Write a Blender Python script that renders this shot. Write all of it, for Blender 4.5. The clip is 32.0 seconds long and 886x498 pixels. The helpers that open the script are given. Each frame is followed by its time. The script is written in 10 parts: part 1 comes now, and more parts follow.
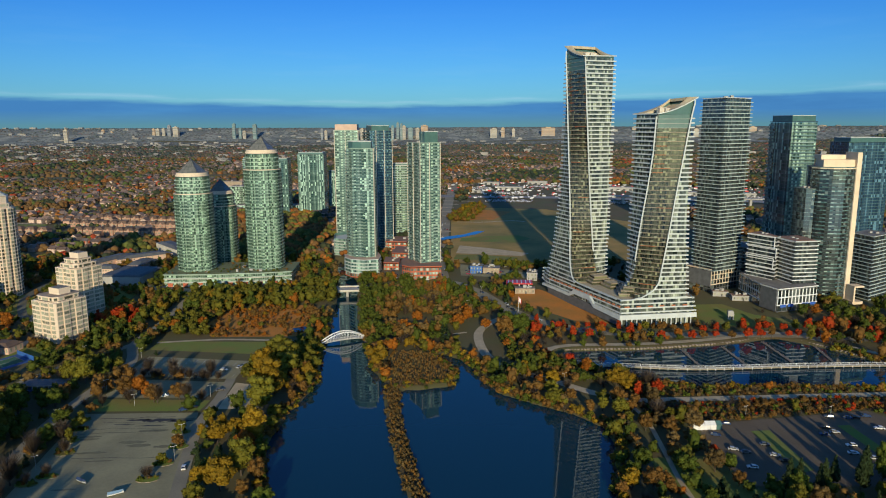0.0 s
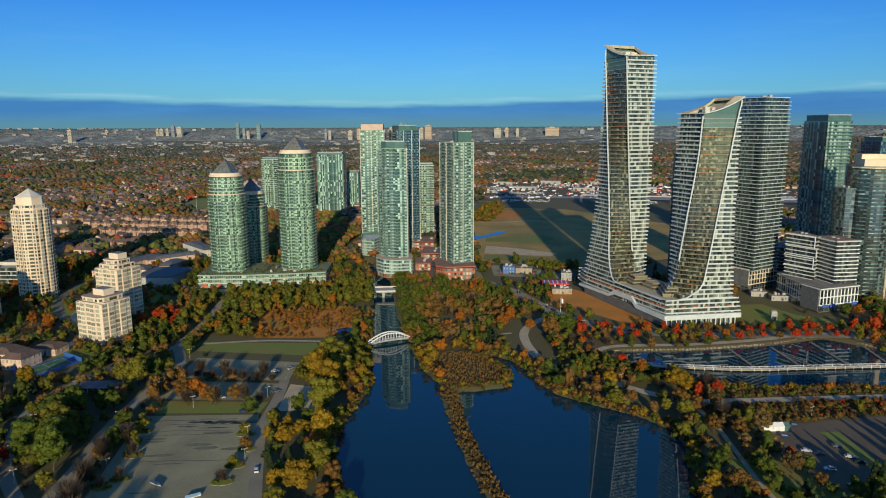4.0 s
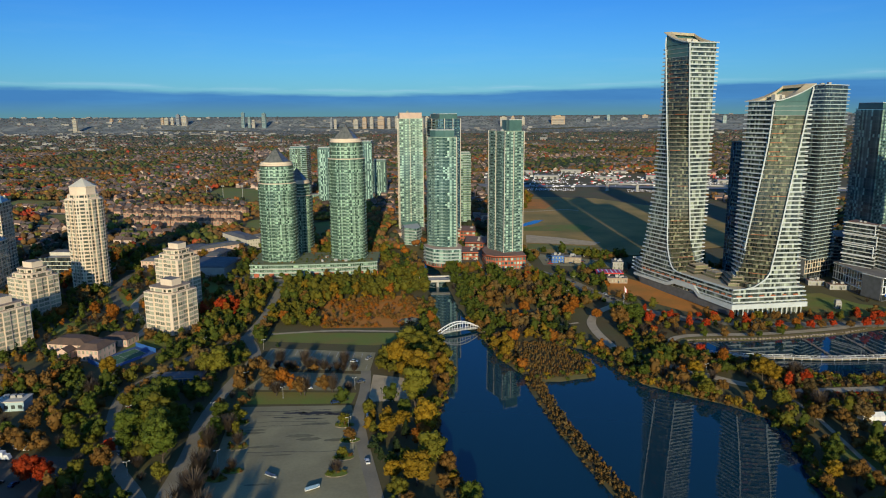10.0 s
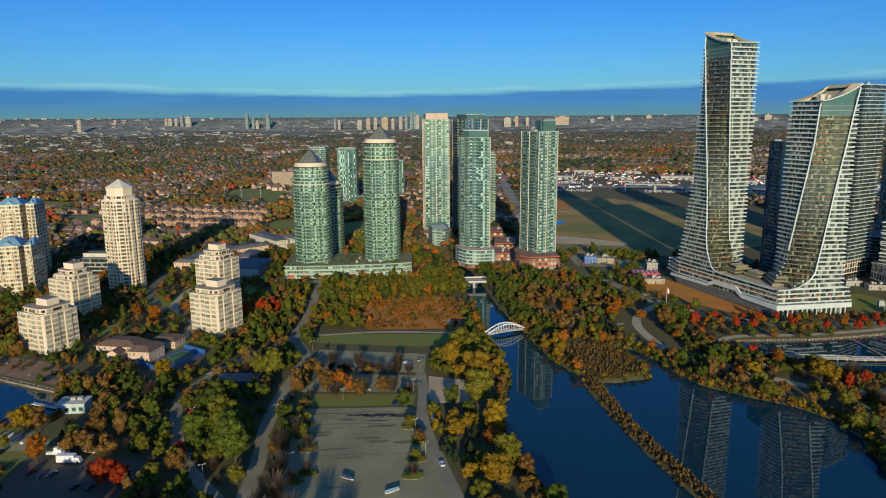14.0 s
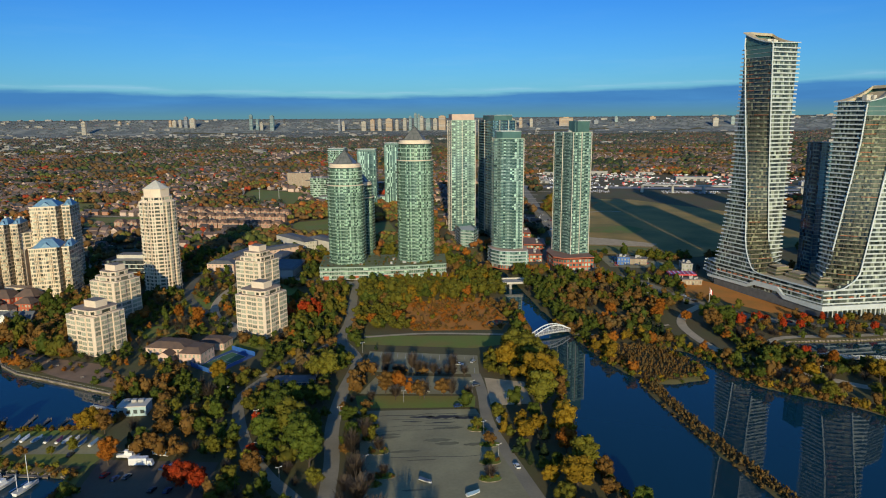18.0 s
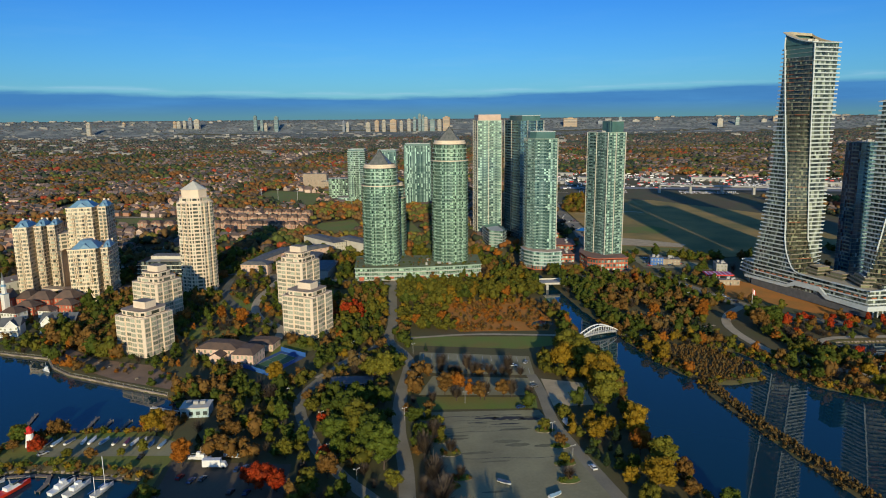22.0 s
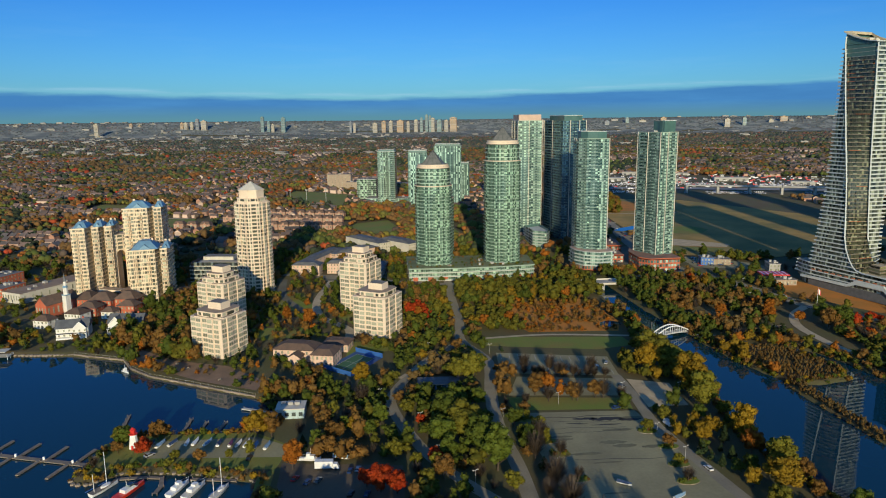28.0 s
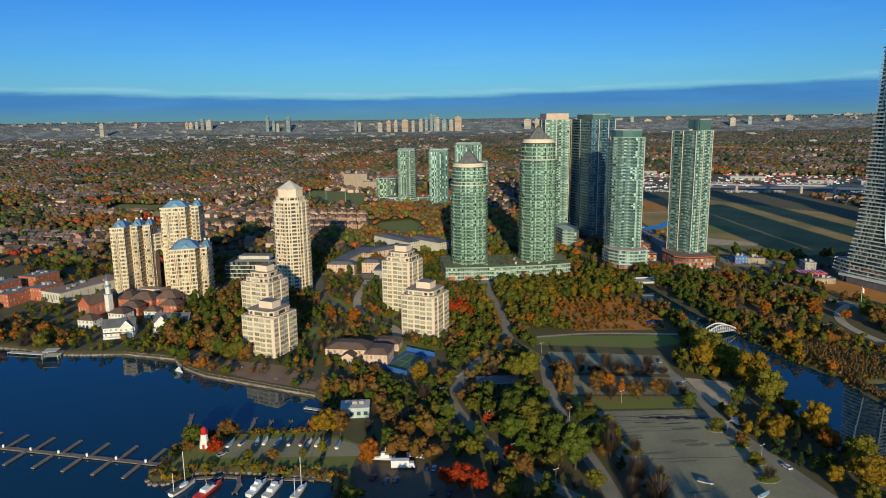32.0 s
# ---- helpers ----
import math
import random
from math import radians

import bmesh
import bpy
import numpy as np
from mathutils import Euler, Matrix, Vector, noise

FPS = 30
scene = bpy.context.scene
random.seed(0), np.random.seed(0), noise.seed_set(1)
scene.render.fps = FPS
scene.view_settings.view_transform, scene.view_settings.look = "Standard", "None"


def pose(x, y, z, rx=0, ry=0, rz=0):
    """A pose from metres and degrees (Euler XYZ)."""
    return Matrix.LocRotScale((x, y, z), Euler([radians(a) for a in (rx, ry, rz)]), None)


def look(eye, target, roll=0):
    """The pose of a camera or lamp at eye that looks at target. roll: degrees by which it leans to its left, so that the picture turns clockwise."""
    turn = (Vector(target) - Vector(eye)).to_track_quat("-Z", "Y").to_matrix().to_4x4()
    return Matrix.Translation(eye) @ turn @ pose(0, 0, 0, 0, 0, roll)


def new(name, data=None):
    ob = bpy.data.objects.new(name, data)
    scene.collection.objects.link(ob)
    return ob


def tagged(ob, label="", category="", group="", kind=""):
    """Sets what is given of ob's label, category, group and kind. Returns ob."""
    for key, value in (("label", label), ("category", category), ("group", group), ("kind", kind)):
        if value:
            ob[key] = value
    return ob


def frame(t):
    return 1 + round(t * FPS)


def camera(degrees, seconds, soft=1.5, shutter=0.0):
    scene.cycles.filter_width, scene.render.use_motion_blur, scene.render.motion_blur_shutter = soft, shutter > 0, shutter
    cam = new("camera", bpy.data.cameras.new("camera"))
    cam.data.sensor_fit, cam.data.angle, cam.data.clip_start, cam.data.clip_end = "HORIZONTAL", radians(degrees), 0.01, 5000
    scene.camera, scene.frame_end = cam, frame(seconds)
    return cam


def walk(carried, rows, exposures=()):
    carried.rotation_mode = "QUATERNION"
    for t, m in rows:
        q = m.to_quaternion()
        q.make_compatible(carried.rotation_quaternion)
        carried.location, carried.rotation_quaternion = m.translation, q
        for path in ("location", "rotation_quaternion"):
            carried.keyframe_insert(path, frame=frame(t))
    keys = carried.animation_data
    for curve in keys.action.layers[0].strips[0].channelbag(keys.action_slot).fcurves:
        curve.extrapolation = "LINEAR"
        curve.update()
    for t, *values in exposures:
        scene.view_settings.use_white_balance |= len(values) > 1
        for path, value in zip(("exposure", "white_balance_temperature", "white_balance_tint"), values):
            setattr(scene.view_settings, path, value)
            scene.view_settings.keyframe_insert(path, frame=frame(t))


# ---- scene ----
cam = camera(65.5, 32.0, soft=1.05)
# seconds, x, y, z in metres, then heading, pitch and roll in degrees
ROWS = [
    (0.0, -0.00, 0.00, 140.00, -4.685, -10.214, 0.179),
    (0.5, -3.80, 0.61, 140.00, -4.694, -10.215, 0.185),
    (1.0, -7.60, 1.21, 140.00, -4.702, -10.217, 0.192),
    (1.5, -11.40, 1.81, 140.00, -4.711, -10.209, 0.198),
    (2.0, -15.19, 2.41, 139.99, -4.720, -10.220, 0.205),
    (2.5, -18.98, 3.01, 139.99, -4.729, -10.218, 0.211),
    (3.0, -22.77, 3.60, 139.99, -4.738, -10.219, 0.218),
    (3.5, -26.55, 4.19, 139.98, -4.747, -10.222, 0.225),
    (5.5, -41.66, 6.52, 139.96, -4.783, -10.196, 0.251),
    (6.0, -45.43, 7.09, 139.96, -4.792, -10.197, 0.258),
    (6.5, -49.20, 7.66, 139.95, -4.801, -10.187, 0.265),
    (7.0, -52.96, 8.23, 139.94, -4.810, -10.176, 0.272),
    (7.5, -56.72, 8.80, 139.93, -4.819, -10.169, 0.278),
    (8.0, -60.48, 9.36, 139.93, -4.828, -10.169, 0.285),
    (8.5, -64.24, 9.92, 139.92, -4.836, -10.194, 0.292),
    (9.0, -68.00, 10.48, 139.91, -4.845, -10.486, 0.299),
    (9.5, -71.75, 11.03, 139.90, -4.854, -10.829, 0.306),
    (10.0, -75.50, 11.58, 139.89, -4.862, -11.129, 0.313),
    (10.5, -79.25, 12.12, 139.87, -4.871, -11.167, 0.320),
    (11.0, -83.00, 12.67, 139.86, -4.879, -11.151, 0.327),
    (11.5, -86.75, 13.21, 139.85, -4.887, -11.138, 0.334),
    (12.0, -90.50, 13.75, 139.84, -4.895, -11.107, 0.341),
    (12.5, -94.24, 14.28, 139.82, -4.903, -11.102, 0.348),
    (13.0, -97.98, 14.81, 139.81, -4.911, -11.083, 0.355),
    (13.5, -101.72, 15.34, 139.80, -4.918, -11.069, 0.362),
    (14.0, -105.46, 15.87, 139.78, -4.926, -11.068, 0.369),
    (14.5, -109.20, 16.39, 139.76, -4.933, -11.053, 0.377),
    (16.5, -124.15, 18.45, 139.70, -4.960, -11.006, 0.406),
    (17.0, -127.88, 18.95, 139.68, -4.967, -11.005, 0.413),
    (17.5, -131.62, 19.46, 139.66, -4.973, -11.003, 0.420),
    (18.0, -135.35, 19.96, 139.64, -4.979, -10.969, 0.428),
    (18.5, -139.08, 20.46, 139.62, -4.984, -10.968, 0.435),
    (19.0, -142.81, 20.95, 139.60, -4.989, -10.962, 0.443),
    (19.5, -146.55, 21.44, 139.58, -4.994, -10.957, 0.450),
    (20.0, -150.28, 21.93, 139.56, -4.999, -10.934, 0.458),
    (20.5, -154.01, 22.42, 139.54, -5.004, -10.924, 0.465),
    (21.0, -157.74, 22.90, 139.51, -5.008, -10.916, 0.473),
    (21.5, -161.47, 23.38, 139.49, -5.012, -10.912, 0.480),
    (22.0, -165.21, 23.86, 139.47, -5.015, -10.902, 0.488),
    (22.5, -168.94, 24.33, 139.44, -5.019, -10.879, 0.495),
    (23.0, -172.67, 24.80, 139.42, -5.022, -10.874, 0.503),
    (23.5, -176.40, 25.27, 139.39, -5.024, -10.873, 0.511),
    (24.0, -180.14, 25.73, 139.37, -5.026, -10.864, 0.519),
    (24.5, -183.87, 26.19, 139.34, -5.028, -10.847, 0.526),
    (25.0, -187.60, 26.65, 139.32, -5.030, -10.829, 0.534),
    (25.5, -191.34, 27.11, 139.29, -5.031, -10.824, 0.542),
    (27.5, -206.29, 28.90, 139.17, -5.031, -10.837, 0.573),
    (28.0, -210.03, 29.34, 139.14, -5.030, -10.835, 0.581),
    (28.5, -213.77, 29.77, 139.11, -5.029, -10.849, 0.589),
    (29.0, -217.51, 30.21, 139.08, -5.027, -10.851, 0.597),
    (29.5, -221.26, 30.64, 139.05, -5.025, -10.847, 0.605),
    (30.0, -225.00, 31.06, 139.02, -5.022, -10.846, 0.613),
    (30.5, -228.75, 31.49, 138.99, -5.019, -10.862, 0.621),
    (31.0, -232.50, 31.91, 138.95, -5.016, -10.875, 0.630),
    (31.5, -236.25, 32.33, 138.92, -5.011, -10.872, 0.638),
    (32.0, -240.00, 32.74, 138.89, -5.007, -10.876, 0.646),
]
walk(cam, [(t, pose(x, y, z, 90 + pitch, roll, yaw)) for t, x, y, z, yaw, pitch, roll in ROWS])

# ---- light ----
SUN_AZ, SUN_EL = radians(3.0), radians(13.6)
sun_way = Vector((math.sin(SUN_AZ) * math.cos(SUN_EL), math.cos(SUN_AZ) * math.cos(SUN_EL), -math.sin(SUN_EL)))
sun = new("sun", bpy.data.lights.new("sun", "SUN"))
sun.data.energy, sun.data.angle, sun.data.color = 4.2, radians(0.6), (1.0, 0.86, 0.57)
sun.matrix_world = look((0, -300, 300), Vector((0, -300, 300)) + sun_way)

world = bpy.data.worlds.new("world")
scene.world = world
world.use_nodes = True
wt = world.node_tree
for nd in list(wt.nodes):
    wt.nodes.remove(nd)


def wnode(kind, **kw):
    nd = wt.nodes.new(kind)
    for key, value in kw.items():
        nd.inputs[key].default_value = value
    return nd


def wmath(op, a, b=None, clamp=False):
    nd = wt.nodes.new("ShaderNodeMath")
    nd.operation, nd.use_clamp = op, clamp
    for slot, v in enumerate((a, b)):
        if v is None:
            continue
        if isinstance(v, (int, float)):
            nd.inputs[slot].default_value = v
        else:
            wt.links.new(v, nd.inputs[slot])
    return nd.outputs[0]


def wmix(fac, a, b):
    nd = wt.nodes.new("ShaderNodeMix")
    nd.data_type = "RGBA"
    for slot, v in ((0, fac), (6, a), (7, b)):
        if isinstance(v, (int, float)):
            nd.inputs[slot].default_value = v
        elif isinstance(v, tuple):
            nd.inputs[slot].default_value = v
        else:
            wt.links.new(v, nd.inputs[slot])
    return nd.outputs[2]


sky = wt.nodes.new("ShaderNodeTexSky")
sky.sky_type, sky.sun_disc = "NISHITA", False
sky.sun_elevation, sky.sun_rotation = SUN_EL, math.pi + SUN_AZ
sky.air_density, sky.dust_density, sky.ozone_density = 1.0, 0.4, 2.2
coord = wt.nodes.new("ShaderNodeTexCoord")
split = wt.nodes.new("ShaderNodeSeparateXYZ")
wt.links.new(coord.outputs["Generated"], split.inputs[0])
up = split.outputs["Z"]
# a bank of cloud lying low along the northern horizon, with a ragged bright upper edge
edge = wnode("ShaderNodeTexNoise", Scale=9.0, Detail=6.0, Roughness=0.6)
stretch = wt.nodes.new("ShaderNodeMapping")
stretch.inputs["Scale"].default_value = (1.0, 1.0, 9.0)
wt.links.new(coord.outputs["Generated"], stretch.inputs[0])
wt.links.new(stretch.outputs[0], edge.inputs["Vector"])
lift = wmath("MULTIPLY", wmath("SUBTRACT", edge.outputs[0], 0.5), 0.012)
east = wmath("ADD", wmath("MULTIPLY", wmath("MAXIMUM", split.outputs["X"], 0.0), 0.026), wmath("MULTIPLY", wmath("MAXIMUM", wmath("MULTIPLY", split.outputs["X"], -1.0), 0.0), 0.020))
top = wmath("ADD", wmath("ADD", lift, 0.0275), east)
over = wmath("SUBTRACT", top, up)
bank = wmath("MULTIPLY", over, 170.0, True)
north = wmath("MULTIPLY", wmath("ADD", split.outputs["Y"], 0.25), 3.0, True)
bank = wmath("MULTIPLY", bank, north)
rim = wmath("SUBTRACT", 1.0, wmath("MULTIPLY", wmath("ABSOLUTE", wmath("ADD", over, 0.003)), 160.0, True))
rim = wmath("MULTIPLY", wmath("MULTIPLY", rim, rim), north)
rim = wmath("MULTIPLY", rim, wmath("MULTIPLY", wmath("SUBTRACT", edge.outputs[0], 0.36), 4.0, True))
# thin streaks above the bank
wisp = wnode("ShaderNodeTexNoise", Scale=5.0, Detail=8.0, Roughness=0.62)
wt.links.new(stretch.outputs[0], wisp.inputs["Vector"])
wisps = wmath("MULTIPLY", wmath("SUBTRACT", wisp.outputs[0], 0.52), 2.0, True)
wisps = wmath("MULTIPLY", wisps, wmath("SUBTRACT", 1.0, wmath("MULTIPLY", up, 6.0, True), True))
haze = wmath("SUBTRACT", 1.0, wmath("MULTIPLY", up, 52.0, True), True)
tint = wt.nodes.new("ShaderNodeMix")
tint.data_type, tint.blend_type = "RGBA", "MULTIPLY"
tint.inputs[0].default_value = 1.0
tint.inputs[7].default_value = (0.30, 0.74, 1.30, 1)
wt.links.new(sky.outputs[0], tint.inputs[6])
deep = wt.nodes.new("ShaderNodeMix")
deep.data_type, deep.blend_type = "RGBA", "MULTIPLY"
deep.inputs[7].default_value = (0.30, 0.66, 0.98, 1)
wt.links.new(wmath("MULTIPLY", up, 4.5, True), deep.inputs[0])
wt.links.new(tint.outputs[2], deep.inputs[6])
SOUTH = wmath("MULTIPLY", wmath("ADD", split.outputs["Y"], 0.55), 2.2, True)
warm = wt.nodes.new("ShaderNodeMix")
warm.data_type, warm.blend_type = "RGBA", "MULTIPLY"
warm.inputs[0].default_value, warm.inputs[7].default_value = 1.0, (0.48, 0.95, 1.48, 1)
wt.links.new(sky.outputs[0], warm.inputs[6])
CLEAR = wmix(SOUTH, warm.outputs[2], deep.outputs[2])
# overhead the sky is a deep clear blue
CLEAR = wmix(wmath("MULTIPLY", wmath("MULTIPLY", wmath("SUBTRACT", up, 0.24), 2.6, True), 0.95), CLEAR, warm.outputs[2])
low = wmix(wmath("MULTIPLY", wisps, 0.35), CLEAR, (3.4, 6.2, 8.2, 1))
low = wmix(wmath("MULTIPLY", rim, 0.38), low, (4.2, 6.6, 8.4, 1))
veil = wmath("MULTIPLY", wmath("SUBTRACT", wisp.outputs[0], 0.42), 3.0, True)
cloud = wmix(veil, (0.52, 2.10, 5.1, 1), (0.72, 2.75, 6.0, 1))
cloud = wmix(haze, cloud, (1.05, 2.75, 3.5, 1))
low = wmix(wmath("MULTIPLY", bank, 0.93), low, cloud)
back = wt.nodes.new("ShaderNodeBackground")
back.inputs["Strength"].default_value = 0.10
wt.links.new(low, back.inputs["Color"])
wt.links.new(back.outputs[0], wt.nodes.new("ShaderNodeOutputWorld").inputs[0])
scene.view_settings.exposure = 0.0


# ---- materials ----
MATS = {}


def material(name, color, rough=0.8, color2=None, scale=1.0, fine=12.0, bump=0.0, metal=0.0, island=0.0, each=0.0, ior=1.5, spec=0.5, mixes=(0.35, 0.65), leaf=0.0):
    """Two-scale procedural surface: a broad mottling towards color2, a fine grain, and brightness that varies by island or by object."""
    if name in MATS:
        return MATS[name]
    m = bpy.data.materials.new(name)
    m.use_nodes = True
    nt = m.node_tree
    b = nt.nodes["Principled BSDF"]
    b.inputs["Roughness"].default_value, b.inputs["Metallic"].default_value, b.inputs["IOR"].default_value = rough, metal, ior
    b.inputs["Specular IOR Level"].default_value = spec
    c2 = color2 or tuple(v * 0.72 for v in color)
    tc = nt.nodes.new("ShaderNodeTexCoord")
    n1, n2 = nt.nodes.new("ShaderNodeTexNoise"), nt.nodes.new("ShaderNodeTexNoise")
    n1.inputs["Scale"].default_value, n1.inputs["Detail"].default_value = scale, 5.0
    n2.inputs["Scale"].default_value, n2.inputs["Detail"].default_value = fine, 3.0
    for n in (n1, n2):
        nt.links.new(tc.outputs["Object"], n.inputs["Vector"])
    ramp = nt.nodes.new("ShaderNodeMapRange")
    ramp.inputs[1].default_value, ramp.inputs[2].default_value = mixes
    nt.links.new(n1.outputs[0], ramp.inputs[0])
    mx = nt.nodes.new("ShaderNodeMix")
    mx.data_type = "RGBA"
    mx.inputs[6].default_value, mx.inputs[7].default_value = (*color, 1), (*c2, 1)
    nt.links.new(ramp.outputs[0], mx.inputs[0])
    hs = nt.nodes.new("ShaderNodeHueSaturation")
    nt.links.new(mx.outputs[2], hs.inputs["Color"])
    value = nt.nodes.new("ShaderNodeMath")
    value.operation = "MULTIPLY_ADD"
    value.inputs[1].default_value, value.inputs[2].default_value = 0.35, 0.82
    nt.links.new(n2.outputs[0], value.inputs[0])
    out = value.outputs[0]
    for amount, kind in ((island, "ShaderNodeNewGeometry"), (each, "ShaderNodeObjectInfo")):
        if amount:
            src = nt.nodes.new(kind)
            sc = nt.nodes.new("ShaderNodeMapRange")
            sc.inputs[3].default_value, sc.inputs[4].default_value = 1 - amount, 1 + amount
            nt.links.new(src.outputs["Random Per Island" if kind.endswith("Geometry") else "Random"], sc.inputs[0])
            mul = nt.nodes.new("ShaderNodeMath")
            mul.operation = "MULTIPLY"
            nt.links.new(out, mul.inputs[0]), nt.links.new(sc.outputs[0], mul.inputs[1])
            out = mul.outputs[0]
    nt.links.new(out, hs.inputs["Value"])
    nt.links.new(hs.outputs[0], b.inputs["Base Color"])
    if leaf:
        tl = nt.nodes.new("ShaderNodeBsdfTranslucent")
        ms = nt.nodes.new("ShaderNodeMixShader")
        ms.inputs[0].default_value = leaf
        nt.links.new(hs.outputs[0], tl.inputs[0])
        nt.links.new(b.outputs[0], ms.inputs[1]), nt.links.new(tl.outputs[0], ms.inputs[2])
        nt.links.new(ms.outputs[0], nt.nodes["Material Output"].inputs[0])
    if bump:
        bp = nt.nodes.new("ShaderNodeBump")
        bp.inputs["Strength"].default_value, bp.inputs["Distance"].default_value = 1.0, bump
        nt.links.new(n2.outputs[0], bp.inputs["Height"])
        nt.links.new(bp.outputs[0], b.inputs["Normal"])
    MATS[name] = m
    return m


def glass(name, dark, pale, share=0.3, rough=0.08, ior=1.9):
    """Window panes seen from outside: dark rooms, and some with pale blinds, under a glossy face."""
    if name in MATS:
        return MATS[name]
    m = bpy.data.materials.new(name)
    m.use_nodes = True
    nt = m.node_tree
    b = nt.nodes["Principled BSDF"]
    b.inputs["Roughness"].default_value, b.inputs["IOR"].default_value = rough, ior
    geo = nt.nodes.new("ShaderNodeNewGeometry")
    info = nt.nodes.new("ShaderNodeObjectInfo")
    add = nt.nodes.new("ShaderNodeMath")
    add.operation = "ADD"
    nt.links.new(geo.outputs["Random Per Island"], add.inputs[0])
    less = nt.nodes.new("ShaderNodeMath")
    less.operation, less.inputs[1].default_value = "MULTIPLY", 0.35
    nt.links.new(info.outputs["Random"], less.inputs[0]), nt.links.new(less.outputs[0], add.inputs[1])
    fr = nt.nodes.new("ShaderNodeMath")
    fr.operation = "FRACT"
    nt.links.new(add.outputs[0], fr.inputs[0])
    ramp = nt.nodes.new("ShaderNodeValToRGB")
    ramp.color_ramp.interpolation = "LINEAR"
    e = ramp.color_ramp.elements
    e[0].position, e[0].color = 0.0, (*dark, 1)
    e[1].position, e[1].color = 1.0, (*pale, 1)
    mid = e.new(1 - share)
    mid.color = (*[d * 0.75 + p * 0.25 for d, p in zip(dark, pale)], 1)
    nt.links.new(fr.outputs[0], ramp.inputs[0])
    nt.links.new(ramp.outputs[0], b.inputs["Base Color"])
    MATS[name] = m
    return m


WHITE = material("white_painted_concrete", (0.56, 0.60, 0.585), 0.6, (0.48, 0.52, 0.51), 0.15, 3.0)
CONCRETE = material("grey_concrete", (0.42, 0.41, 0.38), 0.85, (0.32, 0.31, 0.29), 0.1, 2.0)
PALE_STONE = material("pale_precast", (0.62, 0.58, 0.49), 0.75, (0.52, 0.48, 0.4), 0.12, 2.0)
BEIGE = material("beige_precast", (0.80, 0.64, 0.45), 0.8, (0.70, 0.55, 0.38), 0.12, 2.5)
CREAM = material("cream_precast", (0.76, 0.62, 0.47), 0.8, (0.68, 0.545, 0.41), 0.12, 2.5)
PINK = material("pink_stucco", (0.68, 0.47, 0.36), 0.85, (0.58, 0.4, 0.3), 0.2, 3.0)
RED_BRICK = material("red_brick", (0.50, 0.125, 0.06), 0.85, (0.4, 0.105, 0.055), 0.3, 6.0)
DARK_METAL = material("dark_metal", (0.05, 0.055, 0.06), 0.45, (0.035, 0.04, 0.045), 0.3, 3.0)
GREEN_METAL = material("teal_spandrel", (0.075, 0.16, 0.145), 0.35, (0.06, 0.13, 0.12), 0.2, 2.0)
SIGN_BLUE = material("sign_blue", (0.03, 0.10, 0.42), 0.5, (0.05, 0.14, 0.5), 0.5, 4.0)
BLUE_ROOF = material("blue_metal_roof", (0.17, 0.32, 0.44), 0.5, (0.13, 0.25, 0.36), 0.3, 4.0)
ROOF_GRAVEL = material("roof_gravel", (0.24, 0.22, 0.19), 0.95, (0.17, 0.155, 0.14), 0.15, 4.0)
SHINGLE = material("brown_shingles", (0.135, 0.085, 0.06), 0.9, (0.095, 0.065, 0.05), 0.3, 5.0, each=0.25)
SLATE = material("slate_grey_roof", (0.13, 0.135, 0.14), 0.7, (0.09, 0.095, 0.1), 0.3, 4.0)
PINK_ROOF = material("copper_pink_cladding", (0.58, 0.41, 0.31), 0.7, (0.5, 0.35, 0.27), 0.2, 3.0)
G_TEAL = glass("teal_glass", (0.012, 0.050, 0.052), (0.50, 0.72, 0.60), 0.42, 0.08, 1.7)
G_GREEN = glass("green_glass", (0.010, 0.030, 0.022), (0.46, 0.68, 0.48), 0.34, 0.08, 1.65)
G_DARK = glass("dark_glass", (0.012, 0.018, 0.022), (0.20, 0.24, 0.22), 0.25)
G_BLUE = glass("blue_glass", (0.010, 0.035, 0.070), (0.16, 0.32, 0.42), 0.22)
ASPHALT = material("old_asphalt", (0.330, 0.300, 0.165), 0.9, (0.235, 0.212, 0.120), 0.045, 0.9, bump=0.02)
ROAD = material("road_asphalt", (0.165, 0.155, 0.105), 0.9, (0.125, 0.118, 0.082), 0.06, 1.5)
# darker and browner than the other car parks
LOT = material("dark_brown_asphalt", (0.150, 0.112, 0.070), 0.9, (0.115, 0.088, 0.058), 0.05, 1.0)
PLAZA = material("brown_paving", (0.30, 0.185, 0.105), 0.85, (0.23, 0.145, 0.085), 0.15, 2.0)
# paler copy of the road surface, with sunlight put into its colour
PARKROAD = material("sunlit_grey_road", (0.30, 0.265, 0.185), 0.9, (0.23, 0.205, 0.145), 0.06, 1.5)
PATH = material("path_paving", (0.50, 0.41, 0.27), 0.9, (0.40, 0.33, 0.22), 0.2, 2.5)
GRAVEL = material("sandy_gravel", (0.58, 0.46, 0.28), 0.95, (0.46, 0.36, 0.22), 0.15, 3.0)
LAWN = material("autumn_lawn", (0.155, 0.215, 0.032), 0.95, (0.215, 0.180, 0.040), 0.05, 1.2)
DRY = material("dry_red_meadow", (0.55, 0.20, 0.028), 0.95, (0.40, 0.18, 0.03), 0.06, 1.2)
STONE = material("shore_stone", (0.30, 0.24, 0.18), 0.9, (0.19, 0.155, 0.12), 0.5, 2.0, island=0.25)
WOOD = material("weathered_timber", (0.26, 0.21, 0.16), 0.85, (0.18, 0.145, 0.11), 0.5, 6.0)
PAINT_WHITE = material("white_gloss_paint", (0.8, 0.8, 0.78), 0.35, (0.72, 0.72, 0.7), 0.5, 4.0)
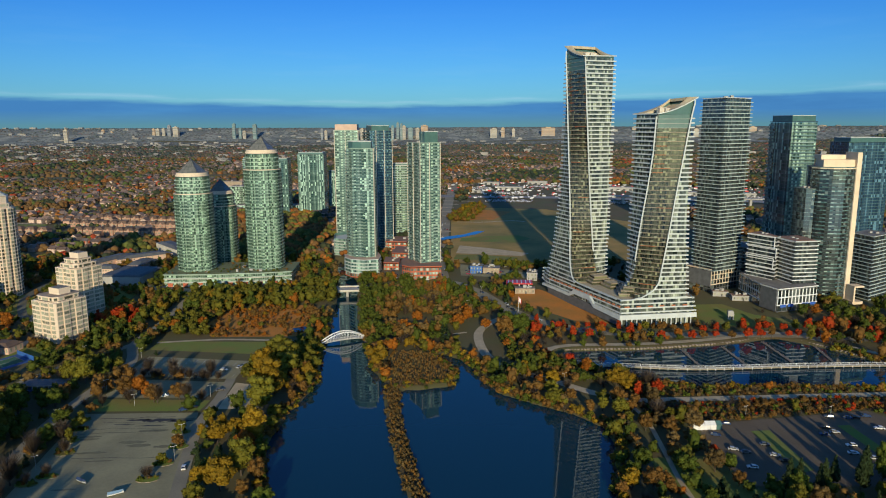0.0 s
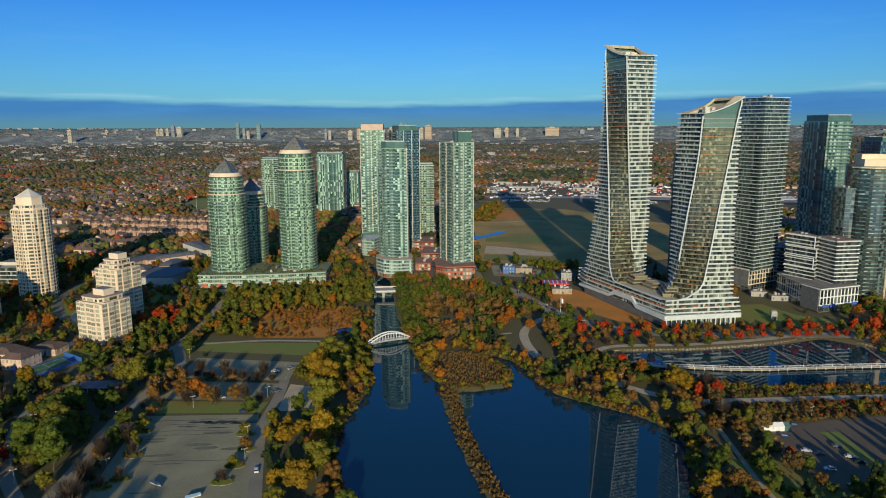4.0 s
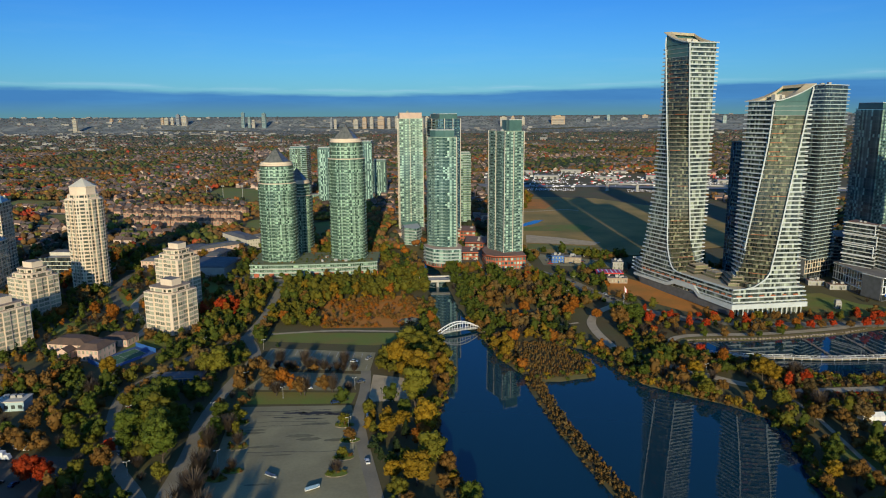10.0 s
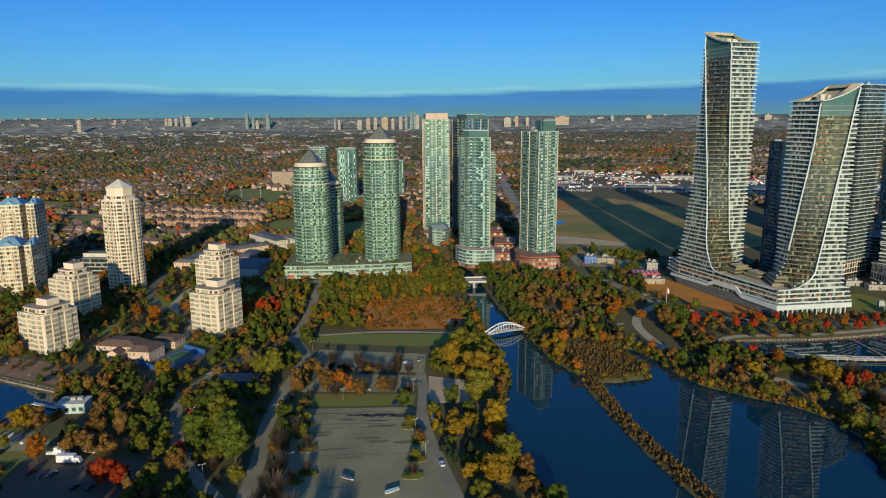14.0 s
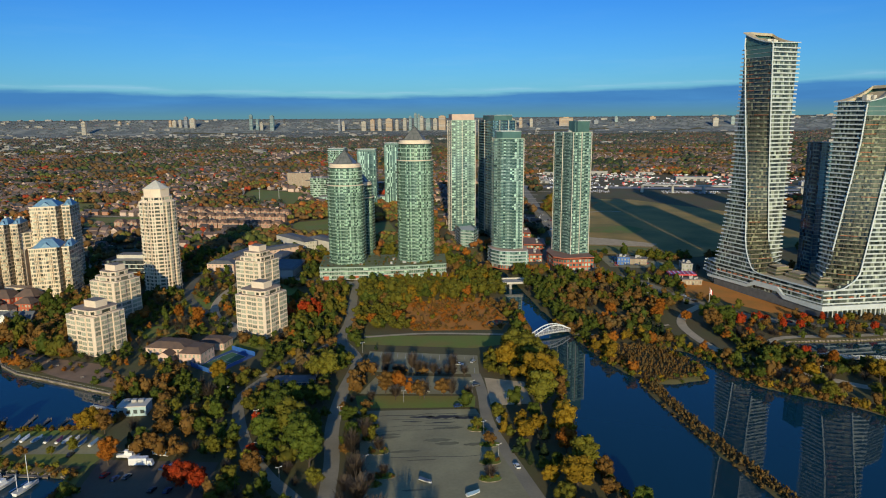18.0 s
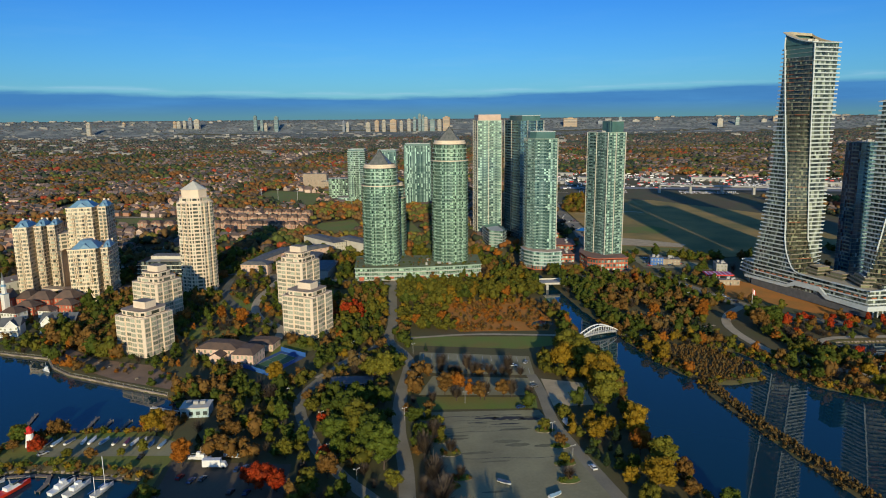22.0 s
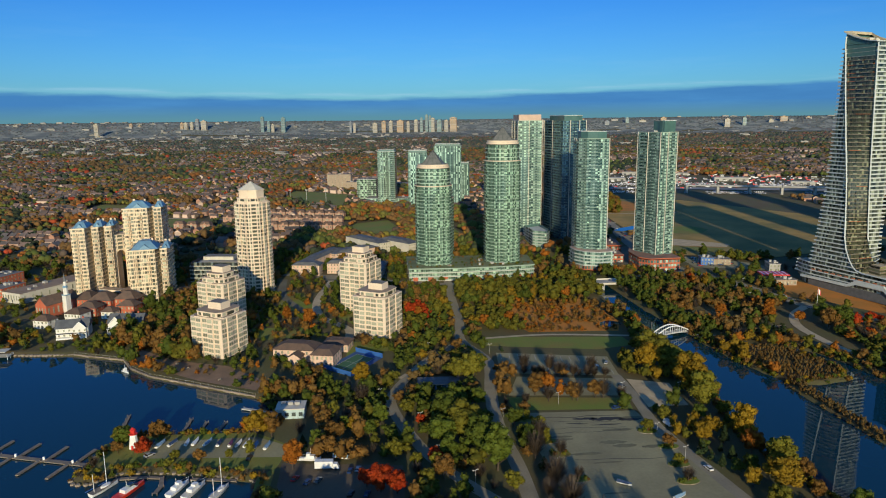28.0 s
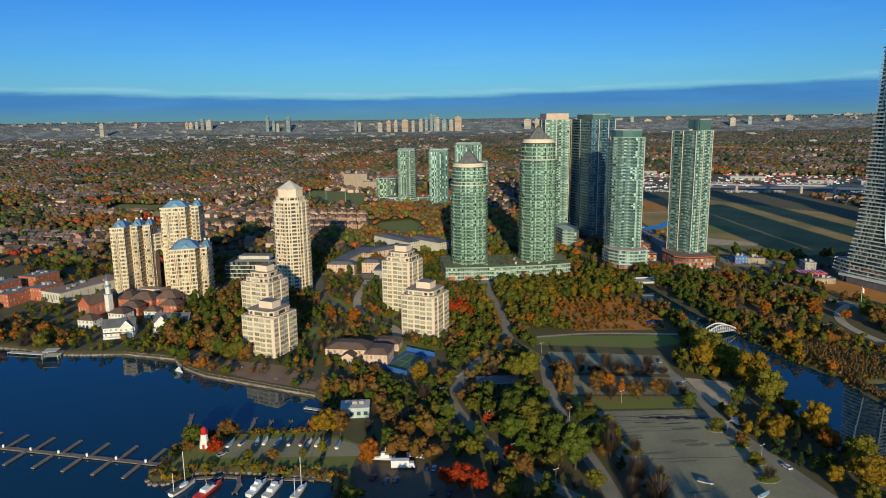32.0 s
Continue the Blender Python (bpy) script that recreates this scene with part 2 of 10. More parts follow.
PAINT_RED = material("red_gloss_paint", (0.62, 0.03, 0.02), 0.4, (0.5, 0.025, 0.02), 0.5, 4.0)
PAINT_BLUE = material("blue_paint", (0.04, 0.14, 0.42), 0.5, (0.03, 0.11, 0.34), 0.5, 4.0)
LINE = material("worn_white_line", (0.6, 0.59, 0.55), 0.8, (0.35, 0.34, 0.32), 1.2, 5.0)
EARTH = material("leaf_litter_ground", (0.100, 0.098, 0.032), 0.95, (0.120, 0.088, 0.036), 0.03, 0.9)


# ---- building helpers ----
def mesh(name, verts, faces, mats, slots=None):
    me = bpy.data.meshes.new(name)
    me.from_pydata(verts, [], faces)
    for m in mats if isinstance(mats, (list, tuple)) else (mats,):
        me.materials.append(m)
    if slots is not None:
        me.polygons.foreach_set("material_index", slots)
    me.update()
    return me


def part(name, bm, mats, parent, label=""):
    """Links a bmesh or mesh data as one mesh object under a thing or a part."""
    if isinstance(bm, bmesh.types.BMesh):
        me = bpy.data.meshes.new(name)
        bm.to_mesh(me), bm.free()
        for m in mats if isinstance(mats, (list, tuple)) else (mats,):
            me.materials.append(m)
    else:
        me = bm
    ob = new(name, me)
    ob.parent = parent
    return tagged(ob, label)


def thing(name, label, category, at=(0, 0, 0), turn=0.0, group="", kind=""):
    ob = new(name)
    ob.empty_display_size = 1.0
    ob.matrix_world = pose(*at, 0, 0, turn)
    return tagged(ob, label, category, group, kind)


class Shape:
    """A heap of quads and polygons with material slots."""

    def __init__(self):
        self.v, self.f, self.s = [], [], []

    def face(self, pts, slot=0):
        n = len(self.v)
        self.v.extend(tuple(q) for q in pts)
        self.f.append(tuple(range(n, n + len(pts))))
        self.s.append(slot)

    def prism(self, poly, z0, z1, slot=0, cap=None, top=None, bottom=True):
        """poly: counter-clockwise points; top: another polygon for a tapered prism."""
        up_ = top or poly
        n = len(poly)
        for i in range(n):
            j = (i + 1) % n
            self.face([(*poly[i], z0), (*poly[j], z0), (*up_[j], z1), (*up_[i], z1)], slot)
        self.face([(*q, z1) for q in up_], slot if cap is None else cap)
        if bottom:
            self.face([(*q, z0) for q in reversed(poly)], slot)

    def box(self, x0, x1, y0, y1, z0, z1, slot=0):
        self.prism([(x0, y0), (x1, y0), (x1, y1), (x0, y1)], z0, z1, slot)

    def beam(self, a, b, w, h=None, slot=0):
        """A square bar from a to b."""
        a, b = Vector(a), Vector(b)
        d = (b - a).normalized()
        s = d.cross(Vector((0, 0, 1)))
        s = s.normalized() if s.length > 1e-3 else Vector((1, 0, 0))
        u = s.cross(d)
        h = h or w
        c = [(-w / 2, -h / 2), (w / 2, -h / 2), (w / 2, h / 2), (-w / 2, h / 2)]
        lo, hi = [a + s * x + u * y for x, y in c], [b + s * x + u * y for x, y in c]
        for i in range(4):
            j = (i + 1) % 4
            self.face([lo[i], lo[j], hi[j], hi[i]], slot)
        self.face(lo[::-1], slot), self.face(hi, slot)

    def to(self, name, mats):
        return mesh(name, self.v, self.f, mats, self.s)


def rect(cx, cy, w, d, turn=0.0):
    c, s = math.cos(radians(turn)), math.sin(radians(turn))
    return [(cx + x * c - y * s, cy + x * s + y * c) for x, y in ((-w / 2, -d / 2), (w / 2, -d / 2), (w / 2, d / 2), (-w / 2, d / 2))]


def ring(cx, cy, r, n=28, r2=None, start=0.0):
    return [(cx + r * math.cos(start + 2 * math.pi * i / n), cy + (r2 or r) * math.sin(start + 2 * math.pi * i / n)) for i in range(n)]


def chamfer(poly, c):
    """Cut the corners of a convex polygon by c metres."""
    out = []
    for i, q in enumerate(poly):
        a, b = Vector(poly[i - 1]), Vector(poly[(i + 1) % len(poly)])
        v = Vector(q)
        out += [tuple(v + (a - v).normalized() * c), tuple(v + (b - v).normalized() * c)]
    return out


def grow(poly, d):
    """Offset a convex counter-clockwise polygon outwards by d."""
    n, out = len(poly), []
    for i in range(n):
        p0, p1, p2 = Vector(poly[i - 1]), Vector(poly[i]), Vector(poly[(i + 1) % n])
        n1 = Vector(((p1 - p0).y, -(p1 - p0).x)).normalized()
        n2 = Vector(((p2 - p1).y, -(p2 - p1).x)).normalized()
        b = n1 + n2
        out.append(tuple(p1 + b * (d / max(0.25, (1 + n1.dot(n2)) if b.length else 1))))
    return out


# ---- the lie of the land ----
def smooth(a, b, v):
    s = np.clip((v - a) / (b - a), 0, 1)
    return s * s * (3 - 2 * s)


def land(x, y):
    """Height of dry ground."""
    x, y = np.asarray(x, float), np.asarray(y, float)
    d = np.hypot(x + 100, y)
    z = 1.5 + 3.5 * smooth(440, 640, y) + 6.0 * smooth(700, 1500, d)
    return z + 24 * np.clip((d - 1500) / 2900, 0, 1) + 84 * smooth(4380, 5000, d)


POND = [(-20, 100), (-48, 247), (-56, 291), (-52, 320), (-40, 364), (-42, 428), (-41, 501), (-42, 543), (-44, 610), (-60, 700), (-46, 702), (-27, 612), (-25, 562), (-23, 499),
        (-16, 431), (-12, 395), (-6, 372), (0, 354), (15, 351), (34, 355), (38, 370), (36, 382), (28, 402), (34, 407), (43, 398), (48, 381), (51, 363), (58, 342), (74, 326), (90, 312), (100, 296), (99, 276), (86, 240), (66, 100)]
SPIT = [(1, 362), (-3, 346), (-0.5, 303), (3.4, 262), (7.4, 236), (12, 150), (18, 150), (13.5, 238), (9.6, 265), (5.8, 300), (4.5, 346), (10, 360)]
BASIN = [(95, 397), (110, 406), (163, 404), (215, 410), (254, 419), (271, 403), (292, 366), (330, 335), (332, 312), (264, 326), (216, 334), (169, 337), (142, 346), (114, 372)]
LAKE = [(-1500, 480), (-481, 465), (-436, 447), (-398, 442), (-364, 429), (-355, 414), (-340, 400), (-277, 365), (-262, 345), (-264, 330), (-273, 326), (-301, 327), (-316, 327), (-329, 321),
        (-333, 306), (-335, 290), (-328, 286), (-319, 293), (-301, 292), (-278, 287), (-263, 282), (-261, 268), (-258, 100), (-1500, 100)]
FAR_POND = [(66, 800), (85, 812), (110, 838), (124, 862), (112, 862), (94, 838), (70, 822), (58, 808)]


def signed(px, py, poly):
    """Distance to a polygon's outline, negative inside."""
    px, py = np.asarray(px, float), np.asarray(py, float)
    best, inside = np.full(px.shape, 1e9), np.zeros(px.shape, bool)
    for (x0, y0), (x1, y1) in zip(poly, poly[1:] + poly[:1]):
        ex, ey = x1 - x0, y1 - y0
        k = np.clip(((px - x0) * ex + (py - y0) * ey) / (ex * ex + ey * ey + 1e-9), 0, 1)
        best = np.minimum(best, np.hypot(px - x0 - k * ex, py - y0 - k * ey))
        cross = (y0 > py) != (y1 > py)
        xi = x0 + (py - y0) * ex / np.where(ey == 0, 1e-9, ey)
        inside ^= cross & (px < xi)
    return np.where(inside, -best, best)


def shore(x, y):
    """Distance to the nearest water, negative over water."""
    d = np.minimum(np.maximum(signed(x, y, POND), -signed(x, y, SPIT)), signed(x, y, BASIN))
    d = np.minimum(d, signed(x, y, LAKE))
    d = np.minimum(d, signed(x, y, FAR_POND))
    return np.minimum(d, np.asarray(y) - 100)


def spread(lo, hi, step, far_lo, far_hi, rate=1.09):
    mid = list(np.arange(lo, hi + step / 2, step))
    a, s, left = lo, step, []
    while a > far_lo:
        s *= rate
        a -= s
        left.append(a)
    a, s, right = hi, step, []
    while a < far_hi:
        s *= rate
        a += s
        right.append(a)
    return np.array(left[::-1] + mid + right)


xs, ys = spread(-500, 345, 3.1, -6500, 6500), spread(222, 640, 3.1, -900, 7000, 1.06)
gx, gy = np.meshgrid(xs, ys)
sd = shore(gx, gy)
wob = np.array([noise.noise((x * 0.09, y * 0.09, 0)) for x, y in zip(gx.ravel(), gy.ravel())]).reshape(gx.shape)
sd = sd + 1.3 * wob
dry = land(gx, gy) + 0.04 * wob * smooth(2, 12, sd)
gz = np.where(sd > 0, np.minimum(dry, 0.1 + sd * 0.85), np.maximum(sd * 0.35, -2.5))
gz = np.where(signed(gx, gy, FAR_POND) < 2, np.where(sd < 0, 4.3, dry), gz)
nx, ny = len(xs), len(ys)
gv = np.stack([gx, gy, gz], -1).reshape(-1, 3)
idx = np.arange(nx * ny).reshape(ny, nx)
gf = np.stack([idx[:-1, :-1], idx[:-1, 1:], idx[1:, 1:], idx[1:, :-1]], -1).reshape(-1, 4)
ground = new("ground", mesh("ground", gv.tolist(), gf.tolist(), EARTH))
for poly in ground.data.polygons:
    poly.use_smooth = True
tagged(ground, "brown leaf-strewn autumn ground reaching to the horizon", "ground", kind="structure")

wm = bpy.data.materials.new("lake_water")
wm.use_nodes = True
wb = wm.node_tree.nodes["Principled BSDF"]
wb.inputs["Base Color"].default_value = (0.004, 0.036, 0.060, 1)
wb.inputs["Roughness"].default_value, wb.inputs["IOR"].default_value = 0.012, 1.33
wn, wc = wm.node_tree.nodes.new("ShaderNodeTexNoise"), wm.node_tree.nodes.new("ShaderNodeTexCoord")
wn.inputs["Scale"].default_value, wn.inputs["Detail"].default_value = 0.35, 4.0
wm.node_tree.links.new(wc.outputs["Object"], wn.inputs["Vector"])
wp = wm.node_tree.nodes.new("ShaderNodeBump")
wp.inputs["Strength"].default_value, wp.inputs["Distance"].default_value = 0.5, 0.010
wm.node_tree.links.new(wn.outputs[0], wp.inputs["Height"])
wm.node_tree.links.new(wp.outputs[0], wb.inputs["Normal"])
water = new("water", mesh("water", [(-3000, -900, 0), (1500, -900, 0), (1500, 720, 0), (-3000, 720, 0)], [(0, 1, 2, 3)], wm))
tagged(water, "calm dark blue lake and creek water", "water", kind="structure")
far_water = new("pool", mesh("pool", [(*q, 6.5) for q in FAR_POND], [tuple(range(len(FAR_POND)))], wm))
tagged(far_water, "small blue storm pond in a bare field", "pond", kind="structure")


# ---- roads, paths, car parks ----
def curve(pts, step=4.0):
    """Points along a smooth line through pts."""
    out, n = [], len(pts)
    for i in range(n - 1):
        p0, p1, p2, p3 = [Vector(pts[min(max(k, 0), n - 1)]) for k in (i - 1, i, i + 1, i + 2)]
        m = max(2, int((p2 - p1).length / step))
        for k in range(m):
            s = k / m
            out.append(0.5 * (2 * p1 + (p2 - p0) * s + (2 * p0 - 5 * p1 + 4 * p2 - p3) * s * s + (3 * p1 - p0 - 3 * p2 + p3) * s**3))
    return out + [Vector(pts[-1])]


LINES, AREAS = [], []


def ribbon(name, pts, width, mat, label, category, lift=0.12, step=4.0, z=None):
    c = curve(pts, step)
    v, f = [], []
    for i, q in enumerate(c):
        d = (c[min(i + 1, len(c) - 1)] - c[max(i - 1, 0)]).normalized()
        s = Vector((d.y, -d.x)) * width / 2
        for e in (q - s, q + s):
            v.append((e.x, e.y, (float(land(e.x, e.y)) if z is None else z) + lift))
    for i in range(len(c) - 1):
        f.append((2 * i, 2 * i + 1, 2 * i + 3, 2 * i + 2))
    LINES.append((np.array([tuple(q) for q in c]), width / 2))
    return tagged(new(name, mesh(name, v, f, mat)), label, category, kind="structure")


def patch(name, poly, mat, label, category, lift=0.1, step=6.0, keep=True):
    """A flat-laid area draped on the ground."""
    bm = bmesh.new()
    bm.faces.new([bm.verts.new((x, y, 0)) for x, y in poly])
    (x0, y0), (x1, y1) = np.min(poly, 0), np.max(poly, 0)
    for axis, a, b in ((0, x0, x1), (1, y0, y1)):
        n = int((b - a) / (step * (1 if y1 < 700 else 6)))
        for k in range(1, n + 1):
            co, no = [0, 0, 0], [0, 0, 0]
            co[axis], no[axis] = a + (b - a) * k / (n + 1), 1
            bmesh.ops.bisect_plane(bm, geom=bm.verts[:] + bm.edges[:] + bm.faces[:], plane_co=co, plane_no=no)
    for v in bm.verts:
        v.co.z = float(land(v.co.x, v.co.y)) + lift
    bmesh.ops.recalc_face_normals(bm, faces=bm.faces)
    me = bpy.data.meshes.new(name)
    bm.to_mesh(me), bm.free()
    me.materials.append(mat)
    if me.polygons[0].normal.z < 0:
        me.flip_normals()
    if keep:
        AREAS.append(poly)
    return tagged(new(name, me), label, category, kind="structure")


patch("lawn", [(-150, 428), (-84, 414), (-60, 420), (-62, 436), (-100, 440), (-150, 446)], LAWN, "strip of mown green lawn beside the car park", "lawn", 0.06)
patch("lawn", [(-152, 349), (-92, 342), (-94, 329), (-150, 333)], LAWN, "mown grass strip between two car parks", "lawn", 0.06)
patch("lawn", [(94, 512), (112, 500), (136, 462), (155, 458), (140, 530), (126, 556), (104, 548)], DRY, "russet dry grass slope beside the tower podium", "grass", 0.06)
patch("lawn", [(218, 500), (258, 500), (268, 470), (300, 446), (300, 436), (219, 446)], LAWN, "green lawn in front of the towers", "lawn", 0.06)
patch("meadow", [(-118, 520), (-62, 525), (-52, 470), (-60, 448), (-118, 452), (-130, 480)], DRY, "reddish brown wild meadow in the woods", "meadow", 0.06, keep=False)
patch("field", [(62, 668), (160, 640), (330, 690), (345, 900), (250, 1060), (130, 1100), (90, 960)], material("bare_field", (0.44, 0.275, 0.07), 0.95, (0.22, 0.18, 0.045), 0.018, 0.12), "bare brown vacant field with dry grass", "field", 0.5)
patch("track", [(81, 762), (112, 742), (149, 708), (138, 693), (106, 704), (72, 716)], GRAVEL, "pale levelled gravel terrace on the vacant field", "track", 0.8)
for poly in ([(-300, 575), (-268, 560), (-262, 515), (-285, 520)], [(-250, 590), (-240, 520), (-244, 500), (-232, 480), (-206, 490), (-206, 590)], [(-300, 480), (-262, 480), (-250, 462), (-290, 455)], [(-236, 405), (-205, 430), (-200, 445), (-232, 445)]):
    patch("lawn", poly, LAWN, "garden lawn between the apartment blocks", "lawn", 0.09, keep=False)
patch("pond", [(-69, 460), (-62, 457), (-54, 460), (-53, 466), (-59, 470), (-66, 467)], wm, "small blue pond at the edge of the wild meadow", "pond", 0.14)
patch("playing_field", [(-512, 906), (-437, 896), (-464, 976), (-528, 974)], LAWN, "green neighbourhood park lawn among trees", "field", 0.5)
patch("playing_field", [(-640, 1080), (-560, 1060), (-575, 1120), (-650, 1140)], LAWN, "small green park lawn in the suburb", "field", 0.5)
patch("playing_field", [(-180, 1330), (-90, 1300), (-100, 1380), (-190, 1400)], LAWN, "green lawn beyond the teal towers", "field", 0.5)
ribbon("track", [(96, 944), (132, 938), (172, 947), (190, 936)], 5.0, GRAVEL, "pale sandy track across the vacant field", "track", 0.75)
patch("field_grass", [(84, 790), (150, 775), (170, 800), (160, 826), (120, 822), (88, 812)], LAWN, "green grass patch in the vacant field", "grass", 0.62, keep=False)
patch("field_grass", [(66, 684), (120, 672), (134, 688), (104, 700), (72, 710)], LAWN, "green grass bank below the gravel terrace", "grass", 0.64, keep=False)
patch("field_grass", [(92, 960), (150, 960), (190, 1040), (130, 1080), (100, 1040)], DRY, "rusty dry brush in the vacant field", "grass", 0.62, keep=False)
patch("car_park", [(-150, 330), (-94, 327), (-82, 247), (-78, 200), (-148, 205), (-146, 254)], ASPHALT, "large empty cracked grey asphalt car park", "car park")
patch("car_park", [(-146, 415), (-83, 401), (-86, 371), (-149, 382)], ASPHALT, "worn striped asphalt car park", "car park")
patch("car_park", [(-141, 376), (-88, 367), (-96, 345), (-150, 351)], ASPHALT, "narrow worn asphalt car park under bare trees", "car park")
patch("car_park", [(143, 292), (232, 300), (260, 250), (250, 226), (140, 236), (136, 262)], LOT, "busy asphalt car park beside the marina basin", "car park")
patch("lawn", [(-333, 318), (-316, 325), (-270, 323), (-252, 308), (-256, 288), (-300, 296), (-322, 297), (-331, 292)], LAWN, "grass and planting on the boat yard spit", "lawn", 0.03)
patch("lawn", [(-262, 282), (-256, 290), (-256, 225), (-262, 225)], LAWN, "grass strip beside the inner basin", "lawn", 0.05)
patch("car_park", [(-316, 318), (-268, 318), (-252, 307), (-252, 298), (-312, 303)], ASPHALT, "asphalt boat storage yard on the spit", "car park")
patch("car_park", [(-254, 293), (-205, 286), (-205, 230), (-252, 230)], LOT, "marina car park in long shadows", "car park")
for poly in ([(164, 283), (164, 244), (171, 246), (173, 283)], [(207, 285), (206, 250), (212, 250), (213, 285)]):
    patch("median", poly, LAWN, "grassy median between rows of parked cars", "median", 0.2, keep=False)
patch("lawn", [(108, 262), (136, 262), (140, 234), (150, 226), (110, 210)], LAWN, "green grass under the shore trees", "lawn", 0.08, keep=False)
patch("gravel_yard", [(-84, 366), (-64, 358), (-66, 330), (-86, 330)], GRAVEL, "sandy gravel parking bay", "yard")
patch("plaza", [(-375, 446), (-343, 412), (-310, 388), (-278, 372), (-276, 385), (-300, 410), (-335, 424), (-360, 446)], PLAZA, "paved waterfront promenade plaza", "plaza")
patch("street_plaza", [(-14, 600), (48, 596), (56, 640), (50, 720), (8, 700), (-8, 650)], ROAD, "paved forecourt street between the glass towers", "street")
patch("car_park", [(66, 610), (136, 590), (126, 618), (100, 642), (70, 660)], ASPHALT, "station forecourt and car park", "car park")
ribbon("road", [(-158, 600), (-160, 540), (-161, 477), (-164, 441), (-156, 415), (-153, 395), (-159, 350), (-161, 312), (-159, 277), (-160, 220)], 6.4, PARKROAD, "curving grey park road", "road")
ribbon("road", [(-164, 441), (-176, 421), (-189, 404), (-207, 362), (-208, 340), (-197, 301), (-184, 274), (-168, 250), (-150, 215)], 5.6, PARKROAD, "park drive winding between trees", "road", 0.16)
ribbon("road", [(-88, 372), (-88, 345), (-90, 318), (-89, 300), (-85, 270), (-79, 230)], 5.4, PARKROAD, "service road beside the car park", "road", 0.16)
ribbon("road", [(-520, 700), (-380, 660), (-253, 612), (-179, 580), (-110, 568), (-40, 566), (6, 580), (46, 590), (70, 560), (90, 500), (108, 466), (140, 440), (189, 428), (264, 421), (330, 404), (480, 380)], 12.0, PARKROAD, "broad lakeshore road in front of the towers", "road", 0.2)
ribbon("road", [(46, 588), (48, 640), (50, 717), (66, 828), (90, 1043), (127, 1343), (180, 1700)], 16.0, PARKROAD, "straight avenue running inland", "road", 0.25)
ribbon("path", [(-150, 442), (-110, 445), (-62, 438), (-44, 434)], 3.0, PATH, "light footpath along the lawn", "path", 0.24)
ribbon("path", [(-16, 434), (4, 430), (30, 440), (52, 446)], 2.4, PATH, "footpath through the creek woods", "path", 0.26)
ribbon("path", [(92, 486), (74, 470), (62, 450), (58, 428), (59, 398), (66, 376), (88, 354), (106, 334), (124, 323), (142, 321.5), (200, 320), (300, 317)], 6.0, PATH, "pale looping park road", "road", 0.28)
ribbon("path", [(118, 327), (121, 300), (117, 268), (113, 240), (111, 200)], 2.2, PATH, "narrow footpath through the shore trees", "path", 0.26)
ribbon("path", [(-204, 380), (-190, 400), (-176, 418)], 2.5, PATH, "short cut footpath", "path", 0.22)
ribbon("promenade", [(96, 402), (112, 412), (163, 411), (215, 417), (256, 427), (280, 405), (304, 372), (345, 340)], 5.0, PATH, "waterside promenade round the basin", "path", 0.34)
ribbon("road", [(-255, 600), (-262, 540), (-255, 500), (-235, 470), (-236, 440)], 6.0, PATH, "brick-paved condominium drive", "road", 0.2)
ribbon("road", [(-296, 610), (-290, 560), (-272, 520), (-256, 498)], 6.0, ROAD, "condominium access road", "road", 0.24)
ribbon("expressway", [(-900, 1640), (-500, 1500), (-139, 1390), (118, 1262), (316, 1215), (670, 1100), (1100, 950), (1700, 760)], 34.0, material("expressway_concrete", (0.3, 0.29, 0.27), 0.9, (0.22, 0.21, 0.2), 0.03, 0.5), "wide grey expressway far behind the towers", "road", 0.6, 20.0)


# ---- towers ----
rnd = random.Random(7)
FOOT = []


def footprint(poly, cx=0.0, cy=0.0):
    FOOT.append([(x + cx, y + cy) for x, y in poly])


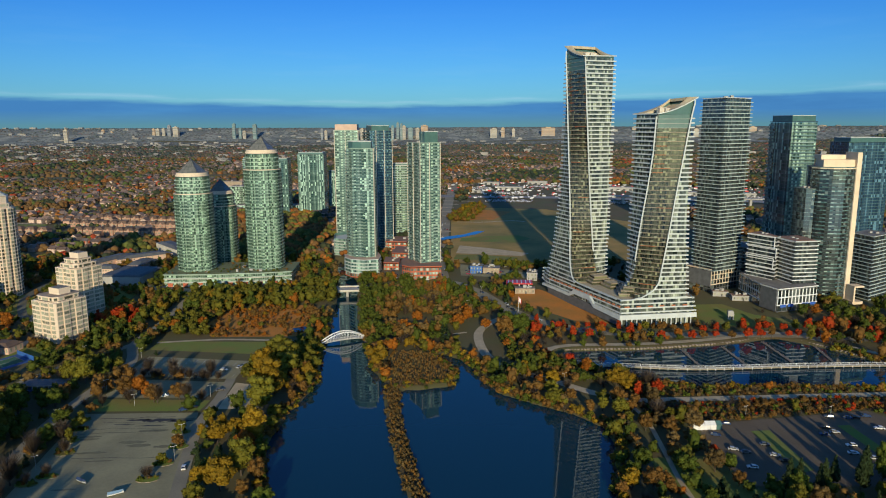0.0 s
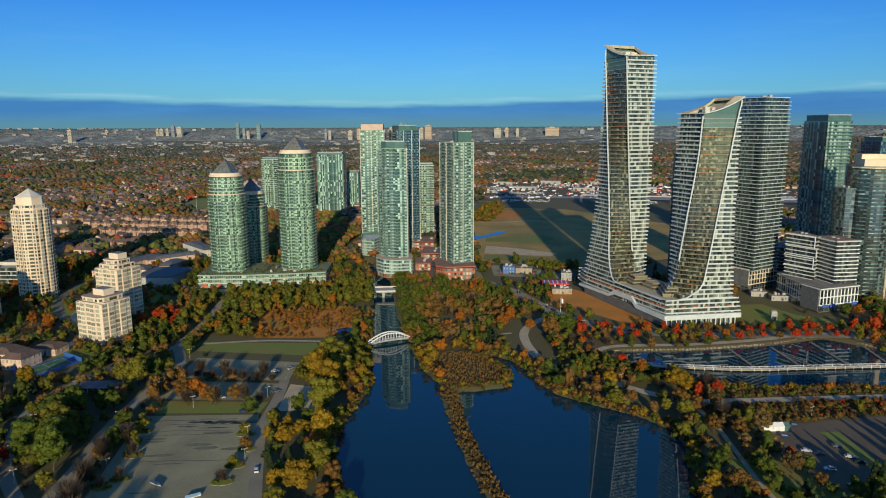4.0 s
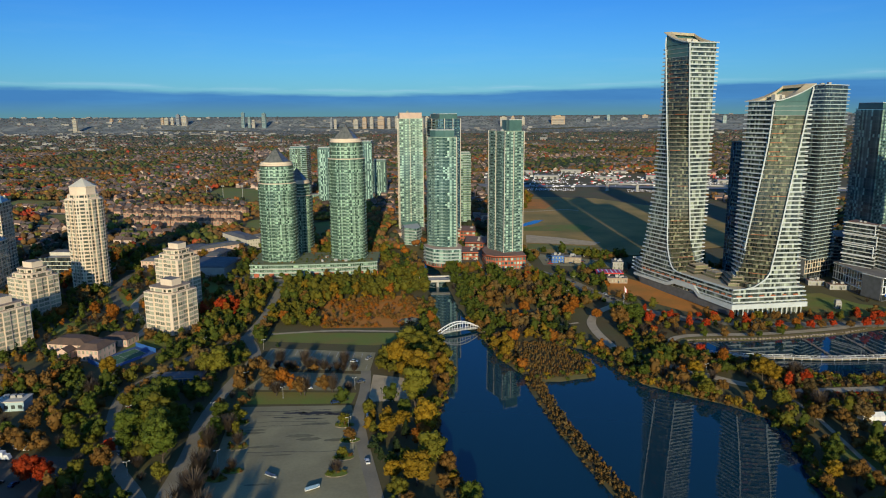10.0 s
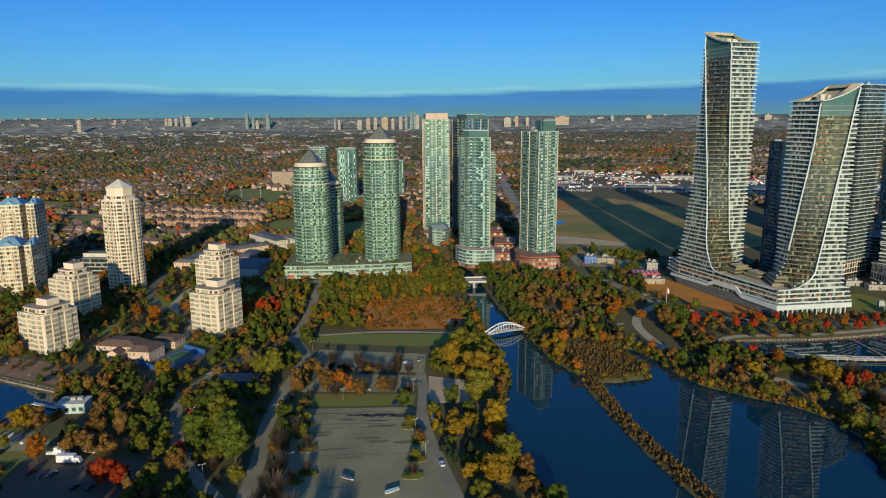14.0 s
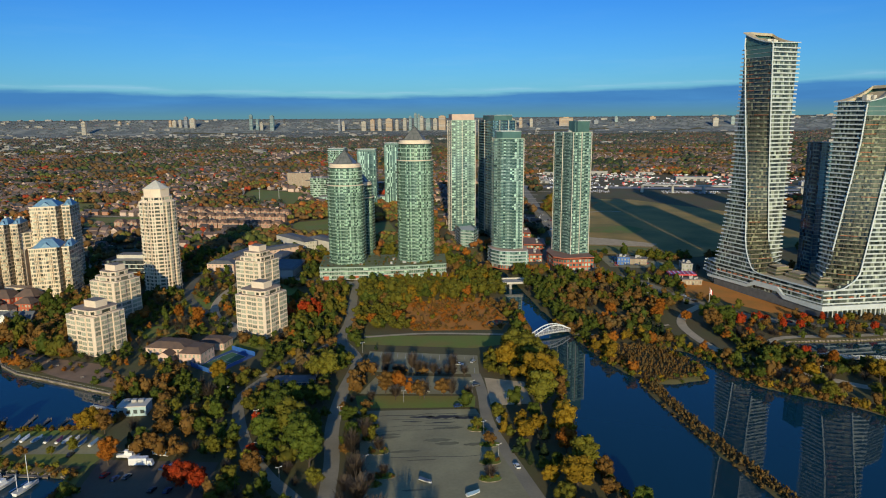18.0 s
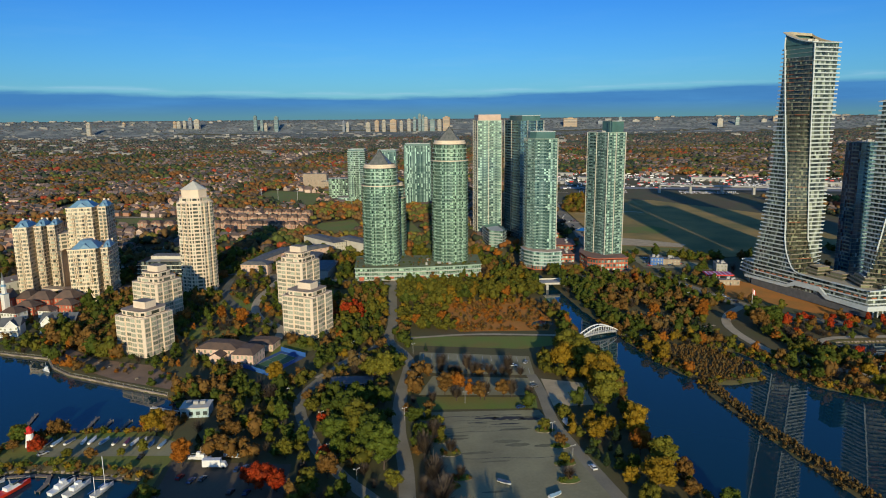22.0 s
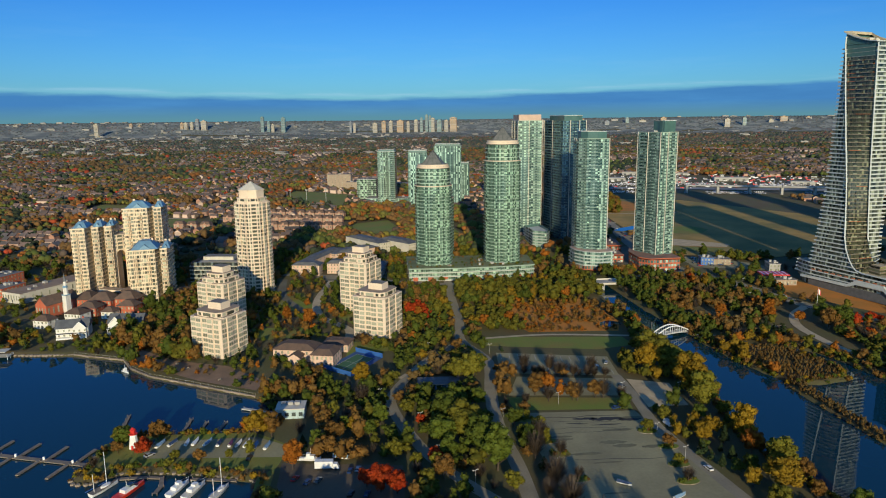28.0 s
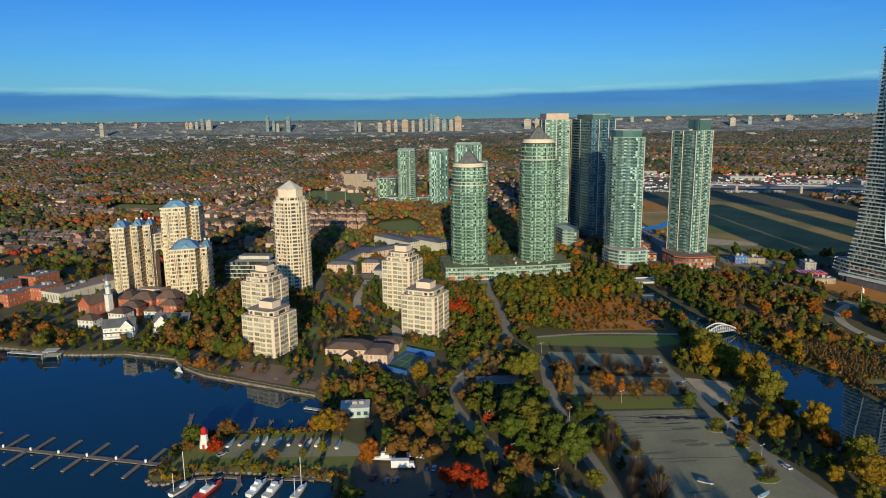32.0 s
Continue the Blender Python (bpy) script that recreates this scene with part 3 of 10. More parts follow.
def pane_mesh(name, poly, h, mats, pane=1.5, gap=0.12, sill=0.0, head=0.0, proud=0.05, backing=True, edges=None, split=0.0, bays=False):
    """One storey's windows: a recessed frame band with separate panes set in it."""
    sh = Shape()
    n = len(poly)
    for i in range(n):
        a, b = Vector(poly[i]), Vector(poly[(i + 1) % n])
        ln = (b - a).length
        d = (b - a) / max(ln, 1e-6)
        out = Vector((d.y, -d.x))
        if backing:
            sh.face([(*a, 0), (*b, 0), (*b, h), (*a, h)], 0)
        if ln < 0.9 or (edges and i not in edges):
            continue
        if bays and ln > 4.4:
            # a recessed balcony between two narrow windows
            for u0, u1, deep in ((0.06, 0.2, 0), (0.3, 0.7, 1), (0.8, 0.94, 0)):
                q0, q1 = a + d * ln * u0 + out * proud, a + d * ln * u1 + out * proud
                lo = 0.15 if deep else sill
                sh.face([(*q0, lo), (*q1, lo), (*q1, h - head), (*q0, h - head)], 1)
                if deep and rnd.random() < 0.8:
                    g = out * 0.9
                    sh.prism([tuple(q0 + g), tuple(q1 + g), tuple(q1), tuple(q0)], 0.0, 0.16, 0)
                    sh.face([(*(q0 + g), 0.16), (*(q1 + g), 0.16), (*(q1 + g), 0.95), (*(q0 + g), 0.95)], 2)
            continue
        k = max(1, round(ln / pane))
        w = ln / k
        for j in range(k):
            p0, p1 = a + d * (j * w + gap / 2), a + d * ((j + 1) * w - gap / 2)
            column = ((i * 7 + j * 3) % 5) / 5.0
            t0, t1 = proud + rnd.uniform(0, 0.03), proud + rnd.uniform(0, 0.03)
            q0, q1 = p0 + out * t0, p1 + out * t1
            if split:
                # lower light: a spandrel or guard panel, set out a little
                m = sill + (h - head - sill) * (split + rnd.choice((-0.03, 0, 0.05)))
                e = out * (0.45 if column > 0.5 else 0.0)
                sh.face([(*(q0 + e), sill), (*(q1 + e), sill), (*(q1 + e), m - 0.06), (*(q0 + e), m - 0.06)], 2 if rnd.random() < (0.9 if column > 0.5 else 0.3) else 1)
                sh.face([(*q0, m), (*q1, m), (*q1, h - head), (*q0, h - head)], 1)
                continue
            sh.face([(*q0, sill), (*q1, sill), (*q1, h - head), (*q0, h - head)], 1)
    return sh.to(name, mats)


def slab_mesh(name, poly, t, mats, guard=0.0, guard_poly=None):
    sh = Shape()
    sh.prism(poly, -t, 0.0, 0)
    if guard:
        inner = grow(guard_poly or poly, -0.12)
        outer = guard_poly or poly
        n = len(outer)
        for i in range(n):
            j = (i + 1) % n
            sh.face([(*outer[i], 0), (*outer[j], 0), (*outer[j], guard), (*outer[i], guard)], 1)
            sh.face([(*inner[j], 0), (*inner[i], 0), (*inner[i], guard), (*inner[j], guard)], 1)
            sh.face([(*outer[i], guard), (*outer[j], guard), (*inner[j], guard), (*inner[i], guard)], 1)
    return sh.to(name, mats)


GUARD = glass("pale_guard_glass", (0.30, 0.36, 0.33), (0.48, 0.54, 0.48), 0.5, 0.15, 1.5)
GUARD_TEAL = glass("teal_guard_glass", (0.13, 0.22, 0.21), (0.28, 0.38, 0.35), 0.5, 0.12, 1.6)


def storeys(root, poly, z, count, fh, slab_mat, frame_mat, glass_mat, over=0.5, t=0.28, pane=1.5, gap=0.12, sill=0.0, head=0.0, guard=0.0, guard_mat=GUARD, slab_poly=None, proud=0.05, variants=3, split=0.0, panel=None):
    """Stack count storeys on root from local height z; each is a slab with its glazing. Returns the top."""
    sp = slab_poly or grow(poly, over)
    slab = slab_mesh("storey", sp, t, [slab_mat, guard_mat], guard)
    rows = [pane_mesh("glazing", poly, fh - t, [frame_mat, glass_mat, panel or glass_mat], pane, gap, sill, head, proud, split=split) for _ in range(variants)]
    for k in range(count):
        s = part("storey", slab, None, root)
        s.location = (0, 0, z + k * fh)
        part("glazing", rows[rnd.randrange(variants)], None, s)
    return z + count * fh


def block(root, name, poly, z0, z1, mats, label="", top=None, cap=None):
    sh = Shape()
    sh.prism(poly, z0, z1, 0, cap, top)
    return part(name, sh.to(name, mats), None, root, label)


def local(poly, cx, cy):
    return [(x - cx, y - cy) for x, y in poly]


def clutter(root, poly, z, n=4, seed=1):
    """Plant boxes and vents on a flat roof."""
    r = random.Random(seed)
    xs_, ys_ = [q[0] for q in poly], [q[1] for q in poly]
    cx, cy = sum(xs_) / len(xs_), sum(ys_) / len(ys_)
    for _ in range(n):
        x, y = cx + r.uniform(-0.3, 0.3) * (max(xs_) - min(xs_)), cy + r.uniform(-0.3, 0.3) * (max(ys_) - min(ys_))
        w, d, h = r.uniform(1.2, 3.5), r.uniform(1.2, 3.0), r.uniform(0.8, 2.2)
        sh = Shape()
        sh.box(x - w / 2, x + w / 2, y - d / 2, y + d / 2, z, z + h)
        part("roof_unit", sh.to("roof_unit", CONCRETE), None, root)


# -- the pair of white-banded sail towers on one podium
G_SAIL = glass("sail_window_glass", (0.012, 0.022, 0.022), (0.50, 0.56, 0.45), 0.30, 0.08, 1.7)
G_STRIP = glass("bronze_strip_glass", (0.006, 0.010, 0.008), (0.30, 0.30, 0.17), 0.20, 0.10, 1.7)
G_BRONZE_GUARD = glass("bronze_guard_glass", (0.04, 0.045, 0.032), (0.30, 0.32, 0.22), 0.35, 0.15, 1.5)
BRONZE = material("bronze_ledge", (0.30, 0.24, 0.17), 0.6, (0.22, 0.18, 0.13), 0.3, 3.0)
RED_EDGE = material("rust_red_panel", (0.46, 0.15, 0.06), 0.7, (0.36, 0.12, 0.05), 0.3, 3.0)


def glide(table, z):
    """Plan point at height z from (height, x, y) entries given from the top down."""
    if z >= table[0][0]:
        return Vector(table[0][1:])
    for (z1, x1, y1), (z0, x0, y0) in zip(table, table[1:]):
        if z >= z0:
            k = (z - z0) / (z1 - z0)
            return Vector((x0 + (x1 - x0) * k, y0 + (y1 - y0) * k))
    return Vector(table[-1][1:])


def band(sh, p0, p1, out_by, z0, z1, slot, ends=(0.0, 0.0)):
    """A balcony edge along p0 to p1: floor plate, and an upstand set at its outer edge."""
    d = (p1 - p0).normalized()
    out = Vector((d.y, -d.x))
    q0, q1 = p0 - d * ends[0], p1 + d * ends[1]
    o0, o1 = q0 + out * out_by, q1 + out * out_by
    sh.prism([tuple(o0), tuple(o1), tuple(q1), tuple(q0)], z0, z0 + 0.25, slot)
    i0, i1 = o0 - out * 0.18, o1 - out * 0.18
    sh.prism([tuple(o0), tuple(o1), tuple(i1), tuple(i0)], z0 + 0.25, z1, slot, None, None, False)


def sail_tower(label, plan, z0, zpod, floors, fh, corners, crown, fins):
    """A tower whose plan changes storey by storey: white balcony bands on both sides of a bronze glass strip between two white curving fins."""
    o = Vector(corners[1])
    root = thing("sail_tower", label, "tower", (o.x, o.y, z0), group="sail-shaped towers")
    footprint(corners)
    ztop = zpod - z0 + floors * fh
    for k in range(floors):
        zz = zpod + k * fh
        L, M, N, R, K = [glide(t, zz) - o for t in plan]
        sh = Shape()
        sh.prism([tuple(q) for q in (L, M, N, R, K)], -0.25, 0.0, 0)
        wave = 0.3 * math.sin(k * 0.55)
        if (M - L).length > 0.8:
            band(sh, L, M, 1.7 + wave, -0.32, 0.62, 1, (1.3, 0.0))
        if (R - N).length > 0.8:
            band(sh, N, R, 1.7, -0.32, 0.62, 1, (0.0, 1.5 + wave))
        band(sh, R, K, 1.4, -0.32, 0.62, 1), band(sh, K, L, 1.2, -0.32, 0.62, 1)
        st = part("storey", sh.to("storey", [CONCRETE, WHITE]), None, root)
        st.location = (0, 0, zz - z0)
        gl = Shape()
        high = k >= floors - 3
        poly = [L, M, N, R, K]
        for i in range(5):
            p0, p1 = poly[i], poly[(i + 1) % 5]
            ln = (p1 - p0).length
            if ln < 0.6:
                continue
            d = (p1 - p0) / ln
            out = Vector((d.y, -d.x))
            gl.face([(*p0, 0), (*p1, 0), (*p1, fh - 0.25), (*p0, fh - 0.25)], 6 if high and i == 1 else 0)
            if high and i == 1:
                continue
            kk = max(1, round(ln / 1.5))
            w = ln / kk
            for j in range(kk):
                q0, q1 = p0 + d * (j * w + 0.10) + out * 0.06, p0 + d * ((j + 1) * w - 0.10) + out * (0.06 + rnd.uniform(0, 0.05))
                gl.face([(*q0, 0.1), (*q1, 0.1), (*q1, fh - 0.35), (*q0, fh - 0.35)], 2 if i == 1 else 1)
            if i == 1:
                # bronze-edged terraces of the strip, with glass guards, broken into two alternating runs
                gl.prism([tuple(p0 + out * 0.7), tuple(p1 + out * 0.7), tuple(p1), tuple(p0)], -0.28, 0.14, 4 if k > floors - 14 and k % 2 else 3)
                c0, c1 = p0.lerp(p1, 0.04 + 0.34 * (k % 2)), p0.lerp(p1, 0.62 + 0.34 * (k % 2))
                gl.prism([tuple(c0 + out * 1.5), tuple(c1 + out * 1.5), tuple(c1), tuple(c0)], -0.28, 0.10, 4 if k % 9 == 3 else 3)
                m = max(1, int((c1 - c0).length / 2.0))
                for j in range(m):
                    g0, g1 = c0.lerp(c1, (j + 0.04) / m) + out * 1.45, c0.lerp(c1, (j + 0.96) / m) + out * 1.45
                    gl.face([(*g0, 0.1), (*g1, 0.1), (*g1, 1.05), (*g0, 1.05)], 5)
        part("glazing", gl.to("glazing", [DARK_METAL, G_SAIL, G_STRIP, BRONZE, RED_EDGE, G_BRONZE_GUARD, GREEN_METAL]), None, st)
    for which, zlow, zhigh, tail in fins:
        pts = []
        z = zlow
        while z <= zhigh:
            L, M, N, R, K = [glide(t, z) for t in plan]
            p, side = (M, (M - L)) if which == 1 else (N, (R - N))
            if side.length < 0.5:
                side = Vector((1.0, 0.1)) if which == 2 else Vector((0.2, -1.0))
            side = side.normalized()
            q = p - o + Vector((side.y, -side.x)) * 1.75
            pts.append(Vector((q.x, q.y, z - z0)))
            z += 1.5
        pts = [Vector((x - o.x, y - o.y, zt - z0)) for x, y, zt in tail] + pts
        rib = bmesh.new()
        secs = []
        for i, q in enumerate(pts):
            d = (pts[min(i + 1, len(pts) - 1)] - pts[max(i - 1, 0)]).normalized()
            face = Vector((-0.5, -1.0, 0.0)).normalized()
            u = d.cross(face).normalized() * 0.42
            f = face * 0.5
            secs.append([rib.verts.new(q + u * a_ + f * b_) for a_, b_ in ((-1, -1), (1, -1), (1, 1), (-1, 1))])
        for s0, s1 in zip(secs, secs[1:]):
            for i in range(4):
                rib.faces.new((s0[i], s0[(i + 1) % 4], s1[(i + 1) % 4], s1[i]))
        rib.faces.new(secs[0][::-1]), rib.faces.new(secs[-1])
        bmesh.ops.recalc_face_normals(rib, faces=rib.faces)
        part("fin", rib, WHITE, root, "white curved fin")
    # crown: a rim that sags between its corners over a green glass screen, with a tan roof inside
    c4 = [Vector(q) - o for q in corners]
    zs = [z - z0 for z in crown]
    steps = 6

    def rim_line(inset, i):
        g = [Vector(q) for q in grow([tuple(q) for q in c4], inset)]
        j = (i + 1) % 4
        sag = 0.16 * abs(zs[j] - zs[i])
        return [(*g[i].lerp(g[j], s_ / steps), zs[i] + (zs[j] - zs[i]) * s_ / steps - sag * 4 * (s_ / steps) * (1 - s_ / steps)) for s_ in range(steps + 1)]

    for i in range(4):
        sh = Shape()
        for p, q in zip(rim_line(0.0, i), rim_line(0.0, i)[1:]):
            sh.face([(p[0], p[1], ztop - 0.2), (q[0], q[1], ztop - 0.2), q, p], 0)
        part("crown_screen", sh.to("crown_screen", GREEN_METAL), None, root, "dark green glass crown screen")
    sh = Shape()
    for i in range(4):
        a_, b_ = rim_line(1.5, i), rim_line(-2.4, i)
        for p, q, r_, t_ in zip(a_, a_[1:], b_, b_[1:]):
            up_ = lambda v, h: (v[0], v[1], v[2] + h)
            sh.face([up_(p, 0.35), up_(q, 0.35), up_(t_, 0.35), up_(r_, 0.35)], 1)
            sh.face([up_(p, -0.35), up_(q, -0.35), up_(q, 0.35), up_(p, 0.35)], 0)
            sh.face([up_(t_, -1.6), up_(r_, -1.6), up_(r_, 0.35), up_(t_, 0.35)], 1)
            sh.face([up_(q, -0.35), up_(p, -0.35), up_(r_, -0.35), up_(t_, -0.35)], 0)
    part("crown_rim", sh.to("crown_rim", [WHITE, TAN_CROWN]), None, root, "white-edged tan sloping roof rim")
    gi = grow([tuple(q) for q in c4], -2.2)
    sh = Shape()
    sh.face([(*gi[i], zs[i] - 3.6) for i in range(4)], 0)
    part("roof", sh.to("roof", GRAVEL), None, root, "tan sloping roof")
    cen = sum(c4, Vector((0, 0))) / 4
    zc = sum(zs) / 4
    for dx, dy, w, d_, h in ((-2, 0.5, 5, 3.5, 2.4), (3.2, 1.0, 3.2, 2.6, 1.8), (0.5, -2.6, 2.2, 1.8, 2.0)):
        block(root, "roof_unit", rect(cen.x + dx, cen.y + dy, w, d_, 10), zc - 4.5, zc - 3.2 + h, [PALE_STONE, ROOF_GRAVEL], "pale roof plant", None, 1)
    return root


TAN_CROWN = material("tan_roof_panels", (0.50, 0.42, 0.28), 0.8, (0.42, 0.35, 0.24), 0.3, 3.0)
PLAN_A = [
    ((200, 140.6, 540.2), (150, 141.3, 542.5), (100, 140.2, 543.5), (70, 138.8, 544), (45, 136.2, 545), (32, 134.0, 545), (20, 131.5, 545)),
    ((190, 141.2, 539.2), (180, 141.8, 538.5), (150, 142.6, 535), (120, 143.2, 531), (100, 143.6, 528), (80, 144.0, 525.6), (60, 144.4, 524.4), (45, 144.0, 522.5), (36, 143.3, 518.5), (30, 142.8, 513.5), (25, 142.4, 508), (22, 143.0, 503)),
    ((190, 147.0, 515.6), (150, 150.4, 518.0), (120, 153.0, 519.6), (100, 154.7, 520.6), (80, 156.7, 521.6), (60, 158.7, 522.2), (45, 160.3, 522.6), (36, 161.0, 520.5), (28, 161.5, 515), (22, 162.0, 508)),
    ((190, 172, 523.2), (100, 172.6, 524.6), (45, 171.6, 523.8), (20, 170.5, 522)),
    ((190, 165.8, 548), (20, 165.8, 550)),
]
PLAN_B = [
    ((147, 172.9, 472), (100, 173.5, 474), (20, 173.0, 474)),
    ((147, 180.4, 451.2), (120, 180.4, 454.2), (100, 178.9, 456.0), (80, 176.9, 457.8), (60, 175.4, 460.2), (45, 174.9, 463), (34, 172.5, 463), (27, 168.5, 463.5), (22, 164.5, 466)),
    ((157, 204.0, 451.3), (140, 200.6, 450.2), (120, 198.0, 450.2), (100, 195.5, 450.9), (80, 193.3, 451.8), (60, 190.9, 452.4), (45, 188.5, 452.4), (32, 186.2, 452.2), (27, 182.8, 451.8), (24, 177.0, 450.8), (22, 170.0, 450.0)),
    ((157, 204.2, 451.5), (140, 202.6, 450.6), (60, 203.8, 451.2), (45, 205.6, 452.4), (20, 206.5, 452.4)),
    ((157, 196.8, 472.6), (20, 199.0, 474.5)),
]
sail_tower("tall sail-shaped tower with white balcony bands on a podium", PLAN_A, 3.0, 21.4, 56, 3.0, [(140.6, 540.2), (146.8, 515.3), (172, 523.2), (165.8, 548)], (199.3, 189.9, 190.5, 199.0),
           ((1, 23.0, 196.0, [(156.6, 449.0, 21.5), (148.2, 479.0, 21.6), (142.6, 499.0, 22.0)]), (2, 42.0, 189.0, [])))
sail_tower("shorter leaning sail-shaped tower with white balcony bands", PLAN_B, 3.0, 21.4, 42, 2.98, [(172.7, 472), (180.3, 450.8), (204.2, 451.5), (196.8, 472.6)], (146.8, 146.8, 157.5, 156.8),
           ((1, 46.0, 146.0, []), (2, 25.0, 156.0, [(158.0, 445.4, 21.5), (166.0, 446.0, 21.6), (173.5, 447.6, 22.6)])))


def podium_sail():
    west, south = (Vector((130.5, 545.0)), Vector((158.4, 446.0))), (Vector((158.4, 446.0)), Vector((212.5, 449.4)))
    base = [(130.0, 562), tuple(west[0]), tuple(west[1]), tuple(south[1]), (217, 486), (182, 497), (174, 522), (172, 566)]
    o = west[1]
    root = thing("podium", "stepped white-banded glass podium joining two towers", "building", (*o, 2.6))
    footprint(base)
    poly = [Vector(q) - o for q in base]
    n = len(poly)
    # storeys: plate, bands on the outer sides, glazing set back; the upper plates leave the inner court open
    for k in range(5):
        z = 9.4 + k * 2.9
        inner = grow([tuple(q) for q in poly], -1.7)
        p = [Vector(q) for q in inner]
        sh = Shape()
        sh.prism(inner, -0.3, 0.0, 1, 2 if k == 4 else 1)
        for i in range(n):
            a_, b_ = poly[i], poly[(i + 1) % n]
            if k == 0:
                continue
            back = Vector(((b_ - a_).y, -(b_ - a_).x)).normalized() * (-0.55 * k)
            ends = (0.0, 0.35 * (4 - k) if i == 2 else 0.0)
            band(sh, a_ + back, b_ + back, 0.9, -0.30, 0.62, 0, ends)
        st = part("storey", sh.to("storey", [WHITE, CONCRETE, TAN_CROWN]), None, root)
        st.location = (0, 0, z - 2.6)
        if k < 4:
            part("glazing", pane_mesh("glazing", inner, 2.5, [DARK_METAL, G_SAIL], 1.8, 0.15), None, st)
    part("shopfront", pane_mesh("shopfront", grow([tuple(q) for q in poly], -3.2), 6.6, [DARK_METAL, G_SAIL], 3.0, 0.3), None, root, "dark recessed glass shopfront")
    for i in range(15):
        q = poly[2].lerp(poly[3], (i + 0.4) / 15)
        block(root, "column", rect(q.x, q.y + 0.8, 0.7, 0.7), 0, 6.2, [WHITE])
    for i in range(12):
        q = poly[1].lerp(poly[2], (i + 0.5) / 12)
        if not 0.42 < (i + 0.5) / 12 < 0.70:
            block(root, "column", rect(q.x + 1.2, q.y, 0.6, 0.6), 0, 6.2, [WHITE])
    d = (poly[2] - poly[1]).normalized()
    inn = Vector((-d.y, d.x))
    a_, b_ = poly[1] + inn * 0.5, poly[2] + inn * 0.5 - d * 0.6
    block(root, "loading_wall", [tuple(a_), tuple(b_), tuple(b_ + inn * 0.4), tuple(a_ + inn * 0.4)], 0, 6.6, [SLATE], "dark recessed ground-floor wall")
    # broad white fascia on the south side
    sh = Shape()
    d = (poly[3] - poly[2]).normalized()
    out = Vector((d.y, -d.x))
    for a_, b_ in ((poly[2] - d * 0.9, poly[3] + d * 1.2),):
        sh.prism([tuple(a_ + out), tuple(b_ + out), tuple(b_ - out * 0.6), tuple(a_ - out * 0.6)], 5.0, 8.4, 0)
    part("fascia", sh.to("fascia", WHITE), None, root, "broad white fascia")
    # the broad band that sweeps along the west side and steps up over the loading bays
    d = (poly[2] - poly[1]).normalized()
    out = Vector((d.y, -d.x))
    line = [(-0.06, 6.2, 8.0), (0.35, 6.6, 8.8), (0.42, 9.7, 13.1), (0.63, 9.9, 13.2), (0.69, 5.8, 8.6), (1.006, 5.0, 8.4)]
    sh = Shape()
    for (u0, l0, h0), (u1, l1, h1) in zip(line, line[1:]):
        p0, p1 = poly[1].lerp(poly[2], u0), poly[1].lerp(poly[2], u1)
        a_, b_ = p0 + out * 1.1, p1 + out * 1.1
        sh.face([(*a_, l0), (*b_, l1), (*b_, h1), (*a_, h0)])
        sh.face([(*a_, h0), (*b_, h1), (*(p1 - out * 0.8), h1), (*(p0 - out * 0.8), h0)])
        sh.face([(*b_, l1), (*a_, l0), (*(p0 - out * 0.8), l0), (*(p1 - out * 0.8), l1)])
    part("sweeping_band", sh.to("sweeping_band", WHITE), None, root, "broad white sweeping fascia")
    # terrace deck of the court with stepped planters and rust-red planting boxes behind the rims
    court = [q - o for q in (Vector((146, 505)), Vector((161.5, 450.5)), Vector((178, 452)), Vector((170, 470)), Vector((166, 500)), Vector((160, 508)))]
    block(root, "roof_terrace", [tuple(q) for q in court], 18.0, 18.45, [GRAVEL, TAN_CROWN], "tan paved roof terrace", None, 1)
    for cx_, cy_, w_, d_, turn_, count in ((160, 503, 17, 15, 8, 3), (170, 468, 13, 24, -14, 3), (166, 487, 12, 14, 12, 2)):
        for k in range(count):
            q = rect(cx_ - o.x, cy_ - o.y, w_ - 3.4 * k, d_ - 3.4 * k, turn_)
            z_ = 18.5 + 1.9 * k
            step = block(root, "terrace_tier", q, z_, z_ + 1.9, [G_STRIP, TAN_CROWN], "dark glazed terrace tier", None, 1)
            sh = Shape()
            for i in range(4):
                sh.beam((*q[i], z_ + 1.9), (*q[(i + 1) % 4], z_ + 1.9), 0.5, 0.7)
            part("terrace_edge", sh.to("terrace_edge", BRONZE), None, step, "bronze terrace edge")
    r = random.Random(3)
    for a_, b_, m in ((poly[1], poly[2], 17), (poly[2], poly[3], 6)):
        d = (b_ - a_).normalized()
        inn = Vector((-d.y, d.x))
        for i in range(m):
            q = a_.lerp(b_, (i + 0.6) / (m + 0.4)) + inn * 1.2
            block(root, "planter", rect(q.x, q.y, 2.9 + r.uniform(-0.5, 0.6), 0.8, math.degrees(math.atan2(d.y, d.x))), 12.55, 13.9, [RED_EDGE], "rust-red terrace planter")


def grow_any(poly, d):
    """Offset a simple counter-clockwise polygon, mitre limited."""
    return grow(poly, d)


podium_sail()


SAGE = material("sage_concrete", (0.36, 0.47, 0.37), 0.75, (0.29, 0.39, 0.31), 0.15, 2.0)
SPANDREL = glass("mint_spandrel_glass", (0.05, 0.11, 0.085), (0.40, 0.53, 0.40), 0.45, 0.2, 1.5)
PANEL_TEAL = glass("teal_spandrel_glass", (0.06, 0.13, 0.13), (0.36, 0.47, 0.44), 0.35, 0.15, 1.6)


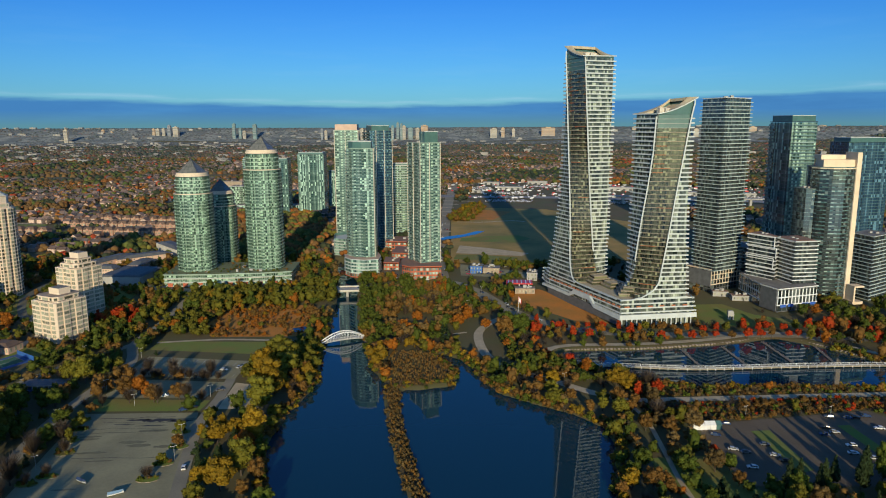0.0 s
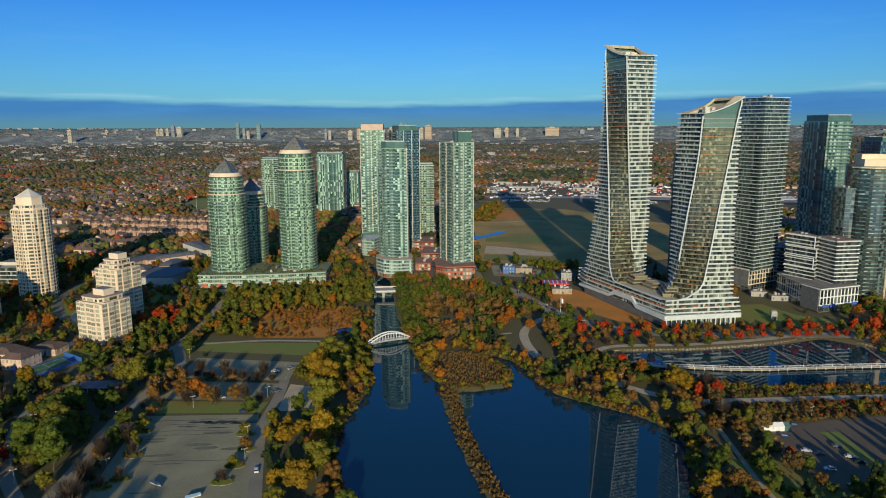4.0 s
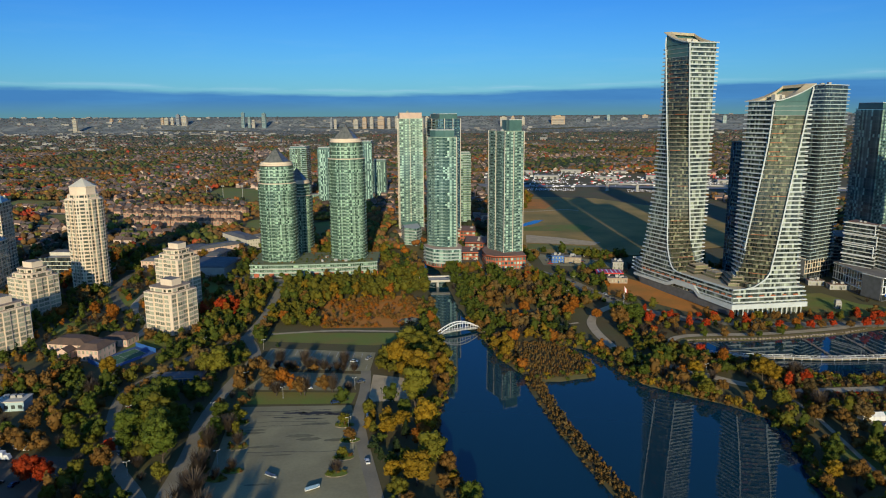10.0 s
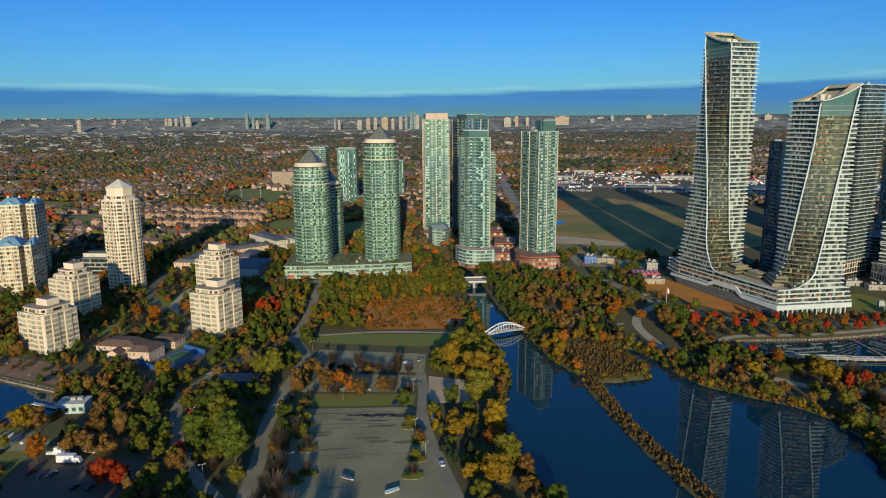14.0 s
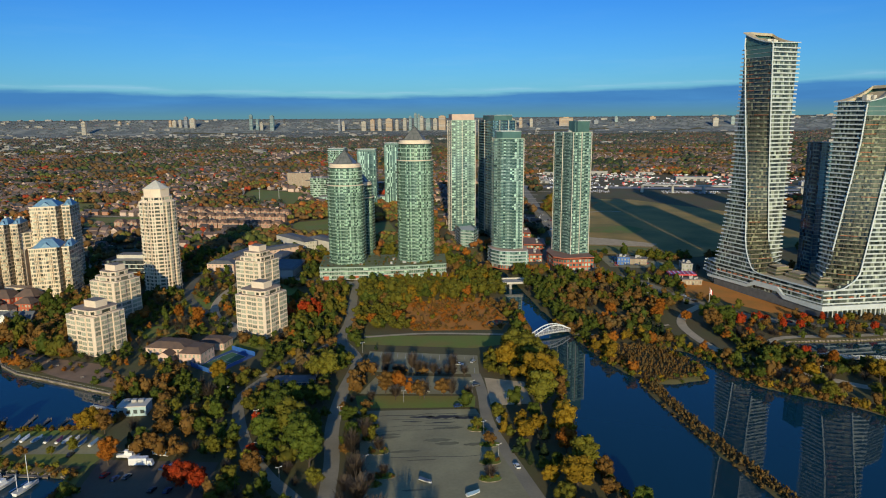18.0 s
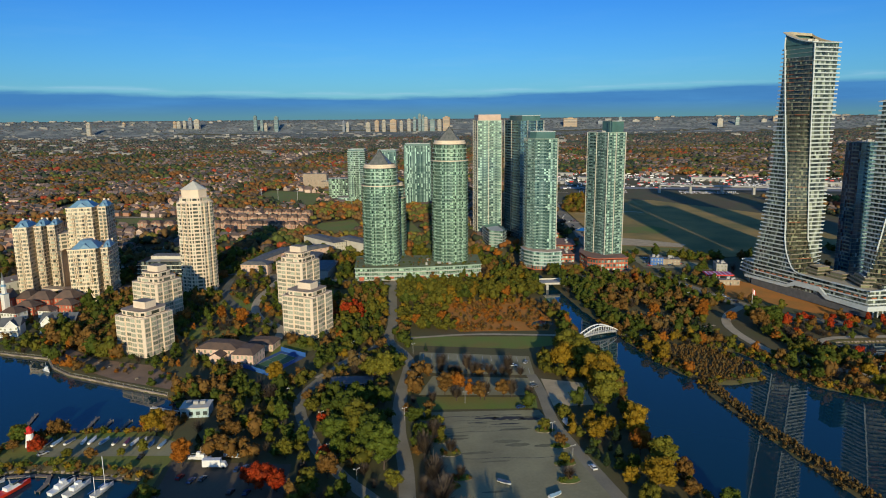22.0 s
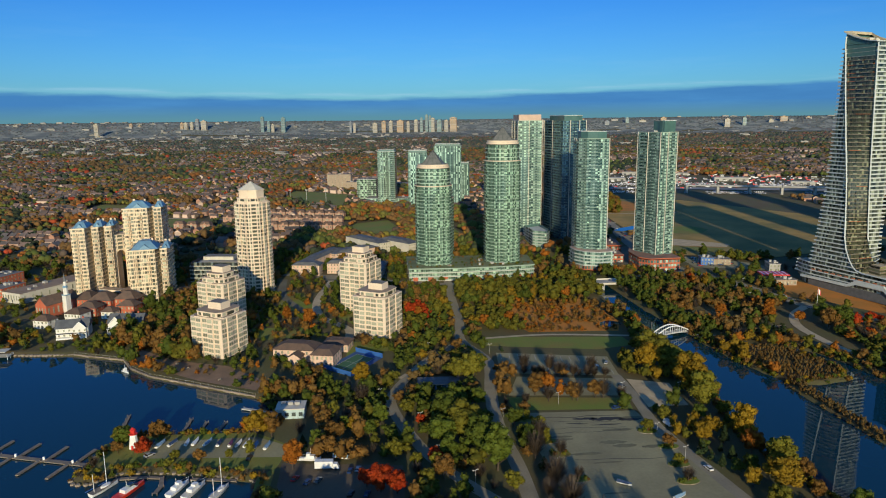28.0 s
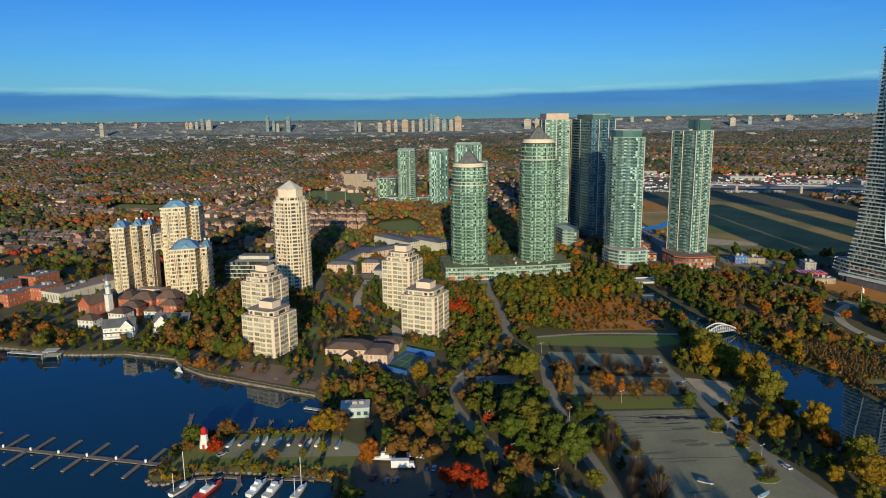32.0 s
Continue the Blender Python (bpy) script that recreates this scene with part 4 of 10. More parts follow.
# -- round glass towers with pointed roofs on a long podium
def round_tower(label, cx, cy, r, z0, zbody, ztop, tip):
    root = thing("round_tower", label, "tower", (cx, cy, z0), group="round glass towers")
    footprint(ring(cx, cy, r + 1, 12))
    poly = ring(0, 0, r - 0.7, 36)
    fh = 2.85
    n = int((zbody - z0) / fh)
    # shallow bays: every other facet pushed out
    bay = [tuple(Vector(q) * (1.0 + (0.045 if (i // 2) % 3 == 1 else 0.0))) for i, q in enumerate(poly)]
    z = storeys(root, bay, 0.0, n, fh, SAGE, GREEN_METAL, G_GREEN, 0.45, 0.30, 1.5, 0.14, 0.05, 0.05, 0.0, GUARD, variants=7, split=0.34, panel=SPANDREL)
    block(root, "cornice", ring(0, 0, r - 0.2, 36), z, z + 0.7, [CREAM, ROOF_GRAVEL], "cream cornice", None, 1)
    poly2 = ring(0, 0, r - 2.2, 36)
    m = max(2, int((ztop - z0 - z) / 3.0))
    z = storeys(root, poly2, z, m, (ztop - z0 - z - 0.6) / m, PALE_GREEN, GREEN_METAL, G_GREEN, 0.8, 0.55, 1.6, 0.16, split=0.3, panel=SPANDREL)
    block(root, "drum", ring(0, 0, r - 2.4, 36), z, z + 1.5, [CREAM, ROOF_GRAVEL], "cream drum under the roof", None, 1)
    block(root, "cornice", ring(0, 0, r - 3.2, 36), z + 1.5, z + 3.1, [CREAM, ROOF_GRAVEL], "cream cornice", None, 1)
    # steep four-sided glazed roof with ribs
    z += 3.1
    base = ring(0, 0, r - 3.9, 4, None, -0.95)
    apex = Vector((0, 0, tip - z0))
    sh = Shape()
    for i in range(4):
        a_, b_ = Vector((*base[i], z)), Vector((*base[(i + 1) % 4], z))
        sh.face([tuple(a_), tuple(b_), tuple(apex)])
    part("pointed_roof", sh.to("pointed_roof", ROOF_GLASS), None, root, "grey glazed pointed roof")
    sh = Shape()
    for i in range(4):
        a_, b_ = Vector((*base[i], z)), Vector((*base[(i + 1) % 4], z))
        sh.beam(a_, apex, 0.3)
        for k in range(1, 4):
            sh.beam(a_.lerp(apex, k / 4.4), b_.lerp(apex, k / 4.4), 0.14)
            sh.beam(a_.lerp(b_, k / 4), a_.lerp(b_, k / 4).lerp(apex, 0.92), 0.14)
    part("roof_rib", sh.to("roof_rib", DARK_METAL), None, root, "dark metal roof ribs")
    return root


PALE_GREEN = material("pale_green_band", (0.46, 0.58, 0.46), 0.7, (0.38, 0.49, 0.38), 0.15, 2.0)
ROOF_GLASS = material("grey_glazed_roof", (0.17, 0.17, 0.155), 0.35, (0.11, 0.115, 0.105), 0.3, 3.0)
round_tower("round green glass tower with grey pointed roof", -167.6, 613, 16.3, 14.0, 82.5, 98.0, 112.0)
round_tower("taller round green glass tower with pointed roof", -108, 615, 16.3, 14.0, 103.0, 117.0, 131.0)
round_tower("round glass tower standing behind its twin", -157.8, 671, 14.0, 8.0, 66.0, 77.0, 90.5)


def round_podium():
    base = [(-190, 590), (-150, 588), (-110, 590), (-84, 594), (-82, 634), (-190, 640)]
    root = thing("podium", "long low glass podium under the round towers", "building", (-137, 590, 5.0))
    footprint(base)
    p = local(base, -137, 590)
    storeys(root, p, 0.0, 3, 3.3, PALE_STONE, SAGE, G_GREEN, 0.6, 0.35, 1.9, 0.3, 0.1, 0.1, 0.8, GUARD, split=0.4, panel=SPANDREL)
    block(root, "terrace", grow(p, 0.8), 9.9, 10.6, [SAGE, ROOF_GREEN], "planted terrace roof", None, 1)
    for i in range(9):
        sh = Shape()
        x = -50 + i * 12.5
        sh.box(x, x + 4, -1.8, 0.5, 0, 2.8)
        part("porch", sh.to("porch", RED_BRICK), None, root, "red brick porch")
    clutter(root, grow(p, -6), 10.6, 7, 5)


ROOF_GREEN = material("planted_green_roof", (0.20, 0.22, 0.12), 0.95, (0.13, 0.16, 0.06), 0.12, 1.5)
ROOF_RED = material("red_brown_roof", (0.30, 0.17, 0.12), 0.9, (0.22, 0.13, 0.10), 0.15, 2.0)
round_podium()


# -- teal curtain-wall towers by the avenue
def glass_tower(label, poly, z0, z1, glass_mat, slab=PALE_STONE, fh=2.9, guard=0.0, guard_mat=GUARD_TEAL, over=0.35, t=0.22, pane=1.4, crown=None, crown_h=0.0, balconies=(), group="glass towers", name="glass_tower", seed=1, split=0.0):
    cx, cy = sum(q[0] for q in poly) / len(poly), sum(q[1] for q in poly) / len(poly)
    root = thing(name, label, "tower", (cx, cy, z0), group=group)
    footprint(poly)
    p = local(poly, cx, cy)
    n = max(1, int(round((z1 - z0) / fh)))
    fh = (z1 - z0) / n
    z = storeys(root, p, 0.0, n, fh, slab, DARK_METAL, glass_mat, over, t, pane, 0.12, 0.0, 0.0, guard, guard_mat, variants=5 if split else 2, split=split, panel=PANEL_TEAL)
    # stacks of balconies at given edges: (edge, from, to)
    for e, a, b in balconies:
        p0, p1 = Vector(p[e]), Vector(p[(e + 1) % len(p)])
        d = (p1 - p0).normalized()
        out = Vector((d.y, -d.x))
        q0, q1 = p0.lerp(p1, a), p0.lerp(p1, b)
        sh = Shape()
        pl = [tuple(q0 + out * 1.8), tuple(q1 + out * 1.8), tuple(q1), tuple(q0)]
        sh.prism(pl, -0.2, 0.02, 0)
        pl2 = [tuple(q0 + out * 1.8), tuple(q1 + out * 1.8), tuple(q1 + out * 1.7), tuple(q0 + out * 1.7)]
        sh.prism(pl2, 0.02, 1.05, 1)
        bal = sh.to("balcony", [slab, guard_mat])
        for k in range(1, n):
            part("balcony", bal, None, root).location = (0, 0, k * fh)
    if split:
        spots = []
        for i, q in enumerate(grow(p, 0.55)):
            a_, b_ = Vector(p[i - 1]) - Vector(p[i]), Vector(p[(i + 1) % len(p)]) - Vector(p[i])
            if abs(a_.normalized().dot(b_.normalized())) < 0.6:
                spots.append(q)
        for i in range(len(p)):
            a_, b_ = Vector(p[i]), Vector(p[(i + 1) % len(p)])
            if (b_ - a_).length > 15:
                d = (b_ - a_).normalized()
                spots.append(tuple(a_.lerp(b_, 0.46) + Vector((d.y, -d.x)) * 0.6))
        sh = Shape()
        sh.box(-0.28, 0.28, -0.28, 0.28, 0, z + 0.6)
        post = sh.to("upright", PALE_STONE)
        for q in spots:
            part("upright", post, None, root, "pale vertical frame").location = (*q, 0)
    block(root, "roof", grow(p, 0.4), z, z + 0.6, [slab, ROOF_GRAVEL], "", None, 1)
    if crown:
        c = [tuple(Vector(q) * crown) for q in p]
        block(root, "plant_room", c, z + 0.6, z + 0.6 + crown_h, [GREEN_METAL, ROOF_GRAVEL], "teal clad plant room", None, 1)
        sh = Shape()
        for i in range(len(c)):
            j = (i + 1) % len(c)
            sh.beam((*c[i], z + 0.6 + crown_h), (*c[j], z + 0.6 + crown_h), 0.5, 0.5)
        part("parapet", sh.to("parapet", WHITE), None, root, "white parapet edge")
    clutter(root, [tuple(Vector(q) * 0.7) for q in p], z + 0.6, 2, seed)
    return root


# curved-front tower with a stepped base
g3 = [(-35, 650), (-36, 634), (-31, 626), (-22, 622), (-12, 624), (-11, 646), (-16, 654)]
glass_tower("teal glass tower with curved front beside the avenue", g3, 5, 119, G_TEAL, SAGE, 2.85, 0.0, GUARD_TEAL, 0.4, 0.2, 2.0, 0.86, 6.0, ((0, 0.05, 0.95), (1, 0.05, 0.95), (4, 0.1, 0.9)), seed=2, split=0.4)
g4 = [(20, 638), (30, 613), (47.5, 620), (38, 645)]
glass_tower("tall teal glass tower on a red brick base", g4, 5, 124, G_TEAL, SAGE, 2.85, 0.0, GUARD_TEAL, 0.4, 0.2, 2.0, None, 0.0, ((0, 0.08, 0.45), (1, 0.62, 0.95)), seed=3, split=0.4)
g1 = [(-59, 828), (-58, 799), (-32, 797), (-31, 824)]
glass_tower("tall shaded glass tower with copper-pink top", g1, 6, 134, G_TEAL, SAGE, 2.9, 0.0, GUARD_TEAL, 0.3, 0.2, 2.2, None, 0, ((1, 0.55, 0.95),), seed=4, split=0.4)
g2 = [(-26, 806), (-17.5, 760), (-2, 752), (6, 756), (3, 806)]
glass_tower("tall blue-green glass tower behind the avenue", g2, 6, 134, G_BLUE, GREEN_METAL, 2.9, 0.0, GUARD_TEAL, 0.3, 0.22, 1.5, 0.8, 5.0, ((0, 0.08, 0.46), (0, 0.56, 0.94)), seed=5, split=0.4)
g5 = [(4, 850), (4, 830), (27, 830), (27, 850)]
glass_tower("mid-height pale green glass tower with white frame", g5, 6, 92, G_GREEN, WHITE, 2.9, 0.0, GUARD_TEAL, 0.5, 0.3, 1.6, 0.9, 2.0, ((1, 0.1, 0.9),), seed=6)
for nm, lab, poly, zz in (("h0", "green glass tower with white balcony columns", rect(-203, 1084, 26, 26, -8), 89), ("h1", "teal glass slab tower in the distance", rect(-158, 1050, 28, 22, -6), 89),
                          ("h2", "broad teal glass slab tower in the distance", rect(-112, 1066, 40, 22, -8), 97), ("h3", "small teal glass tower in the distance", rect(-82, 1130, 20, 18, -6), 65)):
    glass_tower(lab, poly, 9, zz, G_TEAL if nm != "h0" else G_GREEN, GREEN_METAL if nm != "h0" else WHITE, 2.95, 0.0, GUARD_TEAL, 0.25, 0.3, 1.8, 0.92, 2.5, ((0, 0.05, 0.35), (0, 0.65, 0.95)) if nm == "h0" else (), group="distant teal towers", seed=len(nm) + zz)


def cap_block(name, label, poly, z0, z1, mats, category="building", top=None):
    cx, cy = sum(q[0] for q in poly) / len(poly), sum(q[1] for q in poly) / len(poly)
    root = thing(name, label, category, (cx, cy, z0))
    footprint(poly)
    return root, local(poly, cx, cy)


# copper-pink plant room on the shaded tower, screen on the avenue tower
sh = Shape()
sh.prism(grow(g1, -0.6), 134.6, 141.0, 0, 1)
tagged(new("plant_room", sh.to("plant_room", [PINK_ROOF, ROOF_GRAVEL])), "copper-pink clad plant room on a tower roof", "plant room")
sh = Shape()
sh.prism([(30, 630), (34, 615.5), (46, 620.5), (40, 636)], 124.6, 134.0, 0, 1)
sh.beam((31.5, 613.2, 16), (31.5, 613.2, 134.5), 0.45, 0.45, 0)
sh.beam((33.6, 615, 134.2), (46.4, 620.2, 134.2), 0.6, 0.6, 2)
tagged(new("roof_screen", sh.to("roof_screen", [GREEN_METAL, ROOF_GRAVEL, WHITE])), "grey glass roof screen with white edge on a tower", "roof screen")

# red brick and curved bases of the avenue towers
root, p = cap_block("podium", "red brick and glass shop podium", [(13, 632), (13, 606), (20, 598), (47, 599), (48, 640), (20, 650)], 5.0, 16, None)
storeys(root, p, 0.0, 3, 3.6, RED_BRICK, RED_BRICK, G_TEAL, 0.3, 0.9, 2.8, 0.8, 0.3, 0.2)
block(root, "roof", grow(p, 0.5), 10.8, 11.6, [RED_BRICK, ROOF_RED], "", None, 1)
root, p = cap_block("podium", "curved stepped white-banded podium of a glass tower", [(-40, 640), (-39, 626), (-33, 616), (-22, 611), (-9, 613), (-7, 630), (-10, 650)], 5.0, 16, None)
storeys(root, p, 0.0, 1, 3.4, RED_BRICK, RED_BRICK, G_TEAL, 0.4, 0.8, 2.6, 0.7)
storeys(root, p, 3.4, 4, 3.0, WHITE, GREEN_METAL, G_TEAL, 1.0, 0.3, 1.6, 0.15, 0, 0, 0.9, GUARD)
block(root, "roof_terrace", grow(p, 0.6), 15.4, 16.0, [WHITE, PINK_ROOF], "red paved roof terrace", None, 1)
root, p = cap_block("terrace_building", "curved white terraced low building behind the towers", [(-58, 760), (-56, 724), (-44, 716), (-38, 730), (-40, 770)], 5.0, 20, None)
storeys(root, p, 0.0, 6, 3.0, WHITE, GREEN_METAL, G_TEAL, 0.9, 0.3, 1.8, 0.15, 0, 0, 0.9, GUARD)
for poly, n in (([(-4, 640), (10, 638), (12, 664), (-2, 668)], 2), ([(4, 690), (24, 684), (30, 720), (10, 728)], 2), ([(-2, 740), (20, 736), (24, 770), (2, 776)], 3)):
    root, p = cap_block("shop_block", "low red brick shop block between the towers", poly, 5.0, 12, None)
    storeys(root, p, 0.0, n, 3.4, RED_BRICK, RED_BRICK, G_TEAL, 0.25, 0.8, 3.0, 0.9, 0.4, 0.2)
    block(root, "roof", grow(p, 0.4), n * 3.4, n * 3.4 + 0.7, [RED_BRICK, ROOF_RED], "", None, 1)
    clutter(root, p, n * 3.4 + 0.7, 4, n)

# -- eastern towers
NIGHT = material("navy_spandrel", (0.045, 0.075, 0.10), 0.35, (0.035, 0.06, 0.085), 0.2, 2.0)
ec = [(257, 552), (265.6, 531), (293.8, 545), (285, 566)]
glass_tower("tall dark tower ringed with thin white balconies", ec, 22, 160, G_DARK, WHITE, 2.95, 0.3, GUARD_TEAL, 1.4, 0.42, 1.6, None, group="eastern towers", seed=11)
root, p = cap_block("podium", "cream framed podium of a dark tower", [(252, 558), (265, 534), (297, 549), (287, 576)], 3.0, 22, None)
storeys(root, p, 0.0, 2, 3.4, SLATE, SLATE, G_DARK, 0.1, 0.5, 3.6, 0.7)
storeys(root, p, 6.8, 1, 4.0, CREAM, CREAM, G_DARK, 0.3, 0.7, 3.4, 0.7)
storeys(root, p, 10.8, 2, 4.0, CREAM, CREAM, G_DARK, 0.5, 0.5, 3.4, 0.9)
block(root, "roof", grow(p, 0.7), 18.8, 19.6, [CREAM, ROOF_GRAVEL], "", None, 1)
block(root, "end_wall", [(p[0][0] - 0.9, p[0][1] - 0.4), (p[1][0] - 0.9, p[1][1] - 0.4), (p[1][0] - 0.3, p[1][1] - 0.1), (p[0][0] - 0.3, p[0][1] - 0.1)], 5.0, 18.0, [SLATE], "dark brick end wall")
ed = [(350, 612), (350, 578), (378, 586), (375, 622)]
glass_tower("tall dark glass tower with flat glass crown", ed, 4, 141.5, G_TEAL, NIGHT, 3.0, 0.0, GUARD_TEAL, 0.5, 0.3, 2.2, 0.92, 5.0, ((0, 0.02, 0.3), (1, 0.05, 0.95)), group="eastern towers", seed=12)


def framed_block(label, poly, z0, z1, step, seed):
    """Mid-rise block: thin white balcony bands, with deep white frames that fold round stacks of storeys on its long side."""
    root = glass_tower(label, poly, z0, z1, G_DARK, PAINT_WHITE, 2.9, 0.0, GUARD, 0.9, 0.62, 1.8, None, group="eastern towers", name="apartment_block", seed=seed)
    cx, cy = sum(q[0] for q in poly) / len(poly), sum(q[1] for q in poly) / len(poly)
    p = grow(local(poly, cx, cy), 1.25)
    h = z1 - z0
    for k in range(int(h / step) + 1):
        z = h - k * step
        a, c = Vector(p[1]), Vector(p[0])
        q = a.lerp(c, 0.03 if k % 2 else 0.1)
        sh = Shape()
        sh.beam((*c, z), (*q, z), 0.5, 0.75)
        if z > step:
            sh.beam((q.x, q.y, z + 0.37), (q.x, q.y, z - step), 0.5, 0.7)
        part("balcony_frame", sh.to("balcony_frame", PAINT_WHITE), None, root, "white folded balcony frame")
    sh = Shape()
    sh.beam((*p[1], h + 0.4), (*p[2], h + 0.4), 0.5, 0.8)
    part("parapet", sh.to("parapet", WHITE), None, root, "white parapet edge")
    deck = Shape()
    deck.prism(grow(local(poly, cx, cy), -0.4), h + 0.62, h + 0.85)
    part("roof_deck", deck.to("roof_deck", ROOF_RED), None, root, "red-brown gravel roof deck")
    return root


eg = [(303.8, 512), (306, 487.5), (324, 488.5), (324, 514)]
framed_block("mid-rise block with thin white balcony bands", eg, 20.4, 52.4, 32.0, 13)
framed_block("mid-rise block with stacked white balcony frames", [(289, 523.5), (299, 501), (302.6, 505), (302.6, 531)], 20.4, 53.6, 8.3, 18)
pp = [(286, 528), (283, 490), (286.5, 472.5), (322, 481), (326, 516), (300, 534)]
root, p = cap_block("podium", "white gridded podium with dark brick end wall", pp, 3.0, 20, None)
storeys(root, p, 0.0, 1, 5.0, SLATE, SLATE, G_DARK, 0.3, 0.6, 4.4, 0.5)
storeys(root, p, 5.0, 2, 5.8, PAINT_WHITE, PAINT_WHITE, G_DARK, 0.5, 0.7, 3.4, 1.0)
block(root, "roof", grow(p, 0.8), 16.6, 17.4, [PAINT_WHITE, ROOF_GRAVEL], "", None, 1)
block(root, "end_wall", [(p[1][0] - 0.9, p[1][1] - 1.0), (p[2][0] - 0.9, p[2][1] + 0.6), (p[2][0] - 0.35, p[2][1] + 0.6), (p[1][0] - 0.35, p[1][1] - 1.0)], 0, 16.2, [SLATE], "dark brick end wall")
sh = Shape()
for k in range(5):
    a, c = Vector(p[2]).lerp(Vector(p[3]), 0.06 + 0.19 * k), Vector(p[2]).lerp(Vector(p[3]), 0.2 + 0.19 * k)
    if k != 2:
        sh.beam((a.x + 0.2, a.y - 0.9, 4.0), (c.x + 0.2, c.y - 0.9, 4.0), 0.3, 1.9)
part("shop_sign", sh.to("shop_sign", SIGN_BLUE), None, root, "plain blue shop sign boards")
ee = [(329.5, 513), (331, 504), (337, 497.5), (346, 495.5), (355, 498.5), (358, 520), (335, 526)]
glass_tower("curved green glass tower with beige fin wall", ee, 3, 107, G_DARK, GREEN_METAL, 2.95, 0.0, GUARD_TEAL, 0.35, 0.2, 2.2, None, 0, (), group="eastern towers", seed=14, split=0.3)
# the wing's dark glass stands in for the shadow lying on it
glass_tower("lower glass wing of a curved tower, darkened for the shadow on it", [(322.5, 522), (324, 508.5), (330, 506.5), (331.5, 524)], 3, 90, G_DARK, GREEN_METAL, 2.95, 0.0, GUARD_TEAL, 0.35, 0.2, 2.2, None, 0, (), group="eastern towers", seed=19)
sh = Shape()
sh.prism([(355.4, 497.2), (359.4, 497.6), (361, 514), (357, 514)], 3, 118.5)
sh.prism([(332.5, 503), (346, 498.5), (355.6, 500), (357, 516), (337, 520)], 107.62, 113)
sh.prism([(334, 509), (352, 506), (353, 518), (336, 521)], 113, 116.5)
sh.prism([(329, 512), (330.5, 503.3), (337, 496.6), (346, 494.6), (355.3, 497.4), (355.3, 500), (337, 502)], 106.2, 107.0)
tagged(new("fin_wall", sh.to("fin_wall", [BEIGE])), "beige fin wall rising above a glass tower", "wall")
sh = Shape()
sh.prism([(355, 486), (364, 487), (363, 497), (355.2, 496.5)], 3, 5.2)
sh.prism([(356, 487), (357.2, 487), (357.2, 496), (356, 496)], 5.2, 16)
sh.prism([(356, 486.6), (364.5, 487.6), (364, 496), (356, 496)], 16, 17.2)
tagged(new("entrance_canopy", sh.to("entrance_canopy", [BEIGE])), "beige framed entrance canopy at a tower's foot", "canopy")
ef = [(448, 670), (447, 640), (500, 652), (500, 682)]
glass_tower("large grey-blue glass tower at the edge of the district", ef, 4, 122, G_BLUE, GREEN_METAL, 3.0, 0.0, GUARD_TEAL, 0.3, 0.3, 1.8, 0.9, 4, group="eastern towers", seed=15)
eh = [(374, 520), (377.5, 500), (402, 514), (398, 534)]
glass_tower("dark mid-rise glass block with banded balconies", eh, 3, 53, G_DARK, WHITE, 2.95, 0.3, GUARD_TEAL, 1.0, 0.5, 1.8, None, group="eastern towers", name="apartment_block", seed=16)
ej = [(199.5, 543), (201, 527.5), (231, 530.5), (229.5, 547)]
glass_tower("slim dark green glass tower behind the sail towers", ej, 4, 116.5, G_BLUE, GREEN_METAL, 2.95, 0.0, GUARD_TEAL, 0.4, 0.25, 1.5, None, 0, ((0, 0.55, 0.98), (1, 0.2, 0.5)), group="eastern towers", seed=17)
for poly, n in (([(300, 572), (330, 560), (338, 590), (306, 600)], 10), ([(345, 540), (372, 536), (376, 566), (350, 570)], 9)):
    glass_tower("mid-rise dark glass apartment block", poly, 4, 4 + n * 3, G_DARK, PALE_STONE, 3.0, 0.4, GUARD_TEAL, 0.8, 0.3, 1.8, None, group="eastern towers", name="apartment_block", seed=n)


# -- beige precast apartment blocks
def bayed(poly, depth=0.9, every=4.4):
    """Break the sides into alternating bays."""
    out, n = [], len(poly)
    for i in range(n):
        a, b = Vector(poly[i]), Vector(poly[(i + 1) % n])
        ln = (b - a).length
        d = (b - a) / ln
        o = Vector((d.y, -d.x))
        k = int(ln / every)
        out.append(tuple(a))
        if k < 3:
            continue
        k += 1 - k % 2
        w = ln / k
        for j in range(1, k, 2):
            p, q = a + d * w * j, a + d * w * (j + 1)
            out += [tuple(p), tuple(p + o * depth), tuple(q + o * depth), tuple(q)]
    return out


WINDOWS = {}


def edge_plan(poly, i, pane, gap, sill):
    """Bay fronts get broad glazing, the wall between them narrow windows."""
    n = len(poly)
    side = [(Vector(poly[(i + k + 1) % n]) - Vector(poly[(i + k) % n])).length for k in (-1, 1)]
    if max(side) < 1.6:
        return pane * 1.15, gap * 0.85, sill * 0.8
    return pane, gap * 1.5, sill


